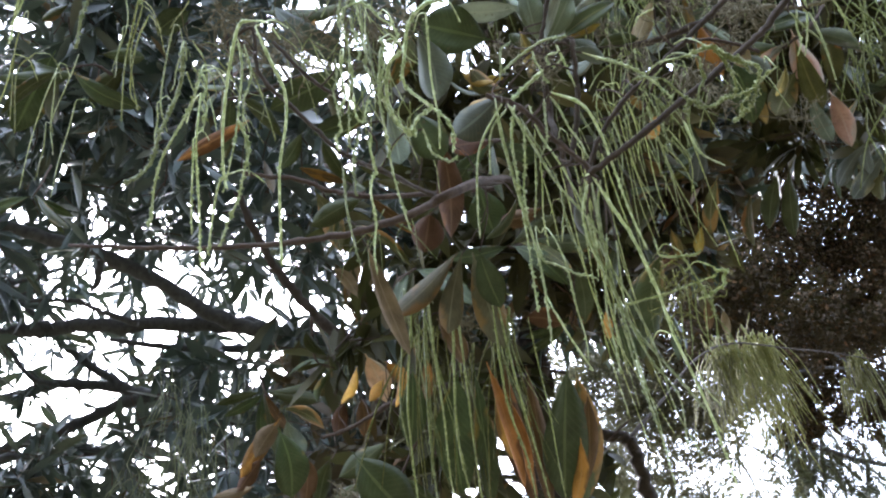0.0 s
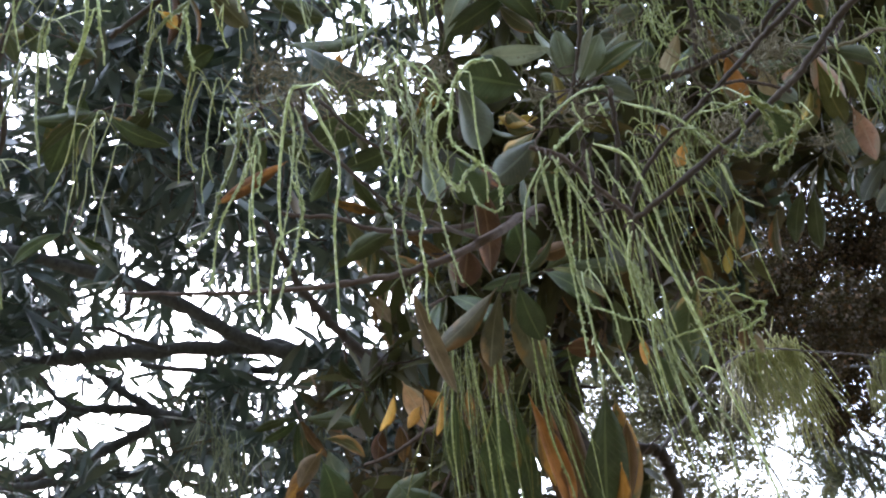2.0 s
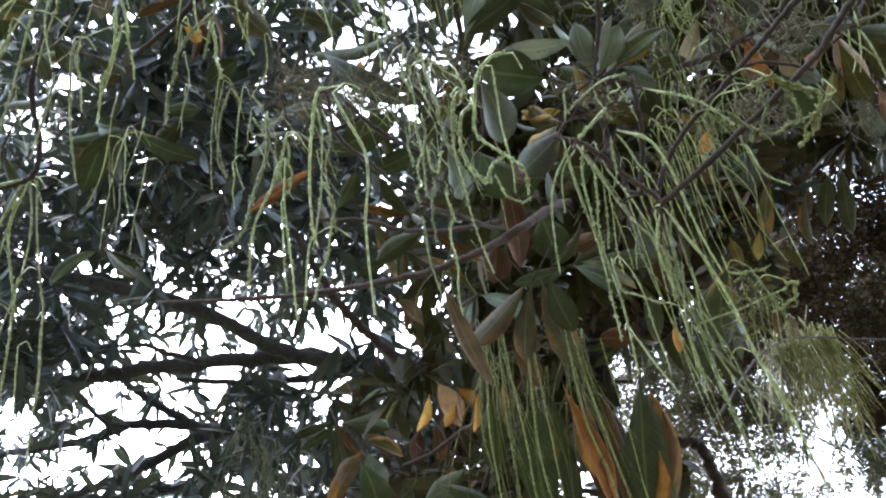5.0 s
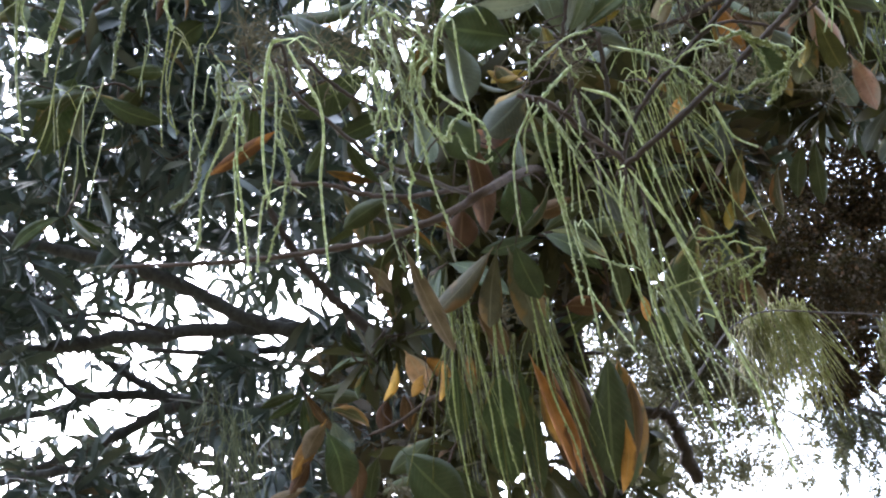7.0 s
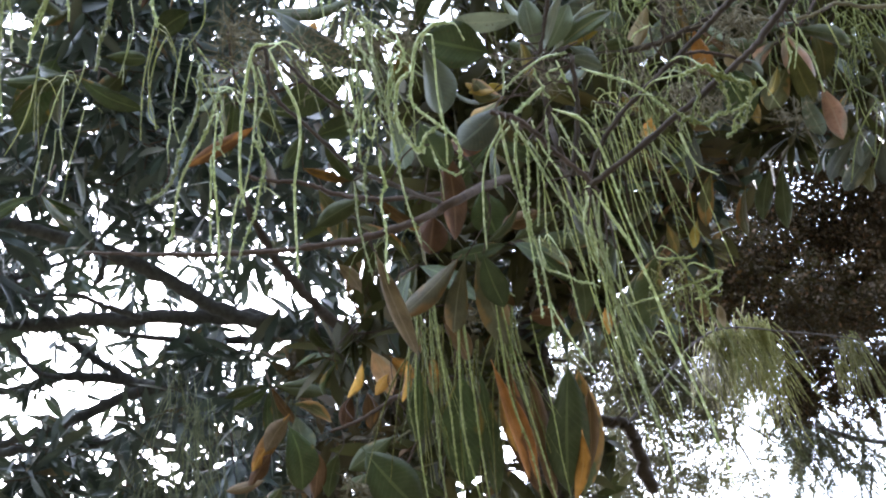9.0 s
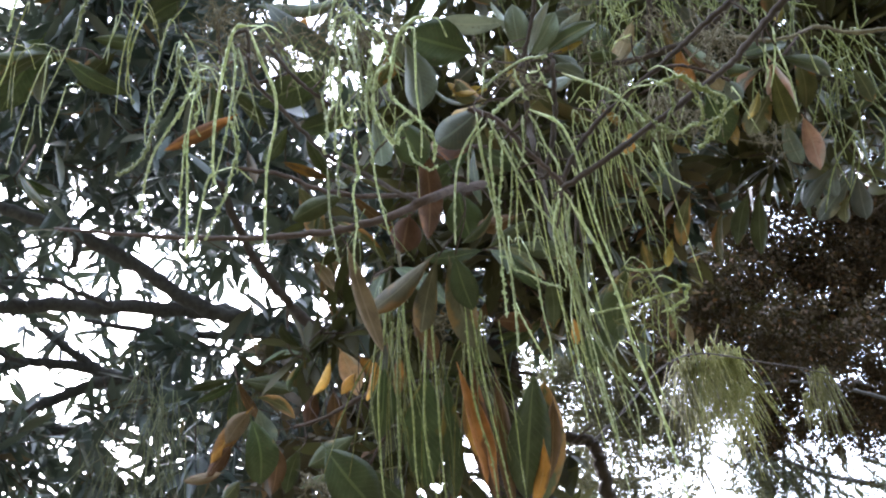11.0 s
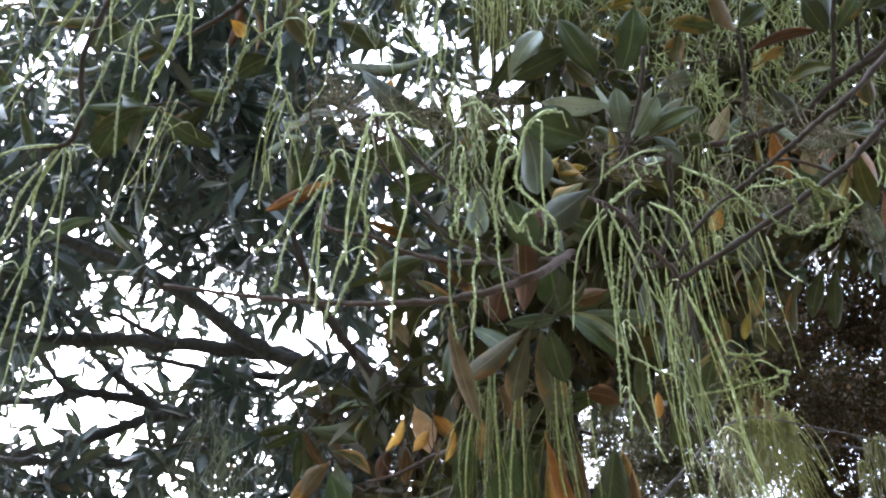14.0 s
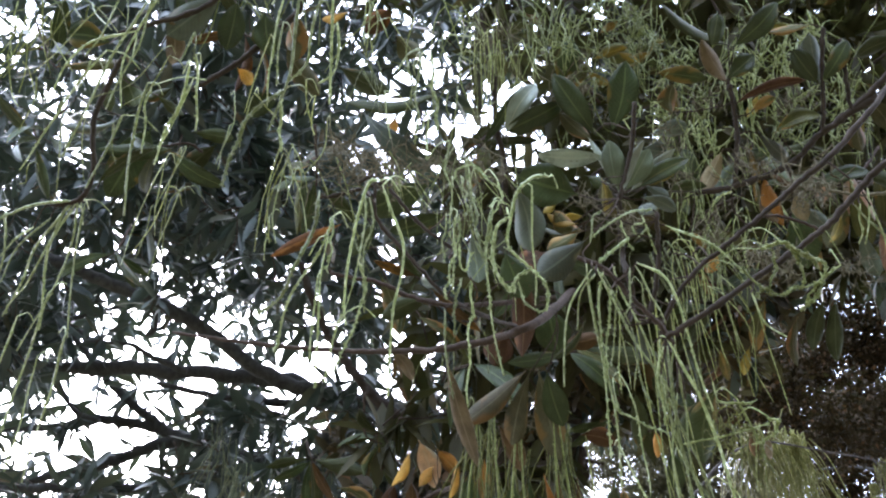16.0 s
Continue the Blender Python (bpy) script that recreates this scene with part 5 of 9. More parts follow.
spike(spike_tree, ((0.319, 0.744, 2.138), (0.308, 0.750, 2.131), (0.296, 0.749, 2.133), (0.293, 0.745, 2.139)), 0.0011, 0.9, "shaded_olive")
spike(spike_tree, ((0.345, 0.710, 2.119), (0.349, 0.704, 2.125), (0.343, 0.700, 2.130), (0.333, 0.701, 2.130)), 0.0011, 0.9, "shaded_olive")
spike(spike_tree, ((0.333, 0.727, 2.136), (0.339, 0.724, 2.139), (0.336, 0.720, 2.143), (0.329, 0.720, 2.144)), 0.0011, 0.9, "shaded_olive")
spike(spike_tree, ((0.301, 0.709, 2.151), (0.305, 0.715, 2.143), (0.303, 0.723, 2.134), (0.295, 0.727, 2.130)), 0.0011, 0.9, "shaded_olive")
spike(spike_tree, ((0.322, 0.704, 2.118), (0.329, 0.703, 2.119), (0.330, 0.699, 2.124), (0.324, 0.697, 2.127)), 0.0011, 0.9, "shaded_olive")
spike(spike_tree, ((0.314, 0.727, 2.159), (0.314, 0.733, 2.152), (0.310, 0.738, 2.146), (0.303, 0.740, 2.144)), 0.0011, 0.9, "shaded_olive")
spike(spike_tree, ((0.304, 0.709, 2.140), (0.314, 0.713, 2.134), (0.317, 0.722, 2.124), (0.312, 0.729, 2.116)), 0.0011, 0.9, "shaded_olive")
spike(spike_tree, ((0.320, 0.724, 2.143), (0.317, 0.720, 2.148), (0.322, 0.716, 2.153), (0.330, 0.717, 2.151)), 0.0011, 0.9, "shaded_olive")
spike(spike_tree, ((0.301, 0.724, 2.099), (0.302, 0.718, 2.105), (0.312, 0.716, 2.107), (0.322, 0.719, 2.102)), 0.0011, 0.9, "shaded_olive")
spike(spike_tree, ((0.323, 0.721, 2.101), (0.319, 0.718, 2.104), (0.312, 0.719, 2.104), (0.306, 0.724, 2.099)), 0.0011, 0.9, "shaded_olive")
spike(spike_tree, ((0.316, 0.744, 2.137), (0.309, 0.746, 2.136), (0.303, 0.751, 2.130), (0.303, 0.757, 2.123)), 0.0011, 0.9, "shaded_olive")
spike(spike_tree, ((0.321, 0.704, 2.159), (0.309, 0.707, 2.157), (0.301, 0.715, 2.148), (0.302, 0.723, 2.138)), 0.0011, 0.9, "shaded_olive")
spike(spike_tree, ((0.335, 0.741, 2.142), (0.339, 0.750, 2.131), (0.350, 0.755, 2.125), (0.359, 0.753, 2.126)), 0.0011, 0.9, "shaded_olive")
spike(spike_tree, ((0.323, 0.740, 2.134), (0.320, 0.738, 2.136), (0.322, 0.736, 2.139), (0.327, 0.736, 2.138)), 0.0011, 0.9, "shaded_olive")
spike(spike_tree, ((0.351, 0.734, 2.142), (0.358, 0.738, 2.136), (0.367, 0.737, 2.136), (0.369, 0.734, 2.140)), 0.0011, 0.9, "shaded_olive")
spike(spike_tree, ((0.302, 0.733, 2.131), (0.312, 0.731, 2.133), (0.313, 0.725, 2.140), (0.305, 0.722, 2.144)), 0.0011, 0.9, "shaded_olive")
spike(spike_tree, ((0.312, 0.696, 2.134), (0.303, 0.701, 2.129), (0.300, 0.709, 2.120), (0.305, 0.715, 2.113)), 0.0011, 0.9, "shaded_olive")
spike(spike_tree, ((0.320, 0.724, 2.141), (0.320, 0.746, 2.115), (0.319, 0.771, 2.085)), 0.0012, 0.4, "shaded_green")
spike(spike_tree, ((0.327, 0.724, 2.140), (0.328, 0.746, 2.114), (0.325, 0.767, 2.090)), 0.0012, 0.4, "shaded_green")
spike(spike_tree, ((0.335, 0.725, 2.139), (0.335, 0.746, 2.113), (0.348, 0.761, 2.094)), 0.0012, 0.4, "shaded_green")
spike(spike_tree, ((0.343, 0.725, 2.138), (0.343, 0.747, 2.112), (0.342, 0.763, 2.092)), 0.0012, 0.4, "shaded_green")
spike(spike_tree, ((0.351, 0.725, 2.137), (0.351, 0.747, 2.111), (0.354, 0.765, 2.090)), 0.0012, 0.4, "shaded_green")
spike(spike_tree, ((0.350, 0.741, 2.118), (0.366, 0.758, 2.096), (0.372, 0.777, 2.074), (0.370, 0.802, 2.044)), 0.0012, 0.3, "shaded_green")
spike(spike_tree, ((0.327, 0.772, 2.084), (0.335, 0.787, 2.066), (0.347, 0.796, 2.053)), 0.0011, 0.3)
spike(spike_tree, ((0.070, 0.838, 2.247), (0.052, 0.905, 2.169), (0.051, 0.948, 2.120), (0.054, 0.986, 2.074)), 0.0018, 0.1, "shaded_green")
spike(spike_tree, ((0.083, 0.834, 2.250), (0.073, 0.923, 2.147), (0.074, 0.987, 2.072)), 0.0019, 0.1, "shaded_green")
spike(spike_tree, ((0.088, 0.835, 2.249), (0.090, 0.932, 2.134), (0.093, 0.988, 2.069)), 0.0017, 0.1, "shaded_green")
spike(spike_tree, ((0.113, 0.833, 2.249), (0.104, 0.924, 2.142), (0.113, 0.988, 2.066)), 0.0021, 0.1, "shaded_green")
spike(spike_tree, ((0.119, 0.834, 2.248), (0.120, 0.942, 2.120), (0.124, 0.989, 2.065)), 0.0017, 0.1, "shaded_green")
spike(spike_tree, ((0.157, 0.837, 2.240), (0.162, 0.909, 2.154), (0.177, 0.952, 2.103), (0.184, 0.991, 2.057)), 0.0019, 0.1, "shaded_green")
spike(spike_tree, ((0.163, 0.837, 2.239), (0.182, 0.927, 2.132), (0.200, 0.991, 2.054)), 0.0019, 0.1, "shaded_green")
spike(spike_tree, ((0.176, 0.842, 2.232), (0.170, 0.867, 2.203), (0.166, 0.888, 2.179)), 0.0018, 0.9, "shaded_green")
spike(spike_tree, ((0.063, 0.829, 2.258), (0.045, 0.905, 2.171), (0.047, 0.939, 2.130)), 0.0017, 0.3, "shaded_green")
spike(spike_tree, ((0.196, 0.851, 2.220), (0.209, 0.936, 2.118), (0.215, 0.988, 2.057)), 0.0014, 0.1, "shaded_green")
spike(spike_tree, ((0.082, 0.839, 2.244), (0.078, 0.895, 2.178), (0.069, 0.968, 2.094)), 0.0006, 0.05, "shaded_green")
spike(spike_tree, ((0.114, 0.880, 2.280), (0.125, 0.915, 2.238), (0.143, 0.957, 2.186)), 0.0005, 0.05, "shaded_green")
spike(spike_tree, ((0.160, 0.866, 2.256), (0.155, 0.919, 2.194), (0.143, 0.981, 2.122)), 0.0006, 0.05, "shaded_green")
spike(spike_tree, ((0.176, 0.866, 2.235), (0.181, 0.901, 2.193), (0.214, 0.944, 2.139)), 0.0007, 0.05, "shaded_green")
spike(spike_tree, ((0.066, 0.878, 2.252), (0.074, 0.928, 2.192), (0.086, 0.995, 2.113)), 0.0007, 0.05, "shaded_green")
spike(spike_tree, ((0.084, 0.846, 2.264), (0.089, 0.892, 2.208), (0.108, 0.944, 2.146)), 0.0005, 0.05, "shaded_green")
spike(spike_tree, ((0.120, 0.879, 2.278), (0.123, 0.928, 2.220), (0.138, 0.989, 2.147)), 0.0009, 0.05, "shaded_green")
spike(spike_tree, ((0.165, 0.892, 2.279), (0.174, 0.943, 2.218), (0.198, 1.002, 2.146)), 0.0007, 0.05, "shaded_green")
spike(spike_tree, ((0.176, 0.904, 2.262), (0.189, 0.954, 2.201), (0.200, 1.016, 2.128)), 0.0006, 0.05, "shaded_green")
spike(spike_tree, ((0.063, 0.865, 2.247), (0.072, 0.904, 2.199), (0.083, 0.956, 2.137)), 0.0005, 0.05, "shaded_green")
spike(spike_tree, ((0.082, 0.859, 2.252), (0.092, 0.908, 2.193), (0.110, 0.977, 2.110)), 0.0007, 0.05, "shaded_green")
spike(spike_tree, ((0.121, 0.918, 2.300), (0.120, 0.966, 2.244), (0.124, 1.030, 2.168)), 0.0008, 0.05)
spike(spike_tree, ((0.169, 0.917, 2.284), (0.169, 0.968, 2.223), (0.179, 1.036, 2.142)), 0.0007, 0.05, "shaded_green")
spike(spike_tree, ((0.167, 0.865, 2.225), (0.168, 0.917, 2.163), (0.169, 0.986, 2.081)), 0.0006, 0.05, "shaded_green")
spike(spike_tree, ((0.072, 0.866, 2.256), (0.075, 0.929, 2.182), (0.100, 1.003, 2.093)), 0.0006, 0.05, "shaded_green")
spike(spike_tree, ((0.090, 0.884, 2.277), (0.086, 0.935, 2.216), (0.084, 1.002, 2.138)), 0.0005, 0.05, "shaded_green")
spike(spike_tree, ((0.123, 0.887, 2.276), (0.125, 0.929, 2.227), (0.135, 0.985, 2.160)), 0.0006, 0.05, "shaded_green")
spike(spike_tree, ((0.164, 0.897, 2.268), (0.171, 0.938, 2.219), (0.195, 0.993, 2.151)), 0.0006, 0.05, "shaded_green")
spike(spike_tree, ((0.172, 0.882, 2.257), (0.179, 0.933, 2.195), (0.191, 0.990, 2.128)), 0.0009, 0.05, "shaded_green")
spike(spike_tree, ((0.064, 0.860, 2.242), (0.056, 0.901, 2.195), (0.028, 0.954, 2.136)), 0.0008, 0.05, "shaded_green")
spike(spike_tree, ((0.087, 0.876, 2.283), (0.088, 0.922, 2.228), (0.092, 0.975, 2.165)), 0.0005, 0.05, "shaded_green")
spike(spike_tree, ((0.119, 0.895, 2.294), (0.109, 0.947, 2.234), (0.089, 1.008, 2.164)), 0.0008, 0.05, "shaded_green")
spike(spike_tree, ((0.160, 0.869, 2.249), (0.156, 0.905, 2.207), (0.149, 0.952, 2.152)), 0.0007, 0.05, "shaded_green")
spike(spike_tree, ((0.171, 0.875, 2.228), (0.182, 0.923, 2.172), (0.219, 0.989, 2.090)), 0.0006, 0.05, "shaded_green")
spike(spike_tree, ((0.071, 0.900, 2.284), (0.074, 0.966, 2.206), (0.092, 1.041, 2.116)), 0.0006, 0.05, "shaded_green")
spike(spike_tree, ((0.089, 0.840, 2.241), (0.085, 0.873, 2.203), (0.080, 0.918, 2.150)), 0.0005, 0.05, "shaded_green")
spike(spike_tree, ((0.122, 0.911, 2.304), (0.122, 0.971, 2.233), (0.127, 1.043, 2.148)), 0.0008, 0.05)
spike(spike_tree, ((0.167, 0.891, 2.262), (0.170, 0.924, 2.223), (0.192, 0.971, 2.165)), 0.0009, 0.05, "shaded_green")
spike(spike_tree, ((0.182, 0.877, 2.240), (0.188, 0.912, 2.198), (0.221, 0.957, 2.143)), 0.0008, 0.05, "shaded_green")
spike(spike_tree, ((0.072, 0.887, 2.269), (0.077, 0.927, 2.221), (0.096, 0.975, 2.163)), 0.0006, 0.05, "shaded_green")
spike(spike_tree, ((0.086, 0.839, 2.251), (0.090, 0.884, 2.199), (0.107, 0.937, 2.134)), 0.0008, 0.05, "shaded_green")
spike(spike_tree, ((0.121, 0.880, 2.283), (0.112, 0.920, 2.237), (0.095, 0.967, 2.184)), 0.0005, 0.05, "shaded_green")
spike(spike_tree, ((0.173, 0.921, 2.301), (0.178, 0.978, 2.234), (0.197, 1.042, 2.156)), 0.0008, 0.05)
spike(spike_tree, ((0.183, 0.912, 2.254), (0.176, 0.940, 2.222), (0.173, 0.983, 2.172)), 0.0008, 0.05, "shaded_green")
spike(spike_tree, ((0.078, 0.884, 2.267), (0.067, 0.949, 2.192), (0.076, 1.026, 2.099)), 0.0007, 0.05, "shaded_green")
spike(spike_tree, ((0.082, 0.840, 2.253), (0.080, 0.892, 2.191), (0.073, 0.955, 2.118)), 0.0005, 0.05, "shaded_green")
spike(spike_tree, ((0.203, 0.611, 2.164), (0.228, 0.677, 2.084), (0.277, 0.744, 2.001)), 0.0007, 0.05)
spike(spike_tree, ((0.204, 0.552, 2.121), (0.207, 0.611, 2.051), (0.222, 0.671, 1.980)), 0.0010, 0.6)
spike(spike_tree, ((0.205, 0.545, 2.117), (0.216, 0.595, 2.056), (0.232, 0.646, 1.995)), 0.0007, 0.1)
spike(spike_tree, ((0.233, 0.595, 2.237), (0.245, 0.665, 2.154), (0.246, 0.734, 2.072)), 0.0009, 0.05)
spike(spike_tree, ((0.218, 0.583, 2.219), (0.234, 0.663, 2.124), (0.254, 0.742, 2.029)), 0.0012, 0.3)
spike(spike_tree, ((0.238, 0.574, 2.179), (0.258, 0.626, 2.117), (0.286, 0.678, 2.053)), 0.0009, 0.6)
spike(spike_tree, ((0.201, 0.566, 2.160), (0.216, 0.606, 2.111), (0.232, 0.646, 2.063)), 0.0009, 0.1)
spike(spike_tree, ((0.225, 0.580, 2.191), (0.228, 0.642, 2.117), (0.242, 0.705, 2.042)), 0.0011, 0.05)
spike(spike_tree, ((0.238, 0.558, 2.201), (0.242, 0.622, 2.124), (0.264, 0.687, 2.046)), 0.0010, 0.1)
spike(spike_tree, ((0.206, 0.539, 2.168), (0.228, 0.612, 2.080), (0.262, 0.686, 1.990)), 0.0007, 0.05)
spike(spike_tree, ((0.198, 0.568, 2.175), (0.217, 0.648, 2.079), (0.249, 0.729, 1.982)), 0.0010, 0.05)
spike(spike_tree, ((0.244, 0.596, 2.202), (0.253, 0.649, 2.139), (0.268, 0.702, 2.075)), 0.0008, 0.05)
# distant bundles of spikes
tuft(spike_tree, (1.395, 3.034, 3.559), (0.165, 0.631, -0.758), 105, 0.366, 0.0026, 0.175)
tuft(spike_tree, (1.513, 3.031, 3.552), (0.221, 0.621, -0.752), 82, 0.411, 0.0026, 0.094)
tuft(spike_tree, (1.333, 3.055, 3.541), (0.097, 0.640, -0.762), 45, 0.264, 0.0026, 0.094)
tuft(spike_tree, (1.878, 3.074, 3.467), (0.230, 0.619, -0.751), 39, 0.300, 0.0026, 0.061)
tuft(spike_tree, (1.820, 3.133, 3.403), (0.194, 0.626, -0.755), 18, 0.148, 0.0026, 0.028)
tuft(back_tree, (-0.462, 1.723, 2.811), (-0.171, 0.646, -0.744), 12, 0.169, 0.0014, 0.084, material=HOARY)
tuft(back_tree, (-0.446, 1.776, 2.749), (-0.171, 0.646, -0.744), 16, 0.169, 0.0014, 0.084, material=HOARY)
tuft(back_tree, (-0.417, 1.794, 2.726), (-0.171, 0.646, -0.744), 16, 0.169, 0.0014, 0.084, material=HOARY)
tuft(back_tree, (-0.484, 1.841, 2.675), (-0.171, 0.646, -0.744), 14, 0.169, 0.0014, 0.084, material=HOARY)
tuft(back_tree, (-0.538, 1.856, 2.660), (-0.171, 0.646, -0.744), 16, 0.169, 0.0014, 0.084, material=HOARY)
tuft(back_tree, (-0.538, 1.857, 2.658), (-0.171, 0.646, -0.744), 12, 0.168, 0.0014, 0.084, material=HOARY)
tuft(back_tree, (-0.295, 1.733, 2.791), (-0.171, 0.646, -0.744), 9, 0.169, 0.0015, 0.084, material=HOARY)
tuft(back_tree, (-0.250, 1.770, 2.745), (-0.171, 0.646, -0.744), 9, 0.169, 0.0015, 0.084, material=HOARY)
tuft(back_tree, (-0.070, 1.712, 2.804), (-0.171, 0.646, -0.744), 9, 0.170, 0.0015, 0.086, material=HOARY)
tuft(back_tree, (-0.438, 1.870, 2.639), (-0.171, 0.646, -0.744), 12, 0.169, 0.0014, 0.084, material=HOARY)
tuft(spike_tree, (0.869, 0.935, 2.830), (0.331, 0.596, -0.732), 16, 0.131, 0.0018, 0.044)
tuft(spike_tree, (0.913, 0.962, 2.794), (0.331, 0.596, -0.732), 14, 0.131, 0.0018, 0.044)
tuft(spike_tree, (0.804, 0.889, 2.581), (0.331, 0.596, -0.732), 10, 0.113, 0.0015, 0.038)
tuft(spike_tree, (0.653, 0.757, 2.951), (0.293, 0.670, -0.683), 14, 0.123, 0.0017, 0.039)
tuft(spike_tree, (0.592, 0.819, 2.891), (0.242, 0.680, -0.692), 12, 0.121, 0.0017, 0.039)
tuft(spike_tree, (0.699, 0.839, 2.866), (0.030, 0.705, -0.708), 10, 0.117, 0.0017, 0.039)
tuft(spike_tree, (0.424, 0.801, 2.774), (-0.086, 0.705, -0.704), 12, 0.109, 0.0015, 0.036)
tuft(spike_tree, (0.458, 0.878, 2.696), (-0.044, 0.707, -0.706), 10, 0.109, 0.0015, 0.036)
tuft(spike_tree, (0.437, 0.789, 3.069), (0.074, 0.703, -0.707), 14, 0.125, 0.0018, 0.042)
tuft(spike_tree, (0.387, 0.833, 3.168), (-0.022, 0.707, -0.707), 14, 0.133, 0.0019, 0.044)
tuft(spike_tree, (0.240, 0.782, 3.084), (-0.031, 0.707, -0.707), 10, 0.125, 0.0018, 0.042)
tuft(spike_tree, (0.530, 0.848, 3.147), (0.006, 0.706, -0.708), 12, 0.133, 0.0019, 0.044)
tuft(spike_tree, (0.260, 0.841, 2.882), (0.249, 0.679, -0.691), 8, 0.122, 0.0017, 0.039)
tuft(spike_tree, (0.062, 0.763, 2.826), (-0.092, 0.705, -0.703), 8, 0.109, 0.0015, 0.036)
tuft(spike_tree, (-0.165, 0.796, 2.661), (0.265, 0.676, -0.688), 6, 0.106, 0.0014, 0.034)
tuft(spike_tree, (0.502, 0.923, 2.649), (0.079, 0.703, -0.707), 10, 0.110, 0.0015, 0.036)
tuft(spike_tree, (0.238, 0.594, 2.286), (0.154, 0.633, -0.759), 5, 0.064, 0.0006, 0.021)
tuft(spike_tree, (0.303, 0.665, 2.351), (0.280, 0.609, -0.743), 5, 0.065, 0.0007, 0.023)
tuft(spike_tree, (0.337, 0.679, 2.332), (-0.055, 0.649, -0.759), 5, 0.068, 0.0007, 0.023)
tuft(spike_tree, (0.727, 0.969, 2.804), (0.069, 0.643, -0.763), 10, 0.103, 0.0011, 0.037)
tuft(spike_tree, (0.870, 0.980, 2.777), (-0.016, 0.648, -0.761), 12, 0.092, 0.0011, 0.037)
tuft(spike_tree, (0.909, 0.931, 2.832), (0.036, 0.646, -0.763), 12, 0.122, 0.0011, 0.037)
tuft(spike_tree, (0.809, 0.895, 2.883), (0.217, 0.622, -0.752), 10, 0.110, 0.0011, 0.037)
tuft(spike_tree, (0.303, 0.574, 2.439), (0.301, 0.668, -0.681), 12, 0.088, 0.0007, 0.025)
tuft(spike_tree, (0.426, 0.625, 2.525), (0.091, 0.702, -0.707), 12, 0.068, 0.0008, 0.027)
tuft(spike_tree, (0.478, 0.570, 2.579), (0.254, 0.678, -0.690), 12, 0.095, 0.0008, 0.027)
tuft(spike_tree, (0.599, 0.647, 2.638), (0.185, 0.690, -0.699), 10, 0.103, 0.0009, 0.030)
tuft(spike_tree, (0.345, 0.661, 2.350), (0.144, 0.696, -0.703), 12, 0.073, 0.0007, 0.025)
tuft(spike_tree, (0.329, 0.651, 2.786), (-0.036, 0.707, -0.707), 12, 0.089, 0.0010, 0.032)
tuft(spike_tree, (0.248, 0.632, 2.668), (0.379, 0.646, -0.663), 10, 0.080, 0.0009, 0.030)
tuft(spike_tree, (0.168, 0.670, 2.774), (-0.003, 0.706, -0.708), 10, 0.077, 0.0010, 0.032)
tuft(spike_tree, (0.040, 0.562, 2.392), (0.147, 0.696, -0.703), 12, 0.072, 0.0007, 0.023)
tuft(spike_tree, (0.070, 0.584, 2.369), (0.147, 0.696, -0.703), 10, 0.078, 0.0007, 0.023)
tuft(spike_tree, (-0.010, 0.603, 2.423), (0.220, 0.685, -0.695), 10, 0.077, 0.0007, 0.025)
tuft(spike_tree, (-0.063, 0.633, 2.679), (0.199, 0.688, -0.698), 8, 0.088, 0.0009, 0.030)
tuft(spike_tree, (0.048, 0.778, 2.320), (-0.139, 0.648, -0.749), 8, 0.061, 0.0007, 0.025)
tuft(spike_tree, (0.041, 0.620, 2.352), (0.143, 0.634, -0.760), 10, 0.060, 0.0007, 0.022)
tuft(spike_tree, (0.080, 0.629, 2.338), (0.009, 0.647, -0.762), 8, 0.068, 0.0007, 0.022)
tuft(spike_tree, (-0.072, 0.551, 2.289), (0.119, 0.637, -0.761), 8, 0.053, 0.0006, 0.020)
tuft(spike_tree, (0.219, 0.582, 2.718), (-0.012, 0.707, -0.708), 16, 0.068, 0.0009, 0.033)
tuft(spike_tree, (0.290, 0.565, 2.732), (0.185, 0.690, -0.699), 16, 0.092, 0.0009, 0.033)
tuft(spike_tree, (0.351, 0.609, 2.686), (-0.099, 0.705, -0.702), 14, 0.073, 0.0009, 0.033)
tuft(spike_tree, (0.413, 0.620, 2.673), (-0.079, 0.706, -0.704), 14, 0.086, 0.0009, 0.033)
tuft(spike_tree, (0.468, 0.587, 2.704), (-0.002, 0.706, -0.708), 14, 0.096, 0.0009, 0.033)
tuft(spike_tree, (0.583, 0.651, 2.777), (-0.015, 0.707, -0.707), 14, 0.095, 0.0010, 0.035)
tuft(spike_tree, (0.085, 0.628, 2.819), (0.156, 0.695, -0.702), 12, 0.109, 0.0010, 0.035)
tuft(spike_tree, (0.145, 0.610, 2.835), (0.195, 0.689, -0.698), 12, 0.110, 0.0010, 0.035)
tuft(spike_tree, (0.666, 0.686, 2.738), (0.219, 0.685, -0.695), 12, 0.070, 0.0010, 0.035)
tuft(spike_tree, (0.353, 0.666, 2.487), (0.015, 0.706, -0.708), 12, 0.084, 0.0009, 0.030)
tuft(spike_tree, (0.438, 0.691, 2.459), (0.025, 0.706, -0.708), 12, 0.081, 0.0009, 0.030)
tuft(spike_tree, (-0.521, 0.579, 2.751), (-0.248, 0.689, -0.681), 8, 0.104, 0.0014, 0.031)
tuft(spike_tree, (-0.553, 0.612, 2.719), (-0.248, 0.689, -0.681), 8, 0.104, 0.0014, 0.031)
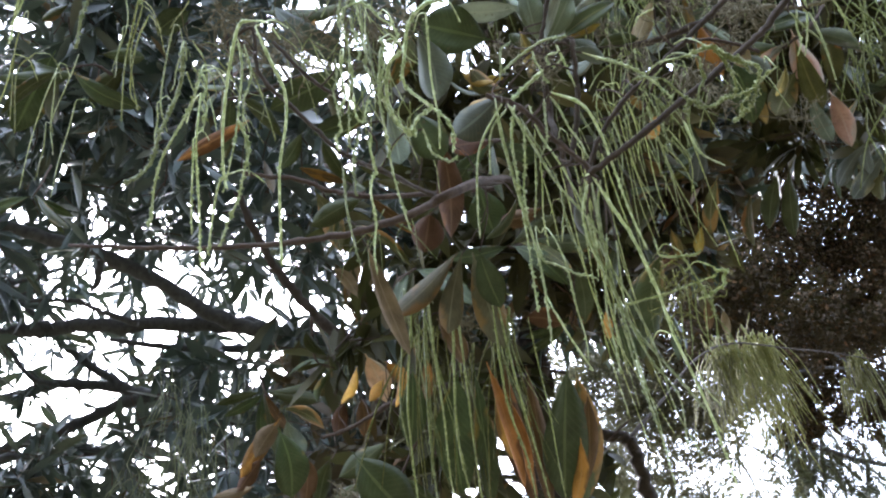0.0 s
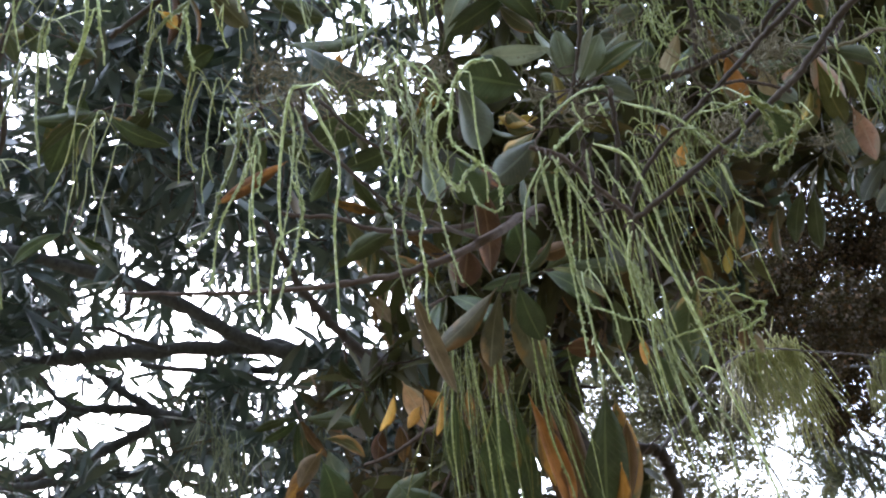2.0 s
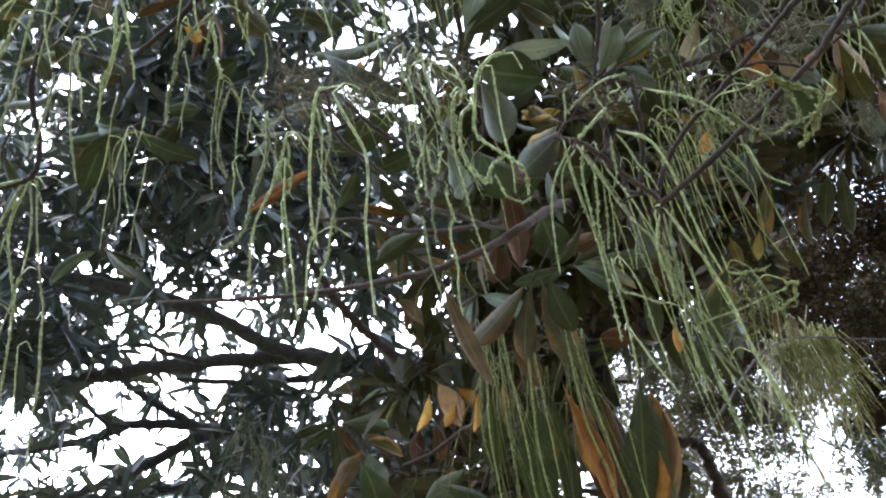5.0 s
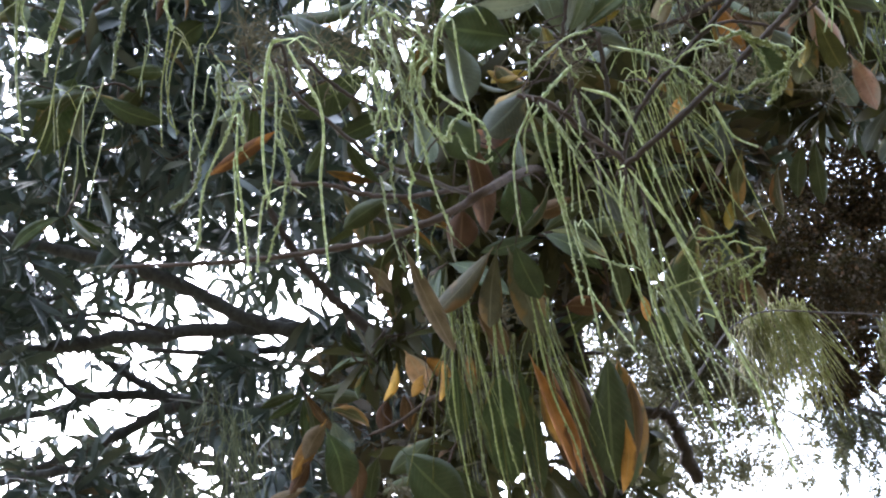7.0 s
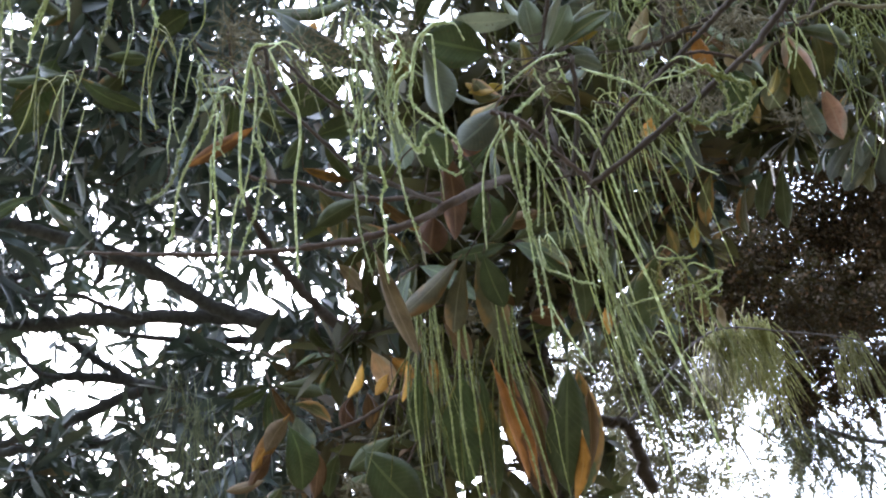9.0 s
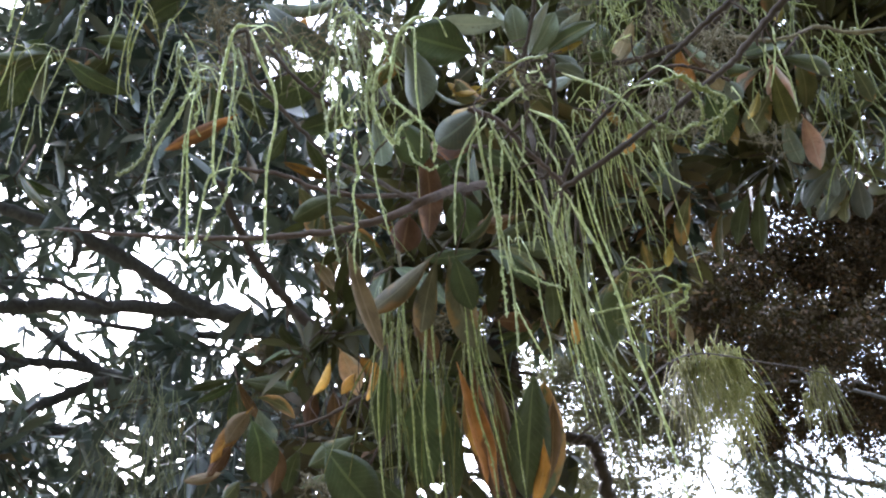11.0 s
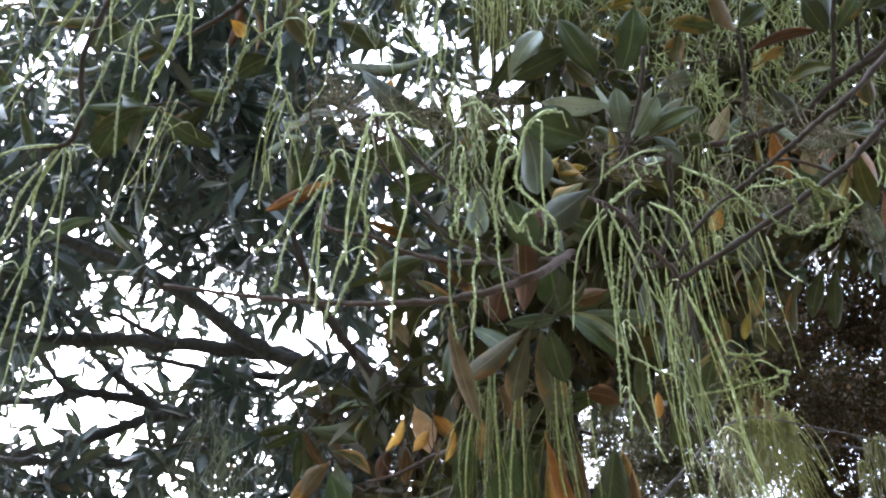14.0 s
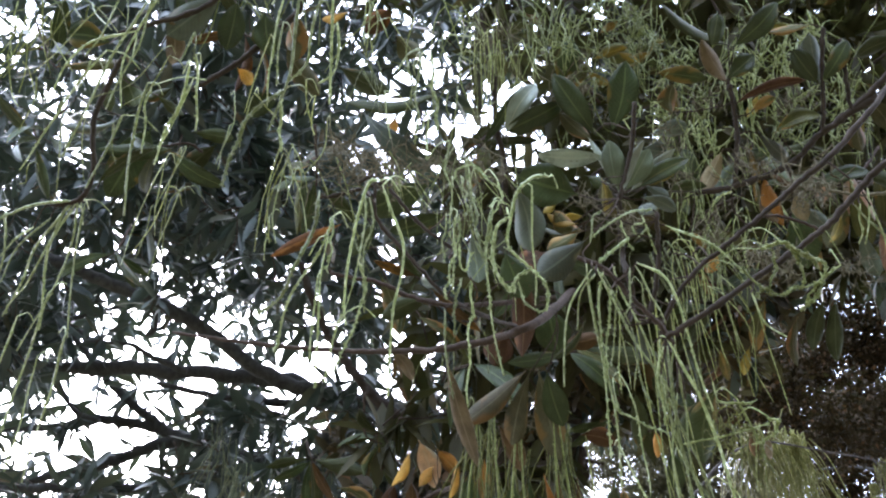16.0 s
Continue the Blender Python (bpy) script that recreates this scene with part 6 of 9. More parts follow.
tuft(spike_tree, (-0.474, 0.557, 2.772), (-0.248, 0.689, -0.681), 10, 0.104, 0.0014, 0.031)
tuft(spike_tree, (-0.130, 0.534, 2.781), (-0.248, 0.689, -0.681), 10, 0.104, 0.0014, 0.031)
tuft(spike_tree, (-0.240, 0.545, 2.774), (-0.248, 0.689, -0.681), 8, 0.104, 0.0014, 0.031)
tuft(spike_tree, (-0.053, 0.550, 2.762), (-0.248, 0.689, -0.681), 8, 0.104, 0.0014, 0.031)
tangle(spike_tree, (-0.075, 0.599, 2.430), 0.049, 60, 0.0008)
tangle(spike_tree, (-0.032, 0.667, 2.501), 0.043, 30, 0.0009)
tangle(spike_tree, (0.297, 0.495, 2.165), 0.020, 40, 0.0007)
tangle(spike_tree, (0.389, 0.513, 2.285), 0.033, 45, 0.0008)
tangle(spike_tree, (0.054, 0.548, 2.358), 0.033, 40, 0.0007)
tangle(spike_tree, (0.208, 0.551, 2.263), 0.023, 34, 0.0007)
tangle(spike_tree, (-0.039, 0.862, 2.770), 0.057, 40, 0.0011)
tangle(spike_tree, (0.167, 1.174, 2.462), 0.036, 24, 0.0013)
tangle(spike_tree, (0.243, 0.705, 2.735), 0.051, 30, 0.0011)
tangle(spike_tree, (-0.049, 1.251, 2.237), 0.038, 24, 0.0011)
tangle(spike_tree, (0.292, 0.547, 2.259), 0.026, 30, 0.0005)
tangle(spike_tree, (0.405, 0.557, 2.314), 0.025, 26, 0.0006)
tangle(spike_tree, (0.301, 0.613, 2.413), 0.028, 26, 0.0006)
tangle(spike_tree, (0.340, 0.536, 2.190), 0.019, 30, 0.0005)
tangle(spike_tree, (0.177, 0.567, 2.324), 0.022, 26, 0.0006)
tangle(spike_tree, (0.085, 0.516, 2.315), 0.023, 26, 0.0005)
tangle(spike_tree, (0.367, 0.570, 2.371), 0.031, 30, 0.0006)
tangle(spike_tree, (0.290, 0.579, 2.435), 0.032, 30, 0.0006)
tangle(spike_tree, (0.370, 0.605, 2.547), 0.036, 26, 0.0007)
tangle(spike_tree, (0.109, 0.599, 2.706), 0.039, 26, 0.0008)
tangle(spike_tree, (0.015, 0.571, 2.384), 0.031, 30, 0.0006)
tangle(spike_tree, (-0.076, 0.540, 2.380), 0.028, 34, 0.0006)
tangle(spike_tree, (0.521, 0.714, 2.350), 0.032, 26, 0.0006)
tangle(spike_tree, (0.477, 0.605, 2.543), 0.032, 26, 0.0007)
# leaves of the near branches
leaf(spike_tree, (0.214, 0.571, 2.401), (0.136, 0.574, 2.409), 0.021, 165, 0.06, "sheen")
leaf(spike_tree, (0.227, 0.600, 2.369), (0.194, 0.558, 2.417), 0.010, 20, -0.05, "sheen")
leaf(spike_tree, (0.225, 0.598, 2.371), (0.216, 0.559, 2.413), 0.026, 172, 0.04, "lit_green")
leaf(spike_tree, (0.225, 0.586, 2.355), (0.250, 0.546, 2.396), 0.012, 20, 0.03, "sheen")
leaf(spike_tree, (0.232, 0.598, 2.371), (0.260, 0.563, 2.402), 0.026, 172, 0.04, "lit_green")
leaf(spike_tree, (0.235, 0.599, 2.369), (0.288, 0.563, 2.401), 0.014, 20, 0.05, "sheen")
leaf(spike_tree, (0.244, 0.603, 2.379), (0.306, 0.575, 2.398), 0.020, 170, 0.05, "half")
leaf(spike_tree, (0.252, 0.608, 2.372), (0.291, 0.617, 2.358), 0.016, 10, 0.06, "pale")
leaf(spike_tree, (0.260, 0.611, 2.397), (0.289, 0.619, 2.385), 0.014, 10, 0.06, "pale")
leaf(spike_tree, (0.227, 0.614, 2.399), (0.199, 0.608, 2.408), 0.015, 10, 0.06, "green")
leaf(spike_tree, (0.207, 0.574, 2.370), (0.204, 0.596, 2.347), 0.012, 10, 0.06, "olive")
leaf(spike_tree, (0.161, 0.530, 2.291), (0.100, 0.517, 2.306), 0.043, 160, 0.08, "green")
leaf(spike_tree, (0.092, 0.485, 2.254), (0.104, 0.527, 2.211), 0.030, 10, 0.05, "pale")
leaf(spike_tree, (0.103, 0.577, 2.445), (0.141, 0.534, 2.487), 0.024, 190, 0.1, "pale")
leaf(spike_tree, (0.180, 0.544, 2.475), (0.105, 0.571, 2.450), 0.026, 170, 0.08, "green")
leaf(spike_tree, (0.205, 0.563, 2.426), (0.157, 0.514, 2.478), 0.030, 175, 0.06, "green")
leaf(spike_tree, (0.220, 0.562, 2.426), (0.240, 0.503, 2.485), 0.035, 170, 0.06, "green")
leaf(spike_tree, (0.201, 0.567, 2.423), (0.164, 0.545, 2.447), 0.018, 0, 0.06, "olive")
leaf(spike_tree, (0.263, 0.585, 2.431), (0.289, 0.588, 2.426), 0.022, 20, 0.1, "pale")
leaf(spike_tree, (0.284, 0.604, 2.481), (0.332, 0.598, 2.486), 0.022, 20, 0.1, "pale")
leaf(spike_tree, (0.201, 0.571, 2.364), (0.204, 0.596, 2.334), 0.012, 20, 0.1, "mustard")
leaf(spike_tree, (0.180, 0.609, 2.321), (0.149, 0.596, 2.339), 0.023, 30, 0.12, "olive")
leaf(spike_tree, (0.172, 0.572, 2.272), (0.121, 0.598, 2.246), 0.033, 5, 0.06, "dull")
leaf(spike_tree, (0.180, 0.623, 2.335), (0.143, 0.637, 2.322), 0.022, 20, 0.08, "olive")
leaf(spike_tree, (0.177, 0.606, 2.324), (0.127, 0.602, 2.334), 0.011, 60, 0.15, "pale")
leaf(spike_tree, (0.174, 0.604, 2.327), (0.141, 0.598, 2.337), 0.011, 30, 0.1, "mustard")
leaf(spike_tree, (0.086, 0.568, 2.253), (0.106, 0.598, 2.217), 0.035, 180, 0.06, "green")
leaf(spike_tree, (0.117, 0.685, 2.345), (0.117, 0.754, 2.265), 0.029, 10, 0.05, "brown")
leaf(spike_tree, (0.101, 0.771, 2.322), (0.089, 0.801, 2.289), 0.037, 0, 0.05, "brown")
leaf(spike_tree, (0.024, 0.757, 2.579), (-0.082, 0.788, 2.552), 0.044, 165, 0.08, "green")
leaf(spike_tree, (-0.102, 0.764, 2.505), (-0.197, 0.795, 2.478), 0.019, 0, 0.1, "orange")
leaf(spike_tree, (0.065, 0.694, 2.417), (0.073, 0.736, 2.366), 0.027, 10, 0.05, "pale")
leaf(spike_tree, (0.129, 0.778, 2.265), (0.104, 0.836, 2.200), 0.027, 5, 0.05, "drab")
leaf(spike_tree, (0.124, 0.779, 2.265), (0.047, 0.822, 2.221), 0.028, 15, 0.08, "drab")
leaf(spike_tree, (0.144, 0.762, 2.252), (0.161, 0.803, 2.202), 0.030, 175, 0.06, "green")
leaf(spike_tree, (0.142, 0.802, 2.283), (0.165, 0.871, 2.199), 0.035, 0, 0.05, "drab")
leaf(spike_tree, (0.029, 0.719, 2.237), (0.060, 0.792, 2.147), 0.020, 10, 0.04, "tan")
leaf(spike_tree, (0.096, 0.888, 2.263), (0.123, 0.925, 2.218), 0.026, 10, 0.1, "brown")
leaf(spike_tree, (0.200, 0.762, 2.324), (0.159, 0.793, 2.292), 0.016, 150, 0.08, "green")
leaf(spike_tree, (0.225, 0.772, 2.311), (0.177, 0.780, 2.305), 0.021, 20, 0.1, "brown")
leaf(spike_tree, (0.163, 0.788, 2.375), (0.175, 0.828, 2.326), 0.045, 180, 0.05, "green")
leaf(spike_tree, (0.157, 0.809, 2.427), (0.131, 0.832, 2.403), 0.040, 180, 0.05, "green")
leaf(spike_tree, (-0.006, 1.202, 2.445), (0.019, 1.252, 2.384), 0.039, 25, 0.12, "pink")
leaf(spike_tree, (0.020, 1.228, 2.412), (-0.007, 1.251, 2.388), 0.021, 30, 0.1, "orange")
leaf(spike_tree, (0.024, 1.210, 2.432), (0.060, 1.235, 2.400), 0.026, 20, 0.1, "orange")
leaf(spike_tree, (-0.021, 1.215, 2.432), (-0.052, 1.252, 2.390), 0.019, 30, 0.1, "orange")
leaf(spike_tree, (0.047, 1.048, 2.311), (0.036, 1.085, 2.270), 0.013, 20, 0.1, "orange")
leaf(spike_tree, (0.081, 0.960, 2.258), (0.076, 0.994, 2.218), 0.016, 10, 0.08, "orange")
leaf(spike_tree, (-0.019, 1.244, 2.396), (-0.022, 1.286, 2.348), 0.026, 10, 0.1, "brown")
leaf(spike_tree, (-0.047, 1.249, 2.393), (-0.063, 1.284, 2.353), 0.026, 10, 0.1, "brown")
leaf(spike_tree, (-0.134, 1.177, 2.332), (-0.201, 1.232, 2.274), 0.027, 15, 0.12, "orange")
leaf(spike_tree, (-0.132, 1.179, 2.330), (-0.177, 1.213, 2.293), 0.030, 0, 0.1, "tan")
leaf(spike_tree, (-0.132, 1.142, 2.296), (-0.123, 1.205, 2.220), 0.049, 175, 0.06, "green")
leaf(spike_tree, (-0.126, 1.177, 2.331), (-0.110, 1.215, 2.284), 0.035, 10, 0.08, "pale")
leaf(spike_tree, (-0.133, 1.168, 2.343), (-0.073, 1.188, 2.313), 0.022, 30, 0.1, "olive")
leaf(spike_tree, (-0.107, 1.210, 2.290), (-0.114, 1.262, 2.230), 0.029, 10, 0.06, "brown")
leaf(spike_tree, (-0.168, 1.213, 2.292), (-0.208, 1.245, 2.259), 0.024, 10, 0.1, "brown")
leaf(spike_tree, (-0.182, 1.240, 2.262), (-0.243, 1.249, 2.257), 0.017, 20, 0.1, "tan")
leaf(spike_tree, (-0.158, 1.247, 2.252), (-0.187, 1.268, 2.230), 0.024, 10, 0.1, "half")
leaf(spike_tree, (0.021, 1.113, 2.238), (-0.049, 1.143, 2.209), 0.034, 10, 0.06, "green")
leaf(spike_tree, (-0.025, 1.077, 2.207), (0.042, 1.135, 2.132), 0.065, 170, 0.05, "green")
leaf(spike_tree, (-0.068, 1.217, 2.279), (-0.093, 1.260, 2.230), 0.027, 0, 0.08, "green")
leaf(spike_tree, (0.144, 0.882, 2.189), (0.171, 0.972, 2.079), 0.016, 30, 0.04, "orange")
leaf(spike_tree, (0.165, 0.922, 2.170), (0.182, 0.992, 2.086), 0.012, 20, 0.04, "orange")
leaf(spike_tree, (0.171, 0.935, 2.217), (0.191, 1.043, 2.087), 0.030, 10, 0.04, "brown")
leaf(spike_tree, (0.158, 0.935, 2.202), (0.166, 0.997, 2.128), 0.018, 15, 0.05, "orange")
leaf(spike_tree, (0.115, 0.929, 2.213), (0.104, 1.022, 2.105), 0.047, 170, 0.05, "green")
leaf(spike_tree, (0.137, 0.967, 2.243), (0.140, 1.079, 2.111), 0.027, 170, 0.05, "green")
leaf(spike_tree, (0.201, 0.970, 2.235), (0.214, 1.087, 2.096), 0.024, 0, 0.05, "brown")
leaf(spike_tree, (0.063, 0.965, 2.254), (0.050, 1.030, 2.178), 0.034, 170, 0.05, "green")
leaf(spike_tree, (0.255, 0.984, 2.243), (0.233, 1.096, 2.114), 0.064, 178, 0.04, "green")
leaf(spike_tree, (0.273, 1.023, 2.258), (0.261, 1.138, 2.123), 0.052, 10, 0.04, "half")
leaf(spike_tree, (0.257, 1.028, 2.161), (0.238, 1.085, 2.095), 0.020, 40, 0.05, "orange")
leaf(spike_tree, (0.282, 1.034, 2.228), (0.272, 1.107, 2.144), 0.024, 20, 0.05, "brown")
leaf(spike_tree, (0.345, 0.783, 2.240), (0.324, 0.842, 2.172), 0.036, 5, 0.05, "green")
leaf(spike_tree, (0.332, 0.818, 2.246), (0.312, 0.855, 2.204), 0.024, 10, 0.05, "green")
leaf(spike_tree, (0.255, 0.815, 2.257), (0.257, 0.857, 2.206), 0.021, 10, 0.05, "green")
leaf(spike_tree, (0.305, 0.929, 2.273), (0.306, 0.951, 2.247), 0.012, 30, 0.05, "orange")
leaf(spike_tree, (0.431, 0.919, 2.272), (0.430, 0.946, 2.241), 0.012, 20, 0.05, "brown")
leaf(spike_tree, (0.266, 0.760, 2.320), (0.272, 0.794, 2.279), 0.018, 0, 0.05, "dull")
leaf(spike_tree, (0.295, 0.859, 2.201), (0.302, 0.889, 2.165), 0.024, 170, 0.05, "green")
leaf(spike_tree, (0.190, 0.851, 2.221), (0.234, 0.857, 2.210), 0.024, 0, 0.1, "brown")
leaf(spike_tree, (0.717, 0.887, 2.747), (0.756, 0.950, 2.669), 0.041, 15, 0.1, "pink")
leaf(spike_tree, (0.765, 0.951, 2.667), (0.790, 1.010, 2.595), 0.033, 20, 0.08, "pink")
leaf(spike_tree, (0.734, 0.950, 2.671), (0.760, 1.004, 2.605), 0.029, 10, 0.08, "pale")
leaf(spike_tree, (0.718, 0.929, 2.698), (0.677, 0.975, 2.647), 0.044, 10, 0.06, "olive")
leaf(spike_tree, (0.517, 0.926, 2.565), (0.506, 0.970, 2.515), 0.027, 5, 0.06, "dull")
leaf(spike_tree, (0.716, 1.102, 2.649), (0.689, 1.165, 2.577), 0.031, 0, 0.06, "green")
leaf(spike_tree, (0.735, 1.099, 2.650), (0.730, 1.176, 2.561), 0.031, 0, 0.06, "green")
leaf(spike_tree, (0.613, 1.105, 2.655), (0.591, 1.168, 2.583), 0.027, 0, 0.06, "olive")
leaf(spike_tree, (0.667, 1.126, 2.625), (0.661, 1.183, 2.559), 0.024, 0, 0.06, "olive")
leaf(spike_tree, (0.817, 1.003, 2.600), (0.760, 1.051, 2.550), 0.026, 10, 0.06, "dull")
leaf(spike_tree, (0.818, 1.003, 2.600), (0.814, 1.039, 2.559), 0.022, 20, 0.06, "dull")
leaf(spike_tree, (0.842, 1.013, 2.586), (0.782, 1.063, 2.533), 0.031, 10, 0.06, "dull")
leaf(spike_tree, (0.851, 1.014, 2.585), (0.860, 1.061, 2.528), 0.034, 10, 0.06, "dull")
leaf(spike_tree, (0.833, 1.037, 2.560), (0.827, 1.066, 2.526), 0.026, 0, 0.06, "olive")
leaf(spike_tree, (0.758, 0.885, 2.745), (0.773, 0.945, 2.673), 0.034, 170, 0.06, "olive")
leaf(spike_tree, (0.855, 0.901, 2.717), (0.884, 0.937, 2.672), 0.026, 10, 0.06, "half")
leaf(spike_tree, (0.410, 0.661, 2.501), (0.382, 0.693, 2.465), 0.022, 10, 0.06, "pale")
leaf(spike_tree, (0.395, 0.773, 2.447), (0.381, 0.793, 2.425), 0.019, 20, 0.06, "orange")
leaf(spike_tree, (0.424, 0.650, 2.434), (0.435, 0.679, 2.399), 0.021, 10, 0.06, "tan")
leaf(spike_tree, (0.458, 0.655, 2.426), (0.470, 0.676, 2.399), 0.021, 20, 0.06, "tan")
leaf(spike_tree, (0.465, 0.665, 2.413), (0.495, 0.681, 2.391), 0.018, 20, 0.06, "pale")
leaf(spike_tree, (0.304, 0.662, 2.432), (0.269, 0.675, 2.419), 0.018, 40, 0.06, "pale")
leaf(spike_tree, (0.532, 0.710, 2.508), (0.599, 0.699, 2.515), 0.023, 170, 0.06, "green")
leaf(spike_tree, (0.373, 0.724, 2.508), (0.359, 0.686, 2.554), 0.027, 170, 0.06, "green")
leaf(spike_tree, (0.382, 0.562, 2.519), (0.349, 0.523, 2.560), 0.023, 5, 0.08, "tan")
leaf(spike_tree, (0.377, 0.558, 2.524), (0.412, 0.536, 2.544), 0.024, 175, 0.06, "green")
leaf(spike_tree, (0.385, 0.530, 2.551), (0.441, 0.491, 2.588), 0.028, 175, 0.06, "green")
leaf(spike_tree, (0.385, 0.529, 2.553), (0.301, 0.493, 2.592), 0.017, 20, 0.08, "green")
leaf(spike_tree, (0.312, 0.588, 2.496), (0.313, 0.562, 2.523), 0.028, 10, 0.06, "olive")
leaf(spike_tree, (0.491, 0.560, 2.517), (0.479, 0.518, 2.560), 0.026, 10, 0.06, "pale")
leaf(spike_tree, (0.488, 0.560, 2.517), (0.458, 0.531, 2.547), 0.026, 170, 0.06, "green")
leaf(spike_tree, (0.491, 0.561, 2.516), (0.525, 0.523, 2.552), 0.023, 170, 0.06, "green")
leaf(spike_tree, (0.432, 0.604, 2.476), (0.490, 0.587, 2.490), 0.022, 175, 0.06, "olive")
leaf(spike_tree, (0.407, 0.583, 2.497), (0.436, 0.572, 2.507), 0.014, 20, 0.06, "olive")
leaf(spike_tree, (0.420, 0.638, 2.442), (0.443, 0.682, 2.397), 0.021, 20, 0.06, "orange")
leaf(spike_tree, (0.531, 0.588, 2.488), (0.539, 0.618, 2.457), 0.024, 10, 0.06, "olive")
leaf(spike_tree, (0.387, 0.578, 2.503), (0.473, 0.557, 2.520), 0.015, 20, 0.06, "brown")
leaf(spike_tree, (0.372, 0.616, 2.466), (0.343, 0.656, 2.427), 0.022, 20, 0.06, "tan")
leaf(spike_tree, (0.415, 0.602, 2.478), (0.450, 0.626, 2.452), 0.017, 20, 0.06, "dull")
leaf(spike_tree, (0.474, 0.701, 2.447), (0.493, 0.754, 2.393), 0.044, 175, 0.06, "green")
leaf(spike_tree, (0.292, 0.552, 2.533), (0.354, 0.557, 2.526), 0.022, 20, 0.06, "green")
leaf(spike_tree, (0.485, 0.509, 2.568), (0.431, 0.517, 2.563), 0.013, 20, 0.06, "olive")
leaf(spike_tree, (0.531, 0.539, 2.536), (0.580, 0.522, 2.551), 0.022, 20, 0.06, "green")
leaf(spike_tree, (0.544, 0.571, 2.504), (0.577, 0.599, 2.474), 0.023, 20, 0.06, "olive")
leaf(spike_tree, (0.369, 0.499, 2.583), (0.361, 0.528, 2.555), 0.026, 175, 0.06, "green")
leaf(spike_tree, (0.303, 0.653, 2.431), (0.351, 0.648, 2.434), 0.017, 20, 0.06, "green")
leaf(spike_tree, (0.278, 0.667, 2.773), (0.324, 0.675, 2.762), 0.032, 10, 0.06, "olive")
leaf(spike_tree, (0.329, 0.669, 2.768), (0.371, 0.660, 2.775), 0.024, 10, 0.06, "half")
leaf(spike_tree, (0.261, 0.682, 2.759), (0.226, 0.706, 2.736), 0.029, 10, 0.06, "olive")
leaf(spike_tree, (0.237, 0.652, 2.789), (0.218, 0.700, 2.742), 0.040, 170, 0.06, "green")
leaf(spike_tree, (-0.332, 0.560, 2.479), (-0.404, 0.569, 2.473), 0.012, 20, 0.08, "pale")
leaf(spike_tree, (-0.344, 0.502, 2.538), (-0.397, 0.495, 2.547), 0.033, 175, 0.06, "green")
leaf(spike_tree, (-0.358, 0.531, 2.510), (-0.349, 0.558, 2.482), 0.016, 0, 0.06, "green")
leaf(spike_tree, (-0.335, 0.526, 2.514), (-0.320, 0.553, 2.486), 0.024, 0, 0.06, "green")
leaf(spike_tree, (-0.205, 0.436, 2.528), (-0.268, 0.468, 2.498), 0.036, 0, 0.06, "pale")
leaf(spike_tree, (-0.264, 0.454, 2.512), (-0.263, 0.491, 2.475), 0.021, 0, 0.06, "tan")
leaf(spike_tree, (-0.297, 0.542, 2.496), (-0.265, 0.560, 2.477), 0.012, 0, 0.06, "green")
leaf(spike_tree, (-0.258, 0.452, 2.584), (-0.240, 0.493, 2.542), 0.037, 175, 0.06, "green")
leaf(spike_tree, (-0.200, 0.466, 2.569), (-0.214, 0.507, 2.528), 0.031, 175, 0.06, "green")
leaf(spike_tree, (-0.111, 0.688, 2.768), (-0.036, 0.715, 2.737), 0.032, 20, 0.06, "green")
leaf(spike_tree, (-0.080, 0.762, 2.757), (0.025, 0.804, 2.657), 0.037, 170, 0.06, "dull")
leaf(spike_tree, (0.067, 1.000, 3.156), (-0.144, 1.019, 3.145), 0.037, 20, 0.08, "green")
leaf(spike_tree, (-0.176, 0.611, 2.705), (-0.130, 0.660, 2.654), 0.032, 10, 0.06, "olive")
leaf(spike_tree, (-0.104, 0.682, 2.915), (-0.145, 0.690, 2.908), 0.019, 10, 0.06, "orange")
leaf(spike_tree, (-0.033, 0.923, 2.954), (-0.046, 0.943, 2.934), 0.023, 10, 0.06, "orange")
leaf(spike_tree, (-0.159, 0.578, 2.738), (-0.164, 0.627, 2.688), 0.037, 10, 0.06, "olive")
leaf(spike_tree, (-0.202, 0.578, 2.740), (-0.195, 0.622, 2.695), 0.040, 175, 0.06, "green")
leaf(spike_tree, (-0.082, 0.706, 2.890), (-0.035, 0.680, 2.914), 0.034, 10, 0.06, "brown")
leaf(spike_tree, (-0.263, 0.689, 2.772), (-0.242, 0.707, 2.753), 0.021, 10, 0.06, "orange")
leaf(spike_tree, (-0.025, 0.653, 2.799), (0.008, 0.676, 2.774), 0.035, 10, 0.06, "olive")
leaf(spike_tree, (0.048, 0.911, 2.679), (-0.044, 0.931, 2.663), 0.034, 170, 0.06, "green")
leaf(spike_tree, (-0.512, 0.996, 3.045), (-0.603, 1.091, 2.942), 0.072, 170, 0.06, "green")
leaf(spike_tree, (-0.386, 1.017, 3.008), (-0.462, 1.059, 2.966), 0.039, 0, 0.06, "green")
leaf(spike_tree, (-0.435, 1.002, 3.030), (-0.353, 1.008, 3.015), 0.029, 0, 0.06, "green")
leaf(spike_tree, (-0.279, 1.011, 3.160), (-0.350, 1.037, 3.135), 0.046, 170, 0.06, "green")
leaf(spike_tree, (-0.443, 0.886, 3.013), (-0.495, 0.903, 2.997), 0.020, 0, 0.06, "green")
leaf(spike_tree, (-0.074, 1.171, 2.797), (-0.037, 1.247, 2.705), 0.043, 0, 0.06, "olive")
leaf(spike_tree, (0.021, 0.972, 2.558), (-0.059, 0.997, 2.537), 0.032, 0, 0.06, "green")
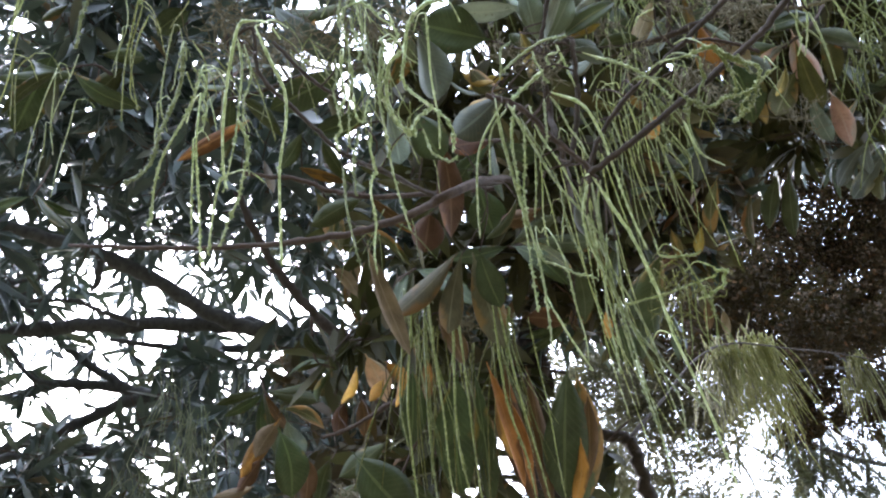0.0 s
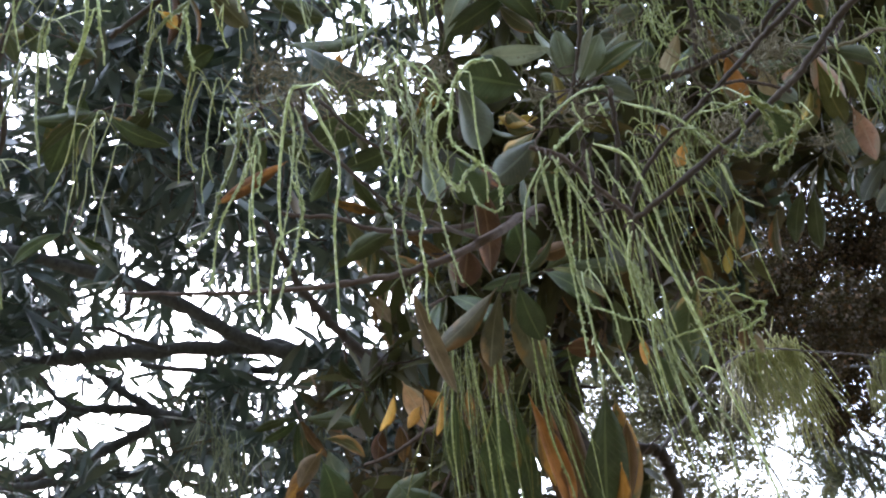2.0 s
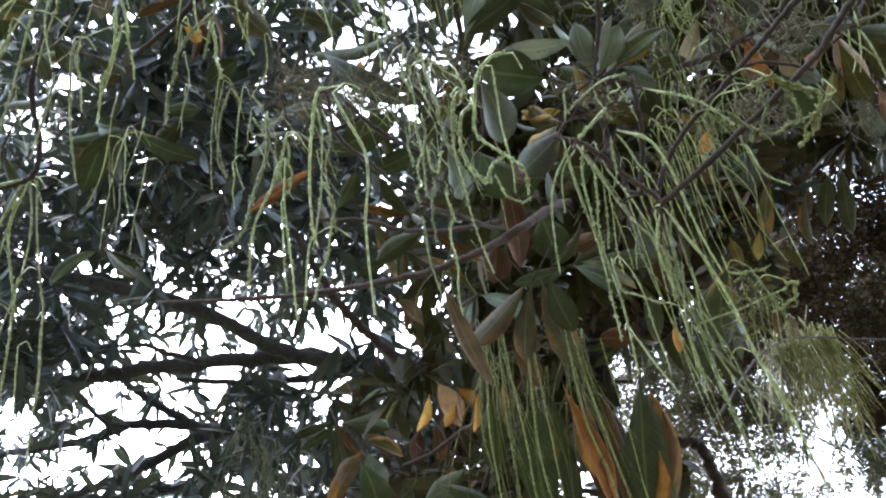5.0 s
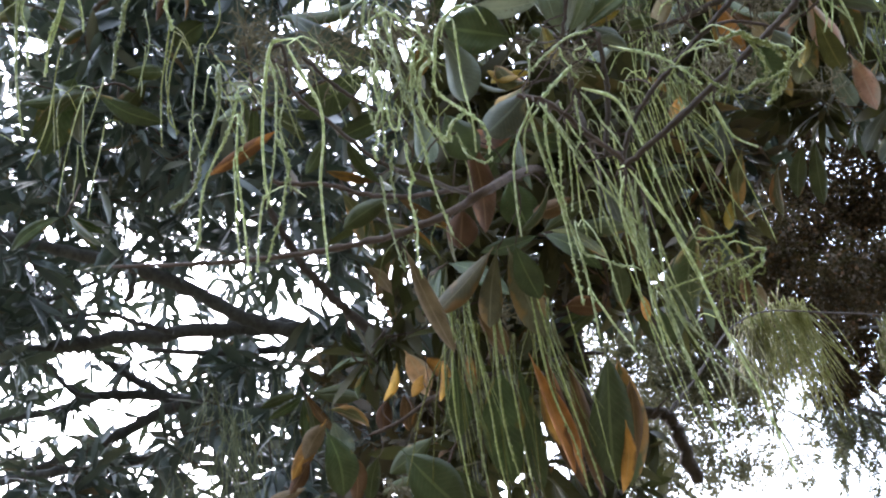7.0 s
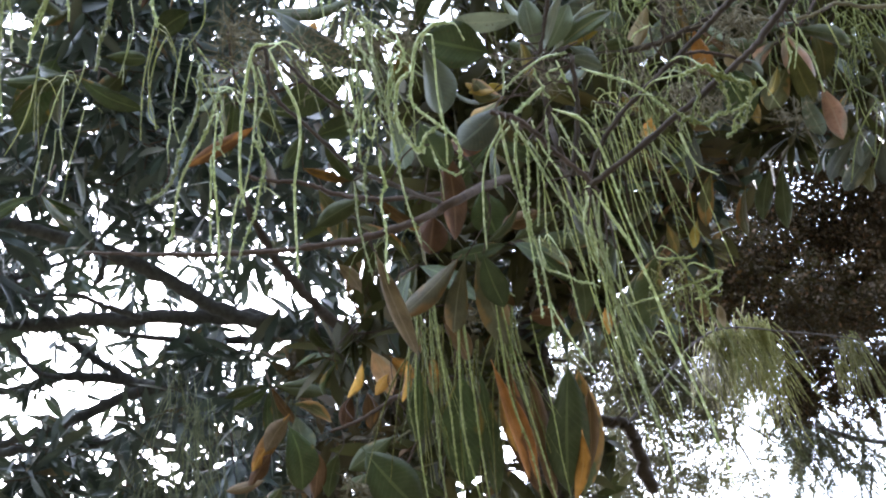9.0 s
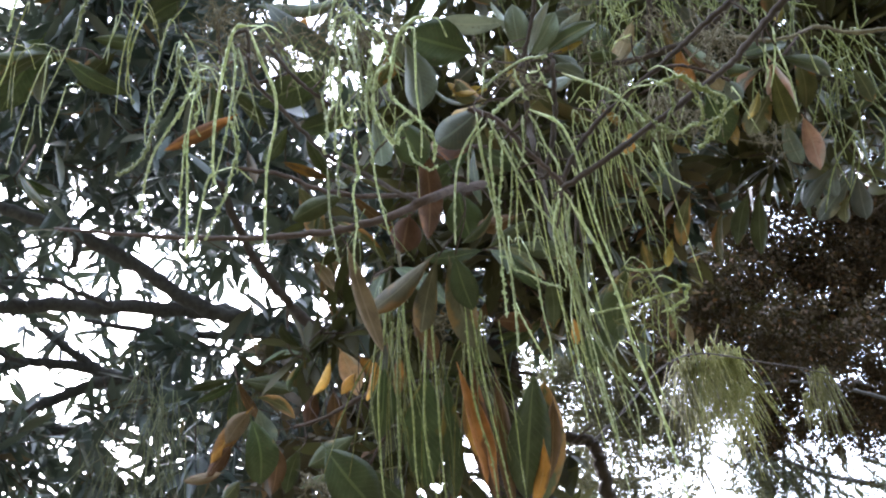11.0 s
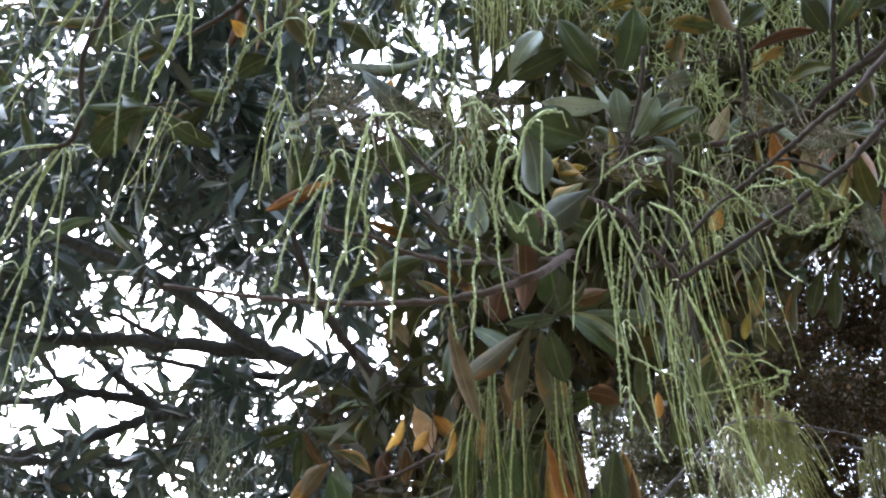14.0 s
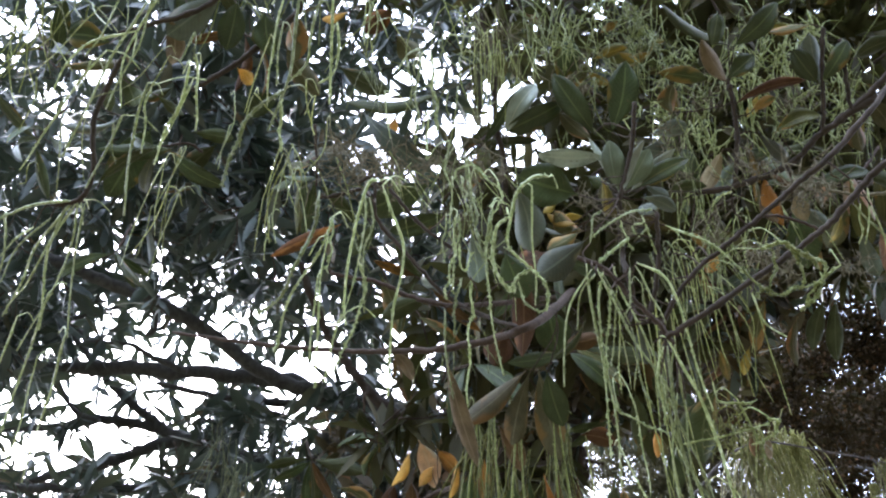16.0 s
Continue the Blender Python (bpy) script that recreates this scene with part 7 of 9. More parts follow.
leaf(spike_tree, (-0.074, 1.036, 2.801), (-0.121, 1.079, 2.755), 0.027, 0, 0.06, "green")
leaf(spike_tree, (-0.012, 1.223, 2.576), (-0.045, 1.190, 2.618), 0.024, 0, 0.08, "tan")
leaf(spike_tree, (0.249, 0.623, 2.676), (0.296, 0.612, 2.686), 0.015, 25, 0.08, "mustard")
leaf(spike_tree, (0.282, 0.616, 2.682), (0.313, 0.627, 2.670), 0.013, 25, 0.08, "mustard")
leaf(spike_tree, (0.308, 0.659, 2.708), (0.342, 0.644, 2.722), 0.014, 25, 0.08, "mustard")
leaf(spike_tree, (0.341, 0.643, 2.723), (0.362, 0.632, 2.734), 0.012, 25, 0.08, "mustard")
leaf(spike_tree, (0.336, 0.618, 2.607), (0.349, 0.644, 2.580), 0.014, 25, 0.08, "mustard")
leaf(spike_tree, (0.241, 0.636, 2.664), (0.270, 0.648, 2.650), 0.013, 25, 0.08, "mustard")
leaf(spike_tree, (0.161, 0.647, 2.372), (0.191, 0.641, 2.377), 0.011, 25, 0.08, "mustard")
leaf(spike_tree, (0.225, 0.619, 2.398), (0.216, 0.641, 2.376), 0.010, 25, 0.08, "mustard")
leaf(spike_tree, (0.270, 0.614, 2.401), (0.297, 0.606, 2.408), 0.011, 25, 0.08, "mustard")
leaf(spike_tree, (0.455, 0.628, 2.592), (0.440, 0.649, 2.571), 0.014, 25, 0.08, "mustard")
leaf(spike_tree, (0.476, 0.599, 2.691), (0.524, 0.589, 2.699), 0.013, 25, 0.08, "mustard")
leaf(spike_tree, (0.622, 0.683, 2.601), (0.612, 0.709, 2.576), 0.016, 25, 0.08, "mustard")
leaf(spike_tree, (0.501, 0.726, 2.421), (0.509, 0.756, 2.390), 0.015, 25, 0.08, "mustard")
leaf(spike_tree, (0.279, 0.652, 2.788), (0.309, 0.640, 2.799), 0.013, 25, 0.08, "mustard")
leaf(spike_tree, (0.341, 0.722, 2.432), (0.365, 0.737, 2.416), 0.011, 25, 0.08, "mustard")
leaf(spike_tree, (0.562, 0.740, 2.476), (0.546, 0.766, 2.450), 0.013, 25, 0.08, "mustard")
leaf(spike_tree, (0.407, 0.619, 2.473), (0.418, 0.649, 2.436), 0.011, 20, 0.06, "mustard")
leaf(spike_tree, (0.260, 0.614, 2.400), (0.287, 0.606, 2.407), 0.013, 20, 0.06, "mustard")
leaf(spike_tree, (0.189, 0.736, 2.511), (0.169, 0.747, 2.500), 0.011, 30, 0.1, "mustard")
leaf(spike_tree, (0.485, 1.010, 2.314), (0.489, 1.033, 2.287), 0.012, 20, 0.06, "tan")
leaf(spike_tree, (0.460, 1.012, 2.469), (0.471, 1.043, 2.432), 0.016, 10, 0.06, "mustard")
leaf(spike_tree, (0.525, 1.046, 2.501), (0.513, 1.077, 2.466), 0.016, 10, 0.06, "mustard")
# whorls of larger leaves behind the near branches
whorl(spike_tree, -0.249, 1.121, 3.039, 5, 0.12)
whorl(spike_tree, 0.021, 1.038, 2.636, 5, 0.12)
whorl(spike_tree, 0.087, 1.117, 2.536, 5, 0.12)
whorl(spike_tree, 0.222, 1.023, 2.479, 5, 0.12)
whorl(spike_tree, -0.080, 1.465, 2.606, 6, 0.12)
whorl(spike_tree, -0.234, 1.582, 2.638, 6, 0.12)
whorl(spike_tree, -0.013, 1.426, 2.336, 5, 0.12)
whorl(spike_tree, 0.211, 0.856, 2.522, 4, 0.12)
whorl(spike_tree, 0.399, 1.099, 2.528, 5, 0.12)
whorl(spike_tree, 0.500, 1.049, 2.577, 5, 0.12)
whorl(spike_tree, 0.918, 1.083, 2.806, 5, 0.12)
whorl(spike_tree, 0.456, 0.899, 2.758, 5, 0.12)
whorl(spike_tree, 0.112, 0.896, 2.832, 4, 0.12)
whorl(spike_tree, 0.541, 0.833, 2.738, 5, 0.12)
whorl(spike_tree, 0.676, 0.877, 2.687, 5, 0.12)
whorl(spike_tree, -0.312, 0.813, 3.075, 5, 0.12)
whorl(spike_tree, -0.697, 0.915, 3.130, 5, 0.12)
whorl(spike_tree, -0.789, 1.087, 3.103, 5, 0.12)
whorl(spike_tree, -0.473, 0.961, 2.933, 5, 0.12)
whorl(spike_tree, -0.666, 1.315, 3.011, 5, 0.12)
whorl(spike_tree, -0.172, 0.946, 2.795, 4, 0.12)
whorl(spike_tree, 0.461, 1.239, 2.511, 4, 0.12)
whorl(spike_tree, 0.379, 1.424, 2.612, 4, 0.12)
# crown sprays of the two near trees
# first the sprays out of view, added to shade the right of the crown
spray(spike_tree, 1.58, 0.72, 3.78, 0.075, 12, 0.11, 0.22)
spray(spike_tree, 1.56, 0.81, 3.69, 0.075, 12, 0.11, 0.22)
spray(spike_tree, 1.55, 0.89, 3.59, 0.075, 12, 0.11, 0.22)
spray(spike_tree, 1.53, 0.98, 3.49, 0.075, 12, 0.11, 0.22)
spray(spike_tree, 1.51, 1.06, 3.39, 0.075, 12, 0.11, 0.22)
spray(spike_tree, 1.50, 1.15, 3.30, 0.075, 12, 0.11, 0.22)
spray(spike_tree, 1.48, 1.23, 3.20, 0.075, 12, 0.11, 0.22)
spray(spike_tree, 1.47, 1.31, 3.10, 0.075, 12, 0.11, 0.22)
spray(spike_tree, 1.45, 1.40, 3.00, 0.075, 12, 0.11, 0.22)
spray(spike_tree, 1.71, 0.73, 3.77, 0.075, 12, 0.11, 0.22)
spray(spike_tree, 1.69, 0.81, 3.67, 0.075, 12, 0.11, 0.22)
spray(spike_tree, 1.68, 0.90, 3.57, 0.075, 12, 0.11, 0.22)
spray(spike_tree, 1.66, 0.98, 3.47, 0.075, 12, 0.11, 0.22)
spray(spike_tree, 1.64, 1.07, 3.38, 0.075, 12, 0.11, 0.22)
spray(spike_tree, 1.63, 1.15, 3.28, 0.075, 12, 0.11, 0.22)
spray(spike_tree, 1.61, 1.23, 3.18, 0.075, 12, 0.11, 0.22)
spray(spike_tree, 1.59, 1.32, 3.08, 0.075, 12, 0.11, 0.22)
spray(spike_tree, 1.58, 1.40, 2.99, 0.075, 12, 0.11, 0.22)
spray(spike_tree, 1.84, 0.73, 3.75, 0.075, 12, 0.11, 0.22)
spray(spike_tree, 1.82, 0.82, 3.65, 0.075, 12, 0.11, 0.22)
spray(spike_tree, 1.80, 0.90, 3.55, 0.075, 12, 0.11, 0.22)
spray(spike_tree, 1.79, 0.99, 3.46, 0.075, 12, 0.11, 0.22)
spray(spike_tree, 1.77, 1.07, 3.36, 0.075, 12, 0.11, 0.22)
spray(spike_tree, 1.76, 1.15, 3.26, 0.075, 12, 0.11, 0.22)
spray(spike_tree, 1.74, 1.24, 3.16, 0.075, 12, 0.11, 0.22)
spray(spike_tree, 1.72, 1.32, 3.07, 0.075, 12, 0.11, 0.22)
spray(spike_tree, 1.71, 1.41, 2.97, 0.075, 12, 0.11, 0.22)
spray(spike_tree, 0.25, 0.53, 3.45, 0.059, 2, 0.085, 0.22)
spray(spike_tree, 0.41, 0.71, 4.08, 0.079, 10, 0.085)
spray(spike_tree, 0.53, 0.67, 3.89, 0.074, 14, 0.085, 0.22)
spray(spike_tree, 0.54, 0.56, 3.48, 0.061, 7, 0.11, 0.22)
spray(spike_tree, 0.85, 0.71, 3.95, 0.077, 11, 0.11)
spray(spike_tree, 0.90, 0.68, 3.73, 0.071, 9, 0.11, 0.22)
spray(spike_tree, 0.96, 0.67, 3.67, 0.070, 9, 0.11, 0.22)
spray(spike_tree, 1.12, 0.67, 3.66, 0.070, 9, 0.11, 0.22)
spray(spike_tree, 1.32, 0.75, 3.85, 0.077, 11, 0.11)
spray(spike_tree, 1.47, 0.75, 3.85, 0.077, 11, 0.11)
spray(spike_tree, 0.23, 0.57, 3.28, 0.055, 2, 0.085, 0.22)
spray(spike_tree, 0.42, 0.73, 3.80, 0.073, 8, 0.085, 0.22)
spray(spike_tree, 0.52, 0.78, 3.91, 0.077, 15, 0.085)
spray(spike_tree, 0.56, 0.68, 3.50, 0.065, 8, 0.11, 0.22)
spray(spike_tree, 0.61, 0.60, 3.25, 0.057, 6, 0.11, 0.22)
spray(spike_tree, 0.97, 0.82, 3.92, 0.080, 12, 0.11)
spray(spike_tree, 0.98, 0.75, 3.58, 0.070, 9, 0.11, 0.22)
spray(spike_tree, 1.09, 0.73, 3.59, 0.070, 9, 0.11, 0.22)
spray(spike_tree, 1.27, 0.76, 3.67, 0.073, 10, 0.11, 0.22)
spray(spike_tree, 1.31, 0.75, 3.55, 0.070, 9, 0.11, 0.22)
spray(spike_tree, 0.11, 0.85, 3.79, 0.076, 2, 0.085)
spray(spike_tree, 0.16, 1.32, 4.96, 0.118, 3, 0.085)
spray(spike_tree, 0.19, 0.67, 3.28, 0.058, 2, 0.085, 0.22)
spray(spike_tree, 0.37, 0.79, 3.52, 0.068, 7, 0.085, 0.22)
spray(spike_tree, 0.48, 0.76, 3.47, 0.066, 11, 0.085, 0.22)
spray(spike_tree, 0.57, 0.78, 3.44, 0.066, 8, 0.11, 0.22)
spray(spike_tree, 0.63, 0.71, 3.31, 0.061, 7, 0.11, 0.22)
spray(spike_tree, 0.82, 0.82, 3.53, 0.070, 9, 0.11, 0.22)
spray(spike_tree, 0.95, 0.81, 3.51, 0.070, 9, 0.11, 0.22)
spray(spike_tree, 1.08, 0.82, 3.49, 0.070, 9, 0.11, 0.22)
spray(spike_tree, 1.18, 0.83, 3.47, 0.070, 9, 0.11, 0.22)
spray(spike_tree, 1.33, 0.83, 3.45, 0.070, 9, 0.11, 0.22)
# from here on the sprays of the crown in view
spray(back_tree, -1.27, 1.45, 5.07, 0.121, 7, 0.125)
spray(back_tree, -0.70, 0.90, 3.87, 0.077, 5, 0.11)
spray(back_tree, -1.10, 1.41, 4.96, 0.117, 6, 0.125)
spray(back_tree, -0.58, 1.00, 3.93, 0.082, 7, 0.11)
spray(back_tree, -0.93, 1.47, 5.21, 0.125, 9, 0.125)
spray(back_tree, -0.50, 1.08, 4.17, 0.090, 8, 0.125)
spray(back_tree, -0.73, 1.49, 5.08, 0.124, 10, 0.125)
spray(back_tree, -0.39, 1.25, 4.63, 0.106, 10, 0.125)
spray(back_tree, -0.55, 1.64, 5.50, 0.139, 11, 0.125)
spray(back_tree, -0.14, 1.04, 3.97, 0.085, 11, 0.085)
spray(back_tree, -0.27, 1.44, 4.96, 0.120, 15, 0.085)
spray(spike_tree, -0.01, 1.05, 3.92, 0.084, 9, 0.085)
spray(spike_tree, -0.01, 1.33, 4.57, 0.108, 10, 0.085)
spray(spike_tree, 0.14, 0.89, 3.54, 0.071, 6, 0.085, 0.22)
spray(spike_tree, 0.12, 1.45, 4.90, 0.120, 12, 0.085)
spray(spike_tree, 0.26, 0.95, 3.76, 0.078, 12, 0.085)
spray(spike_tree, 0.36, 0.91, 3.62, 0.074, 11, 0.085, 0.22)
spray(spike_tree, 0.40, 0.77, 3.27, 0.061, 10, 0.085, 0.22)
spray(spike_tree, 0.47, 0.65, 3.00, 0.051, 4, 0.11, 0.22)
spray(spike_tree, 0.61, 0.78, 3.23, 0.061, 6, 0.11, 0.22)
spray(spike_tree, 0.85, 0.87, 3.45, 0.070, 7, 0.11, 0.22)
spray(spike_tree, 1.08, 1.05, 3.68, 0.081, 10, 0.11)
spray(spike_tree, 1.03, 0.91, 3.39, 0.070, 7, 0.11, 0.22)
spray(spike_tree, 1.19, 0.91, 3.37, 0.070, 9, 0.11, 0.22)
spray(spike_tree, 1.29, 0.90, 3.37, 0.070, 9, 0.11, 0.22)
spray(back_tree, -1.82, 1.65, 5.26, 0.130, 4, 0.125)
spray(back_tree, -1.48, 1.52, 5.00, 0.121, 3, 0.125)
spray(back_tree, -1.39, 1.67, 5.27, 0.132, 12, 0.125)
spray(back_tree, -0.85, 1.26, 4.25, 0.096, 7, 0.125)
spray(back_tree, -1.07, 1.44, 4.75, 0.113, 6, 0.125)
spray(back_tree, -0.59, 1.06, 3.80, 0.080, 7, 0.11)
spray(back_tree, -0.92, 1.66, 5.10, 0.129, 9, 0.125)
spray(back_tree, -0.54, 1.21, 4.05, 0.091, 9, 0.125)
spray(back_tree, -0.71, 1.74, 5.11, 0.131, 13, 0.125)
spray(back_tree, -0.30, 1.05, 3.76, 0.080, 8, 0.11)
spray(back_tree, -0.60, 1.75, 5.18, 0.134, 12, 0.125)
spray(back_tree, -0.22, 1.24, 4.18, 0.096, 17, 0.085)
spray(back_tree, -0.36, 1.71, 5.12, 0.132, 21, 0.085)
spray(spike_tree, -0.04, 0.97, 3.57, 0.074, 8, 0.085, 0.22)
spray(spike_tree, -0.06, 1.67, 4.89, 0.125, 16, 0.085)
spray(spike_tree, 0.11, 1.03, 3.60, 0.076, 9, 0.085)
spray(spike_tree, 0.15, 1.54, 4.55, 0.114, 13, 0.085)
spray(spike_tree, 0.24, 0.95, 3.42, 0.070, 10, 0.085, 0.22)
spray(spike_tree, 0.30, 0.86, 3.22, 0.063, 8, 0.085, 0.22)
spray(spike_tree, 0.42, 0.83, 3.16, 0.060, 9, 0.085, 0.22)
spray(spike_tree, 0.59, 0.97, 3.36, 0.070, 7, 0.11, 0.22)
spray(spike_tree, 0.71, 0.99, 3.38, 0.071, 8, 0.11, 0.22)
spray(spike_tree, 0.80, 0.98, 3.33, 0.070, 7, 0.11, 0.22)
spray(spike_tree, 0.91, 0.96, 3.34, 0.070, 7, 0.11, 0.22)
spray(spike_tree, 1.08, 0.97, 3.31, 0.070, 7, 0.11, 0.22)
spray(spike_tree, 1.30, 1.07, 3.49, 0.078, 11, 0.11)
spray(spike_tree, 1.45, 1.07, 3.47, 0.077, 11, 0.11)
spray(back_tree, -1.83, 1.73, 5.04, 0.127, 8, 0.125)
spray(back_tree, -1.43, 1.56, 4.66, 0.114, 9, 0.125)
spray(back_tree, -1.05, 1.34, 4.14, 0.096, 6, 0.125)
spray(back_tree, -1.26, 1.63, 4.68, 0.117, 6, 0.125)
spray(back_tree, -0.90, 1.37, 4.19, 0.098, 8, 0.125)
spray(back_tree, -1.27, 1.89, 5.06, 0.133, 10, 0.125)
spray(back_tree, -0.71, 1.29, 3.98, 0.091, 8, 0.125)
spray(back_tree, -0.89, 1.72, 4.81, 0.123, 10, 0.125)
spray(back_tree, -0.65, 1.45, 4.32, 0.104, 12, 0.125)
spray(back_tree, -0.69, 1.70, 4.68, 0.120, 11, 0.125)
spray(back_tree, -0.38, 1.30, 3.89, 0.090, 8, 0.125)
spray(back_tree, -0.47, 1.66, 4.61, 0.118, 9, 0.125)
spray(back_tree, -0.21, 1.40, 4.09, 0.098, 15, 0.085)
spray(back_tree, -0.32, 1.65, 4.59, 0.117, 14, 0.085)
spray(spike_tree, -0.05, 1.10, 3.51, 0.076, 9, 0.085)
spray(spike_tree, -0.06, 1.72, 4.53, 0.118, 14, 0.085)
spray(spike_tree, 0.11, 1.26, 3.79, 0.088, 9, 0.085)
spray(spike_tree, 0.07, 1.70, 4.65, 0.121, 12, 0.085)
spray(spike_tree, 0.16, 0.85, 3.03, 0.057, 5, 0.085, 0.22)
spray(spike_tree, 0.24, 0.77, 2.89, 0.052, 4, 0.085, 0.22)
spray(spike_tree, 0.48, 1.11, 3.47, 0.076, 9, 0.085)
spray(spike_tree, 0.44, 0.81, 2.89, 0.053, 4, 0.11, 0.22)
spray(spike_tree, 0.74, 1.11, 3.43, 0.076, 9, 0.11)
spray(spike_tree, 0.77, 1.03, 3.27, 0.070, 9, 0.11, 0.22)
spray(spike_tree, 0.89, 1.05, 3.23, 0.070, 9, 0.11, 0.22)
spray(spike_tree, 1.05, 1.05, 3.22, 0.070, 9, 0.11, 0.22)
spray(spike_tree, 1.20, 1.12, 3.30, 0.074, 10, 0.11, 0.22)
spray(spike_tree, 1.37, 1.19, 3.35, 0.078, 11, 0.11)
spray(back_tree, -1.35, 1.42, 4.06, 0.095, 5, 0.125)
spray(back_tree, -1.84, 1.89, 4.82, 0.126, 6, 0.125)
spray(back_tree, -0.51, 1.76, 3.70, 0.096, 7, 0.125)
spray(back_tree, -0.72, 2.31, 4.14, 0.133, 8, 0.125)
spray(back_tree, -1.19, 1.59, 4.28, 0.106, 10, 0.125)
spray(back_tree, -1.52, 2.10, 5.04, 0.138, 11, 0.125)
spray(back_tree, -0.96, 1.59, 4.21, 0.105, 12, 0.125)
spray(back_tree, -1.22, 1.84, 4.65, 0.122, 11, 0.125)
spray(back_tree, -0.63, 1.29, 3.68, 0.084, 9, 0.125)
spray(back_tree, -1.08, 2.09, 5.06, 0.139, 16, 0.125)
spray(back_tree, -0.53, 1.36, 3.78, 0.089, 9, 0.125)
spray(back_tree, -0.85, 2.11, 5.02, 0.140, 15, 0.125)
spray(back_tree, -0.36, 1.30, 3.71, 0.086, 7, 0.125)
spray(back_tree, -0.52, 1.94, 4.59, 0.125, 10, 0.125)
spray(back_tree, -0.24, 1.44, 3.88, 0.094, 16, 0.085)
spray(back_tree, -0.36, 1.99, 4.68, 0.129, 20, 0.085)
spray(spike_tree, -0.36, 1.82, 3.77, 0.102, 16, 0.085)
spray(spike_tree, -0.69, 1.98, 4.05, 0.112, 13, 0.085)
spray(spike_tree, 0.09, 1.27, 3.56, 0.082, 8, 0.085)
spray(spike_tree, 0.11, 1.66, 4.05, 0.105, 9, 0.085)
spray(spike_tree, 0.40, 1.53, 4.18, 0.069, 10, 0.085, 0.22)
spray(spike_tree, 0.32, 1.18, 3.33, 0.074, 8, 0.085, 0.22)
spray(spike_tree, 0.47, 1.26, 3.42, 0.079, 19, 0.085)
spray(spike_tree, 0.58, 1.25, 3.44, 0.080, 14, 0.11)
spray(spike_tree, 0.59, 0.99, 3.00, 0.062, 8, 0.11, 0.22)
spray(spike_tree, 0.86, 1.26, 3.38, 0.079, 13, 0.11)
spray(spike_tree, 0.88, 1.13, 3.15, 0.070, 10, 0.11, 0.22)
spray(spike_tree, 1.04, 1.14, 3.12, 0.070, 10, 0.11, 0.22)
spray(spike_tree, 1.16, 1.12, 3.13, 0.070, 10, 0.11, 0.22)
spray(spike_tree, 1.24, 1.12, 3.12, 0.070, 10, 0.11, 0.22)
spray(back_tree, -1.35, 1.49, 3.90, 0.093, 9, 0.125)
spray(back_tree, -1.76, 1.92, 4.43, 0.117, 9, 0.125)
spray(back_tree, -0.65, 1.75, 3.57, 0.088, 8, 0.125)
spray(back_tree, -1.62, 1.99, 4.63, 0.125, 10, 0.125)
spray(back_tree, -0.42, 1.61, 3.71, 0.093, 10, 0.125)
spray(back_tree, -1.68, 2.24, 5.01, 0.141, 15, 0.125)
spray(back_tree, -0.88, 1.55, 3.84, 0.095, 11, 0.125)
spray(back_tree, -1.41, 2.31, 4.87, 0.140, 17, 0.125)
spray(back_tree, -0.64, 1.37, 3.58, 0.084, 9, 0.125)
spray(back_tree, -1.16, 2.20, 4.81, 0.136, 16, 0.125)
spray(back_tree, -0.64, 1.72, 4.04, 0.105, 14, 0.125)
spray(back_tree, -0.73, 1.98, 4.46, 0.123, 13, 0.125)
spray(back_tree, -0.41, 1.38, 3.51, 0.083, 9, 0.125)
spray(back_tree, -0.70, 2.29, 4.76, 0.139, 16, 0.125)
spray(back_tree, -0.32, 1.66, 3.89, 0.100, 11, 0.125)
spray(back_tree, -0.44, 2.14, 4.49, 0.128, 12, 0.125)
spray(spike_tree, -0.11, 1.29, 3.34, 0.077, 5, 0.11)
spray(spike_tree, -0.88, 2.12, 4.20, 0.122, 7, 0.125)
spray(spike_tree, 0.04, 1.14, 3.09, 0.067, 3, 0.11, 0.22)
spray(spike_tree, 0.02, 1.81, 3.97, 0.107, 4, 0.125)
spray(spike_tree, 0.14, 1.00, 2.88, 0.058, 5, 0.11, 0.22)
spray(spike_tree, 0.31, 1.61, 4.25, 0.077, 11, 0.11)
spray(spike_tree, 0.39, 1.13, 3.02, 0.065, 9, 0.11, 0.22)
spray(spike_tree, 0.43, 0.98, 2.84, 0.057, 8, 0.11, 0.22)
spray(spike_tree, 0.57, 1.03, 2.89, 0.060, 10, 0.11, 0.22)
spray(spike_tree, 0.78, 1.19, 3.08, 0.070, 13, 0.11, 0.22)
spray(spike_tree, 0.90, 1.20, 3.06, 0.070, 10, 0.11, 0.22)
spray(spike_tree, 0.97, 1.22, 3.03, 0.070, 10, 0.11, 0.22)
spray(spike_tree, 1.23, 1.29, 3.16, 0.075, 12, 0.11)
spray(spike_tree, 1.27, 1.22, 3.00, 0.070, 10, 0.11, 0.22)
spray(back_tree, -1.32, 1.58, 3.66, 0.090, 8, 0.125)
spray(back_tree, -1.78, 2.06, 4.31, 0.119, 9, 0.125)
spray(back_tree, -1.34, 1.79, 3.93, 0.103, 10, 0.125)
spray(back_tree, -1.53, 1.93, 4.21, 0.113, 8, 0.125)
spray(back_tree, -1.12, 1.70, 3.76, 0.096, 8, 0.125)
spray(back_tree, -1.42, 2.01, 4.32, 0.118, 8, 0.125)
spray(back_tree, -0.79, 1.46, 3.47, 0.083, 8, 0.125)
spray(back_tree, -1.18, 2.07, 4.24, 0.119, 11, 0.125)
spray(back_tree, -0.75, 1.54, 3.54, 0.087, 10, 0.125)
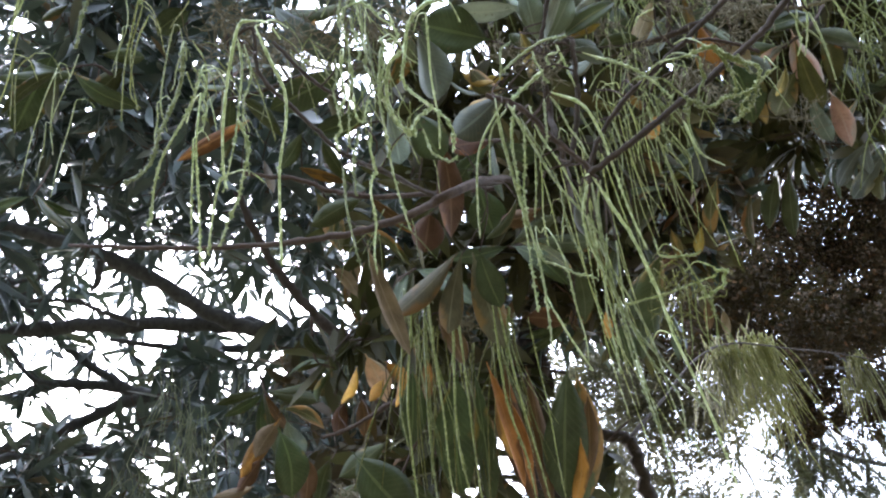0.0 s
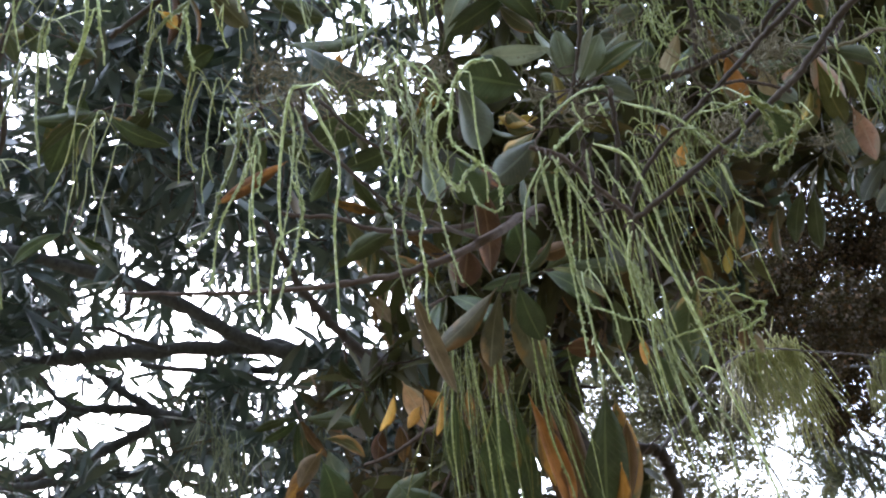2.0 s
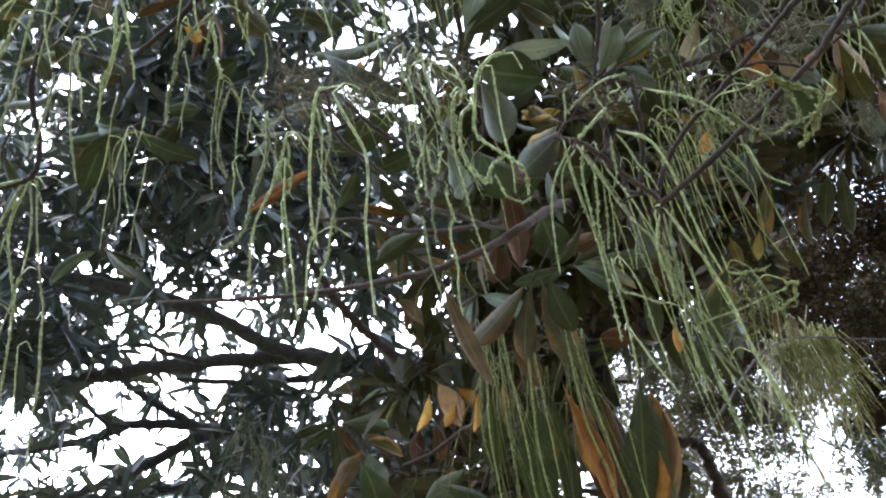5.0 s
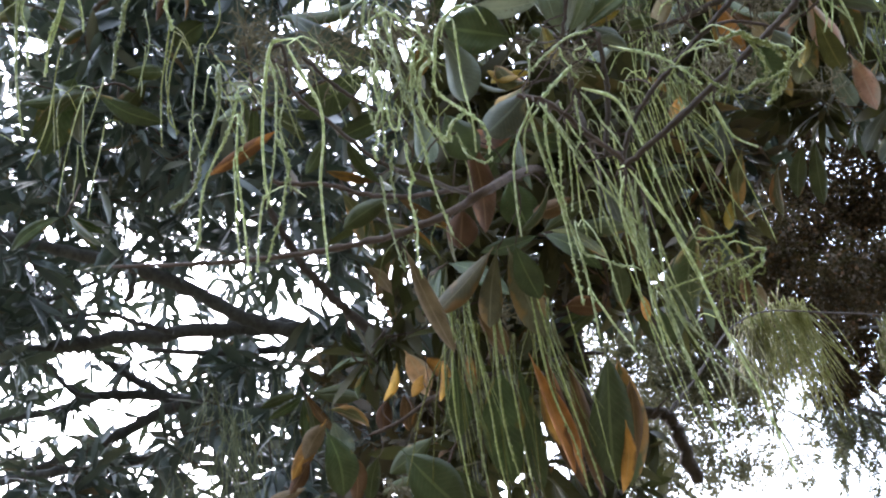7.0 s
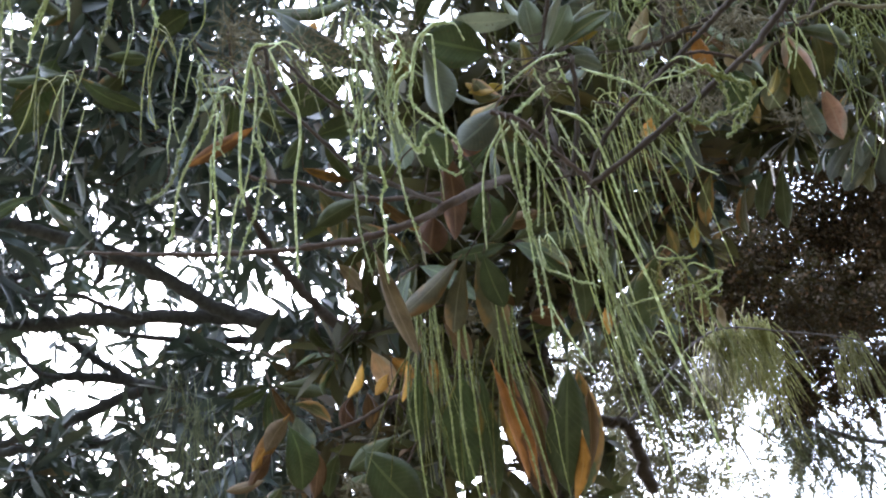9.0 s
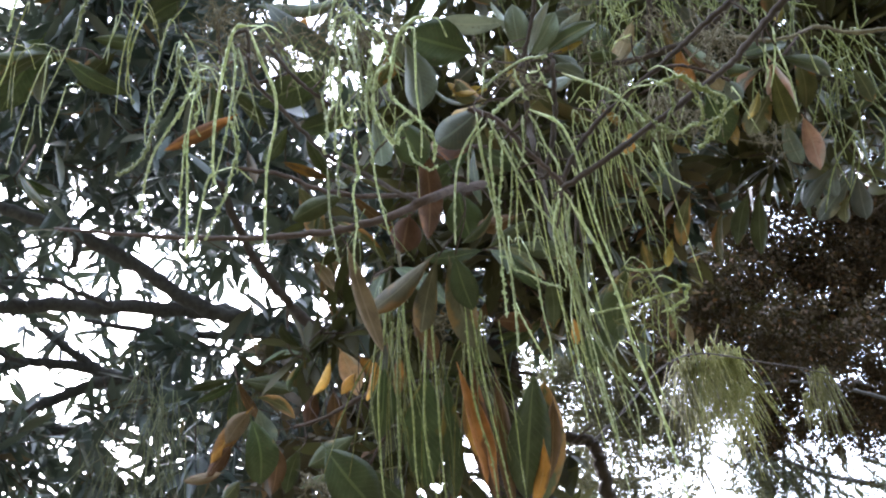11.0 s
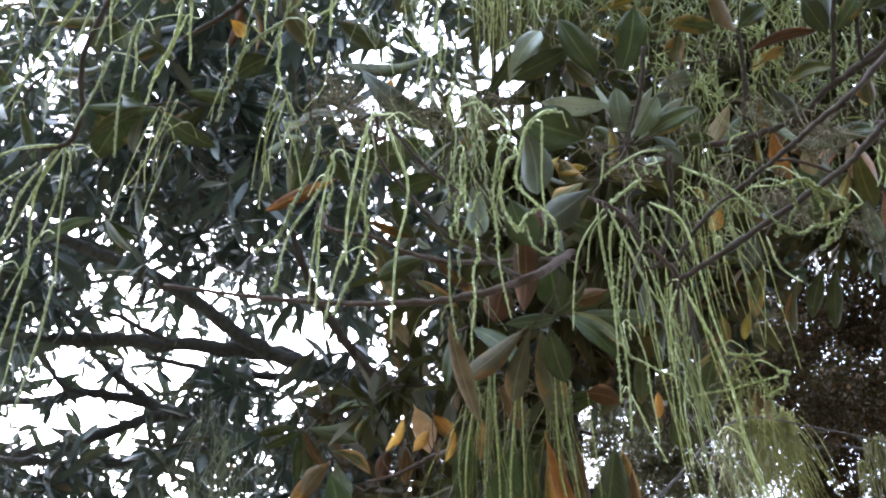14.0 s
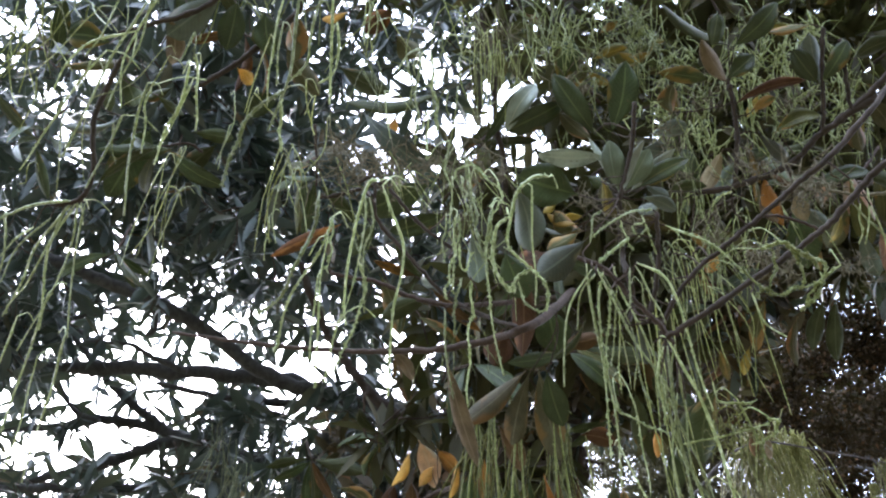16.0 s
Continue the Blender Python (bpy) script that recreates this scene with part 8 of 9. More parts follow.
spray(back_tree, -1.12, 2.24, 4.45, 0.129, 14, 0.125)
spray(back_tree, -0.53, 1.45, 3.39, 0.082, 11, 0.11)
spray(back_tree, -0.88, 2.28, 4.41, 0.129, 14, 0.125)
spray(back_tree, -0.39, 1.49, 3.46, 0.085, 9, 0.125)
spray(back_tree, -0.63, 2.29, 4.41, 0.130, 14, 0.125)
spray(back_tree, -0.30, 1.84, 3.77, 0.103, 13, 0.125)
spray(back_tree, -0.33, 2.09, 4.11, 0.118, 12, 0.125)
spray(spike_tree, -0.13, 1.37, 3.27, 0.077, 8, 0.11)
spray(spike_tree, -0.17, 2.15, 4.12, 0.120, 10, 0.125)
spray(spike_tree, 0.06, 1.61, 3.46, 0.089, 8, 0.125)
spray(spike_tree, 0.08, 2.22, 4.18, 0.124, 10, 0.125)
spray(spike_tree, 0.14, 1.08, 2.87, 0.060, 9, 0.11, 0.22)
spray(spike_tree, 0.19, 1.98, 3.85, 0.110, 10, 0.125)
spray(spike_tree, 0.24, 1.07, 2.85, 0.059, 9, 0.11, 0.22)
spray(spike_tree, 0.45, 2.04, 3.87, 0.113, 11, 0.125)
spray(spike_tree, 0.32, 1.06, 2.77, 0.057, 9, 0.11, 0.22)
spray(spike_tree, 0.56, 1.99, 3.87, 0.111, 12, 0.125)
spray(spike_tree, 0.41, 0.98, 2.66, 0.053, 8, 0.11, 0.22)
spray(spike_tree, 0.83, 2.03, 3.87, 0.113, 12, 0.125)
spray(spike_tree, 0.58, 1.14, 2.86, 0.062, 11, 0.11, 0.22)
spray(spike_tree, 1.00, 2.05, 3.86, 0.114, 12, 0.125)
spray(spike_tree, 0.84, 1.45, 3.20, 0.080, 16, 0.11)
spray(spike_tree, 0.96, 1.59, 3.31, 0.087, 6, 0.125)
spray(spike_tree, 0.89, 1.30, 2.94, 0.070, 9, 0.11, 0.22)
spray(spike_tree, 1.09, 1.68, 3.35, 0.091, 5, 0.125)
spray(spike_tree, 1.12, 1.47, 3.13, 0.080, 12, 0.11)
spray(spike_tree, 1.20, 1.54, 3.27, 0.085, 5, 0.125)
spray(spike_tree, 1.08, 1.29, 2.94, 0.070, 7, 0.11, 0.22)
spray(spike_tree, 1.59, 1.88, 3.52, 0.102, 6, 0.125)
spray(spike_tree, 1.21, 1.28, 2.93, 0.070, 7, 0.11, 0.22)
spray(spike_tree, 1.77, 1.82, 3.49, 0.100, 5, 0.125)
spray(back_tree, -1.61, 1.90, 3.90, 0.104, 9, 0.125)
spray(back_tree, -1.79, 2.14, 4.22, 0.119, 8, 0.125)
spray(back_tree, -1.24, 1.66, 3.55, 0.090, 7, 0.125)
spray(back_tree, -1.72, 2.23, 4.28, 0.123, 9, 0.125)
spray(back_tree, -1.26, 1.99, 3.84, 0.106, 6, 0.125)
spray(back_tree, -1.67, 2.60, 4.53, 0.140, 7, 0.125)
spray(back_tree, -1.21, 2.17, 4.03, 0.116, 10, 0.125)
spray(back_tree, -0.75, 1.62, 3.43, 0.087, 5, 0.125)
spray(back_tree, -1.01, 2.31, 4.13, 0.123, 7, 0.125)
spray(back_tree, -0.63, 1.84, 3.66, 0.099, 10, 0.125)
spray(back_tree, -0.83, 2.22, 4.05, 0.119, 9, 0.125)
spray(back_tree, -0.41, 1.46, 3.22, 0.078, 8, 0.11)
spray(back_tree, -0.60, 2.10, 3.96, 0.114, 9, 0.125)
spray(back_tree, -0.29, 1.63, 3.35, 0.086, 8, 0.125)
spray(back_tree, -0.49, 2.52, 4.33, 0.135, 14, 0.125)
spray(spike_tree, -0.20, 1.86, 3.58, 0.099, 11, 0.125)
spray(spike_tree, -0.23, 2.10, 3.78, 0.110, 9, 0.125)
spray(spike_tree, 0.01, 1.61, 3.25, 0.084, 8, 0.125)
spray(spike_tree, 0.01, 2.38, 4.09, 0.127, 12, 0.125)
spray(spike_tree, 0.14, 1.07, 2.69, 0.055, 8, 0.11, 0.22)
spray(spike_tree, 0.17, 1.74, 3.42, 0.092, 8, 0.125)
spray(spike_tree, 0.28, 1.50, 3.16, 0.079, 17, 0.11)
spray(spike_tree, 0.37, 2.10, 3.78, 0.112, 12, 0.125)
spray(spike_tree, 0.28, 1.02, 2.63, 0.053, 8, 0.11, 0.22)
spray(spike_tree, 0.49, 1.78, 3.34, 0.092, 8, 0.125)
spray(spike_tree, 0.38, 1.08, 2.65, 0.055, 8, 0.11, 0.22)
spray(spike_tree, 0.76, 1.98, 3.59, 0.105, 10, 0.125)
spray(spike_tree, 0.62, 1.38, 2.97, 0.072, 9, 0.11, 0.22)
spray(spike_tree, 0.86, 1.87, 3.37, 0.096, 6, 0.125)
spray(spike_tree, 0.78, 1.47, 3.01, 0.076, 7, 0.11)
spray(spike_tree, 0.91, 1.75, 3.24, 0.090, 3, 0.125)
spray(back_tree, -1.21, 1.60, 3.23, 0.080, 7, 0.11)
spray(back_tree, -1.93, 2.45, 4.11, 0.124, 15, 0.095)
spray(back_tree, -1.34, 1.95, 3.59, 0.099, 14, 0.095)
spray(back_tree, -1.54, 2.21, 3.87, 0.113, 12, 0.095)
spray(back_tree, -1.08, 1.71, 3.38, 0.088, 8, 0.095)
spray(back_tree, -1.57, 2.50, 4.15, 0.128, 11, 0.095)
spray(back_tree, -1.19, 2.29, 3.85, 0.116, 16, 0.095)
spray(back_tree, -0.66, 1.55, 3.12, 0.078, 4, 0.11)
spray(back_tree, -0.98, 2.22, 3.77, 0.112, 5, 0.125)
spray(back_tree, -0.69, 1.93, 3.51, 0.098, 7, 0.125)
spray(back_tree, -0.79, 2.23, 3.74, 0.112, 6, 0.125)
spray(back_tree, -0.52, 2.02, 3.55, 0.102, 7, 0.125)
spray(back_tree, -0.65, 2.32, 3.89, 0.119, 7, 0.125)
spray(back_tree, -0.34, 1.74, 3.26, 0.087, 5, 0.125)
spray(back_tree, -0.52, 2.69, 4.10, 0.135, 9, 0.125)
spray(spike_tree, -0.14, 1.82, 3.25, 0.090, 6, 0.125)
spray(spike_tree, -0.21, 2.17, 3.67, 0.110, 6, 0.125)
spray(spike_tree, 0.02, 1.36, 2.89, 0.068, 4, 0.11, 0.22)
spray(spike_tree, 0.02, 2.31, 3.73, 0.116, 6, 0.125)
spray(spike_tree, 0.10, 1.54, 2.99, 0.076, 16, 0.11)
spray(spike_tree, 0.18, 2.28, 3.61, 0.113, 12, 0.125)
spray(spike_tree, 0.25, 1.35, 2.85, 0.067, 12, 0.11, 0.22)
spray(spike_tree, 0.34, 2.21, 3.55, 0.110, 11, 0.125)
spray(spike_tree, 0.33, 1.34, 2.79, 0.066, 12, 0.11, 0.22)
spray(spike_tree, 0.58, 2.25, 3.62, 0.113, 12, 0.125)
spray(spike_tree, 0.49, 1.36, 2.81, 0.067, 12, 0.11, 0.22)
spray(spike_tree, 0.60, 1.73, 3.08, 0.085, 7, 0.125)
spray(spike_tree, 0.62, 1.51, 2.88, 0.074, 7, 0.11, 0.22)
spray(spike_tree, 0.73, 1.82, 3.15, 0.089, 3, 0.125)
spray(spike_tree, 0.79, 1.55, 2.94, 0.077, 2, 0.11)
spray(spike_tree, 0.80, 1.70, 3.16, 0.085, 1, 0.125)
spray(back_tree, -1.63, 2.12, 3.54, 0.102, 15, 0.095)
spray(back_tree, -2.33, 2.93, 4.40, 0.145, 20, 0.095)
spray(back_tree, -1.33, 2.02, 3.46, 0.098, 14, 0.095)
spray(back_tree, -2.08, 2.93, 4.34, 0.144, 20, 0.095)
spray(back_tree, -1.46, 2.49, 3.85, 0.121, 18, 0.095)
spray(back_tree, -1.66, 2.84, 4.19, 0.138, 16, 0.095)
spray(back_tree, -1.44, 2.70, 4.02, 0.131, 21, 0.095)
spray(back_tree, -1.34, 3.09, 4.26, 0.148, 10, 0.125)
spray(back_tree, -0.94, 2.73, 4.00, 0.132, 8, 0.125)
spray(back_tree, -0.78, 2.83, 4.04, 0.136, 4, 0.125)
spray(back_tree, -0.52, 2.65, 3.82, 0.127, 4, 0.125)
spray(spike_tree, -0.13, 1.76, 3.08, 0.084, 1, 0.125)
spray(spike_tree, -0.22, 2.45, 3.64, 0.117, 1, 0.125)
spray(spike_tree, 0.01, 1.82, 3.09, 0.086, 3, 0.125)
spray(spike_tree, -0.10, 2.42, 3.54, 0.114, 4, 0.125)
spray(spike_tree, 0.11, 1.41, 2.75, 0.067, 11, 0.11, 0.22)
spray(spike_tree, 0.14, 2.34, 3.41, 0.109, 10, 0.125)
spray(spike_tree, 0.26, 1.68, 2.95, 0.079, 15, 0.11)
spray(spike_tree, 0.29, 2.00, 3.14, 0.093, 7, 0.125)
spray(spike_tree, 0.40, 1.68, 2.87, 0.078, 17, 0.11)
spray(spike_tree, 0.48, 2.09, 3.24, 0.099, 9, 0.125)
spray(spike_tree, 0.45, 1.46, 2.71, 0.068, 7, 0.11, 0.22)
spray(spike_tree, 0.53, 1.85, 2.99, 0.086, 4, 0.125)
spray(spike_tree, 0.54, 1.44, 2.65, 0.066, 3, 0.11, 0.22)
spray(spike_tree, 0.73, 1.85, 2.95, 0.085, 2, 0.125)
spray(back_tree, -1.50, 2.10, 3.31, 0.096, 11, 0.095)
spray(back_tree, -2.18, 2.99, 4.00, 0.137, 15, 0.095)
spray(back_tree, -1.41, 2.11, 3.36, 0.098, 9, 0.095)
spray(back_tree, -2.29, 3.34, 4.39, 0.156, 16, 0.095)
spray(back_tree, -1.54, 2.71, 3.80, 0.125, 19, 0.095)
spray(back_tree, -1.72, 3.29, 4.21, 0.152, 9, 0.095)
spray(back_tree, -1.19, 2.74, 3.77, 0.126, 4, 0.125)
spray(back_tree, -1.08, 3.04, 3.94, 0.139, 9, 0.125)
spray(back_tree, -0.84, 3.22, 4.08, 0.149, 16, 0.125)
spray(back_tree, -0.96, 1.65, 3.54, 0.085, 5, 0.125)
spray(back_tree, -1.08, 2.01, 3.89, 0.114, 6, 0.125)
spray(spike_tree, -0.20, 2.02, 3.09, 0.092, 9, 0.125)
spray(spike_tree, -1.26, 2.00, 4.06, 0.111, 15, 0.125)
spray(spike_tree, -0.04, 1.47, 2.69, 0.066, 6, 0.11, 0.22)
spray(spike_tree, -0.11, 2.53, 3.43, 0.115, 16, 0.125)
spray(spike_tree, 0.09, 1.45, 2.63, 0.064, 6, 0.11, 0.22)
spray(spike_tree, 0.11, 2.53, 3.41, 0.115, 16, 0.125)
spray(spike_tree, 0.21, 1.66, 2.78, 0.075, 12, 0.11, 0.22)
spray(back_tree, -1.92, 2.39, 5.55, 0.140, 7, 0.125)
spray(back_tree, -1.87, 2.56, 5.09, 0.130, 6, 0.125)
spray(back_tree, -0.26, 2.75, 3.97, 0.110, 3, 0.125)
spray(back_tree, -1.82, 2.54, 3.40, 0.110, 12, 0.095)
spray(back_tree, -2.16, 2.99, 3.77, 0.131, 11, 0.095)
spray(back_tree, -2.10, 3.20, 3.93, 0.142, 25, 0.095)
spray(back_tree, -1.68, 3.12, 3.71, 0.135, 7, 0.095)
spray(back_tree, -1.35, 2.87, 3.59, 0.126, 6, 0.095)
spray(back_tree, -1.23, 2.96, 3.67, 0.130, 4, 0.125)
spray(back_tree, -1.09, 3.30, 3.84, 0.144, 15, 0.125)
spray(back_tree, -0.56, 2.28, 3.05, 0.097, 9, 0.125)
spray(back_tree, -0.75, 3.10, 3.62, 0.134, 12, 0.125)
spray(back_tree, -0.33, 1.98, 2.86, 0.084, 8, 0.125)
spray(back_tree, -0.51, 2.81, 3.44, 0.122, 11, 0.125)
spray(spike_tree, -0.85, 2.08, 3.80, 0.091, 10, 0.125)
spray(spike_tree, -0.31, 3.05, 3.50, 0.131, 24, 0.125)
spray(spike_tree, -0.05, 2.15, 2.93, 0.091, 11, 0.125)
spray(spike_tree, -0.13, 2.72, 3.35, 0.118, 19, 0.125)
spray(spike_tree, 0.09, 1.50, 2.49, 0.063, 6, 0.11, 0.22)
spray(spike_tree, 0.13, 2.26, 2.95, 0.096, 11, 0.125)
spray(spike_tree, 0.17, 1.32, 2.41, 0.056, 6, 0.11, 0.22)
spray(spike_tree, 0.32, 1.73, 2.64, 0.073, 5, 0.11, 0.22)
spray(back_tree, -0.31, 2.66, 4.08, 0.110, 3, 0.125)
spray(back_tree, -1.96, 2.78, 4.87, 0.120, 1, 0.125)
spray(back_tree, -1.76, 2.64, 3.24, 0.109, 7, 0.125)
spray(back_tree, -2.14, 3.15, 3.60, 0.132, 7, 0.125)
spray(back_tree, -1.68, 2.69, 3.25, 0.111, 7, 0.125)
spray(back_tree, -2.20, 3.61, 3.79, 0.149, 8, 0.125)
spray(back_tree, -1.65, 2.99, 3.51, 0.126, 11, 0.125)
spray(back_tree, -1.13, 2.52, 3.13, 0.105, 6, 0.125)
spray(back_tree, -1.72, 3.72, 3.84, 0.155, 9, 0.125)
spray(back_tree, -1.19, 2.89, 3.38, 0.121, 8, 0.125)
spray(back_tree, -1.35, 3.25, 3.59, 0.136, 7, 0.125)
spray(back_tree, -0.79, 2.34, 3.02, 0.098, 8, 0.125)
spray(back_tree, -1.20, 3.57, 3.62, 0.147, 12, 0.125)
spray(back_tree, -0.67, 2.81, 3.18, 0.115, 15, 0.125)
spray(back_tree, -0.92, 3.79, 3.77, 0.157, 19, 0.125)
spray(back_tree, -0.40, 2.08, 2.74, 0.084, 8, 0.125)
spray(back_tree, -0.48, 2.89, 3.19, 0.118, 11, 0.125)
spray(spike_tree, -0.30, 2.40, 2.90, 0.097, 12, 0.125)
spray(spike_tree, -0.26, 2.64, 3.10, 0.109, 16, 0.125)
spray(spike_tree, -0.12, 2.25, 2.86, 0.093, 10, 0.125)
spray(spike_tree, -0.14, 2.70, 3.11, 0.112, 15, 0.125)
spray(spike_tree, 0.04, 1.64, 2.48, 0.066, 5, 0.11, 0.22)
spray(spike_tree, 0.07, 2.73, 3.04, 0.111, 11, 0.125)
spray(spike_tree, 0.16, 1.45, 2.36, 0.058, 5, 0.11, 0.22)
spray(spike_tree, 0.33, 1.98, 2.58, 0.079, 6, 0.11)
spray(spike_tree, 0.40, 1.65, 2.42, 0.066, 3, 0.11, 0.22)
spray(back_tree, -1.62, 2.51, 2.97, 0.099, 7, 0.125)
spray(back_tree, -2.21, 3.33, 3.47, 0.134, 8, 0.125)
spray(back_tree, -1.53, 2.53, 3.03, 0.102, 6, 0.125)
spray(back_tree, -2.34, 3.97, 3.73, 0.158, 9, 0.125)
spray(back_tree, -1.31, 2.54, 2.99, 0.102, 6, 0.125)
spray(back_tree, -2.00, 3.68, 3.53, 0.145, 8, 0.125)
spray(back_tree, -1.20, 2.66, 3.04, 0.107, 6, 0.125)
spray(back_tree, -1.55, 3.43, 3.38, 0.136, 7, 0.125)
spray(back_tree, -1.13, 2.90, 3.09, 0.114, 13, 0.125)
spray(back_tree, -1.52, 3.99, 3.61, 0.157, 16, 0.125)
spray(back_tree, -0.89, 2.80, 2.98, 0.110, 12, 0.125)
spray(back_tree, -1.12, 3.47, 3.39, 0.138, 13, 0.125)
spray(back_tree, -0.73, 2.80, 2.96, 0.110, 14, 0.125)
spray(back_tree, -1.04, 4.00, 3.54, 0.157, 19, 0.125)
spray(back_tree, -0.44, 2.60, 2.84, 0.101, 12, 0.125)
spray(back_tree, -0.54, 2.98, 3.07, 0.118, 10, 0.125)
spray(spike_tree, -0.28, 2.21, 2.70, 0.087, 10, 0.125)
spray(spike_tree, -0.41, 3.42, 3.23, 0.134, 25, 0.125)
spray(spike_tree, -0.13, 2.14, 2.60, 0.083, 9, 0.125)
spray(spike_tree, -0.20, 3.08, 3.01, 0.120, 20, 0.125)
spray(spike_tree, 0.05, 1.82, 2.45, 0.071, 7, 0.11, 0.22)
spray(spike_tree, 0.03, 2.32, 2.69, 0.091, 10, 0.125)
spray(spike_tree, 0.18, 1.95, 2.45, 0.075, 10, 0.11, 0.22)
spray(spike_tree, 0.29, 1.72, 2.35, 0.066, 5, 0.11, 0.22)
spray(spike_tree, 0.40, 1.71, 2.36, 0.066, 3, 0.11, 0.22)
# dry brown and thin young foliage within the crown
leaf_mass(spike_tree, -0.02, 1.75, 2.72, (0.23, 0.25, 0.23), 190, 0.075, RUST, 0.32)
leaf_mass(spike_tree, 0.17, 1.67, 2.73, (0.18, 0.25, 0.14), 190, 0.075, RUST, 0.32)
leaf_mass(spike_tree, 0.19, 1.75, 2.63, (0.16, 0.25, 0.16), 90, 0.075, RUST, 0.32)
leaf_mass(spike_tree, 0.07, 1.83, 2.63, (0.21, 0.25, 0.19), 140, 0.075, RUST, 0.32)
leaf_mass(spike_tree, -0.13, 1.92, 2.70, (0.20, 0.25, 0.17), 80, 0.075, RUST, 0.32)
leaf_mass(spike_tree, 0.37, 1.52, 2.81, (0.18, 0.25, 0.14), 140, 0.075, RUST, 0.32)
leaf_mass(spike_tree, 0.62, 1.56, 2.90, (0.23, 0.25, 0.17), 200, 0.075, RUST, 0.32)
leaf_mass(spike_tree, 0.78, 1.62, 2.96, (0.20, 0.25, 0.15), 160, 0.075, RUST, 0.32)
leaf_mass(back_tree, -0.06, 1.64, 4.22, (0.28, 0.3, 0.19), 45, 0.095, BACKCROWN, 0.17)
leaf_mass(back_tree, 0.42, 1.82, 4.74, (0.28, 0.3, 0.19), 90, 0.095, BACKCROWN, 0.17)
leaf_mass(back_tree, 0.33, 1.56, 4.29, (0.31, 0.3, 0.19), 100, 0.095, BACKCROWN, 0.17)
leaf_mass(back_tree, 0.44, 1.77, 4.07, (0.19, 0.3, 0.12), 40, 0.095, BACKCROWN, 0.17)
leaf_mass(back_tree, -0.18, 1.56, 4.30, (0.25, 0.3, 0.19), 35, 0.095, BACKCROWN, 0.17)
leaf_mass(back_tree, 0.57, 1.51, 4.32, (0.25, 0.3, 0.19), 90, 0.095, BACKCROWN, 0.17)
leaf_mass(back_tree, 1.46, 1.51, 4.29, (0.25, 0.3, 0.16), 60, 0.095, BACKCROWN, 0.17)
leaf_mass(back_tree, -0.34, 1.72, 4.15, (0.22, 0.3, 0.19), 50, 0.095, BACKCROWN, 0.17)
leaf_mass(back_tree, -0.29, 2.17, 3.55, (0.23, 0.3, 0.17), 110, 0.095, BACKCROWN, 0.17)
leaf_mass(back_tree, -0.24, 2.01, 3.71, (0.18, 0.3, 0.15), 70, 0.095, BACKCROWN, 0.17)
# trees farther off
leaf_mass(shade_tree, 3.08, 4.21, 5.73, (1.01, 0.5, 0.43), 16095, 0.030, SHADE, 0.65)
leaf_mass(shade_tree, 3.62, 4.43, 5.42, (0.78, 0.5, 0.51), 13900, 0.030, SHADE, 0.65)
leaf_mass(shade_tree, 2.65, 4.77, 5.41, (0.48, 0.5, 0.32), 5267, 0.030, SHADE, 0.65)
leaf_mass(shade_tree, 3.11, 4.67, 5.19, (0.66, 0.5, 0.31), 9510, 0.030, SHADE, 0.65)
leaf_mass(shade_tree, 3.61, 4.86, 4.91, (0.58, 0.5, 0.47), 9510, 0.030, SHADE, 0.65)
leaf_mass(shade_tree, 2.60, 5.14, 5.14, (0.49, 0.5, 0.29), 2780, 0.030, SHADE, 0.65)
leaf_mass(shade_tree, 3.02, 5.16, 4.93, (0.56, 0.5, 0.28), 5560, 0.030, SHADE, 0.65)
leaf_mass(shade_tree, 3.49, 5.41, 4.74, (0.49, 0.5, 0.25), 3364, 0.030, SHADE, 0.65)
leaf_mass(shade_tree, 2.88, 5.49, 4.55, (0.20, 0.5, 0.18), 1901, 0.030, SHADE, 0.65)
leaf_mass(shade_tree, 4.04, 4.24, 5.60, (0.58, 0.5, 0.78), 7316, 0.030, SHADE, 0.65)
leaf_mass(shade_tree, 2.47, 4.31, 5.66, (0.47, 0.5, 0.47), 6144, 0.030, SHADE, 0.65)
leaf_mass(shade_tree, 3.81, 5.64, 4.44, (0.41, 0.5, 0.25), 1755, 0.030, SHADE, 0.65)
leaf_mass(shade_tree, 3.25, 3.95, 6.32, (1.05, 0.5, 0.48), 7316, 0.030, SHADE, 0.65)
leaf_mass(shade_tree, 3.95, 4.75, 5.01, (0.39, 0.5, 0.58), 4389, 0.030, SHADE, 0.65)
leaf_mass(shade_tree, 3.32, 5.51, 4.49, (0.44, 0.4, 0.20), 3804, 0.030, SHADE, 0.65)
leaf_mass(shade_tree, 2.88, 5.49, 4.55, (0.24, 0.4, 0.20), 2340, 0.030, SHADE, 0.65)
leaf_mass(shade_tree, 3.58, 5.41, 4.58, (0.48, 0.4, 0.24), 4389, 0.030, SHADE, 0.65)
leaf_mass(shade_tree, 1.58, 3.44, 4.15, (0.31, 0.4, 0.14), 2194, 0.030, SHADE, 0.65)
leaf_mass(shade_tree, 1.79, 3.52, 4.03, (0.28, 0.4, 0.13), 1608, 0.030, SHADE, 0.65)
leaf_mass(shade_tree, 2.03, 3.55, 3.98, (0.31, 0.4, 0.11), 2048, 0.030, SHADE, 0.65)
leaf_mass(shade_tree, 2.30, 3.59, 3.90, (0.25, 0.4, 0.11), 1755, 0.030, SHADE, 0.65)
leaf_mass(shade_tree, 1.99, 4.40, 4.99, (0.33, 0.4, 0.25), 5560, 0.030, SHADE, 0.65)
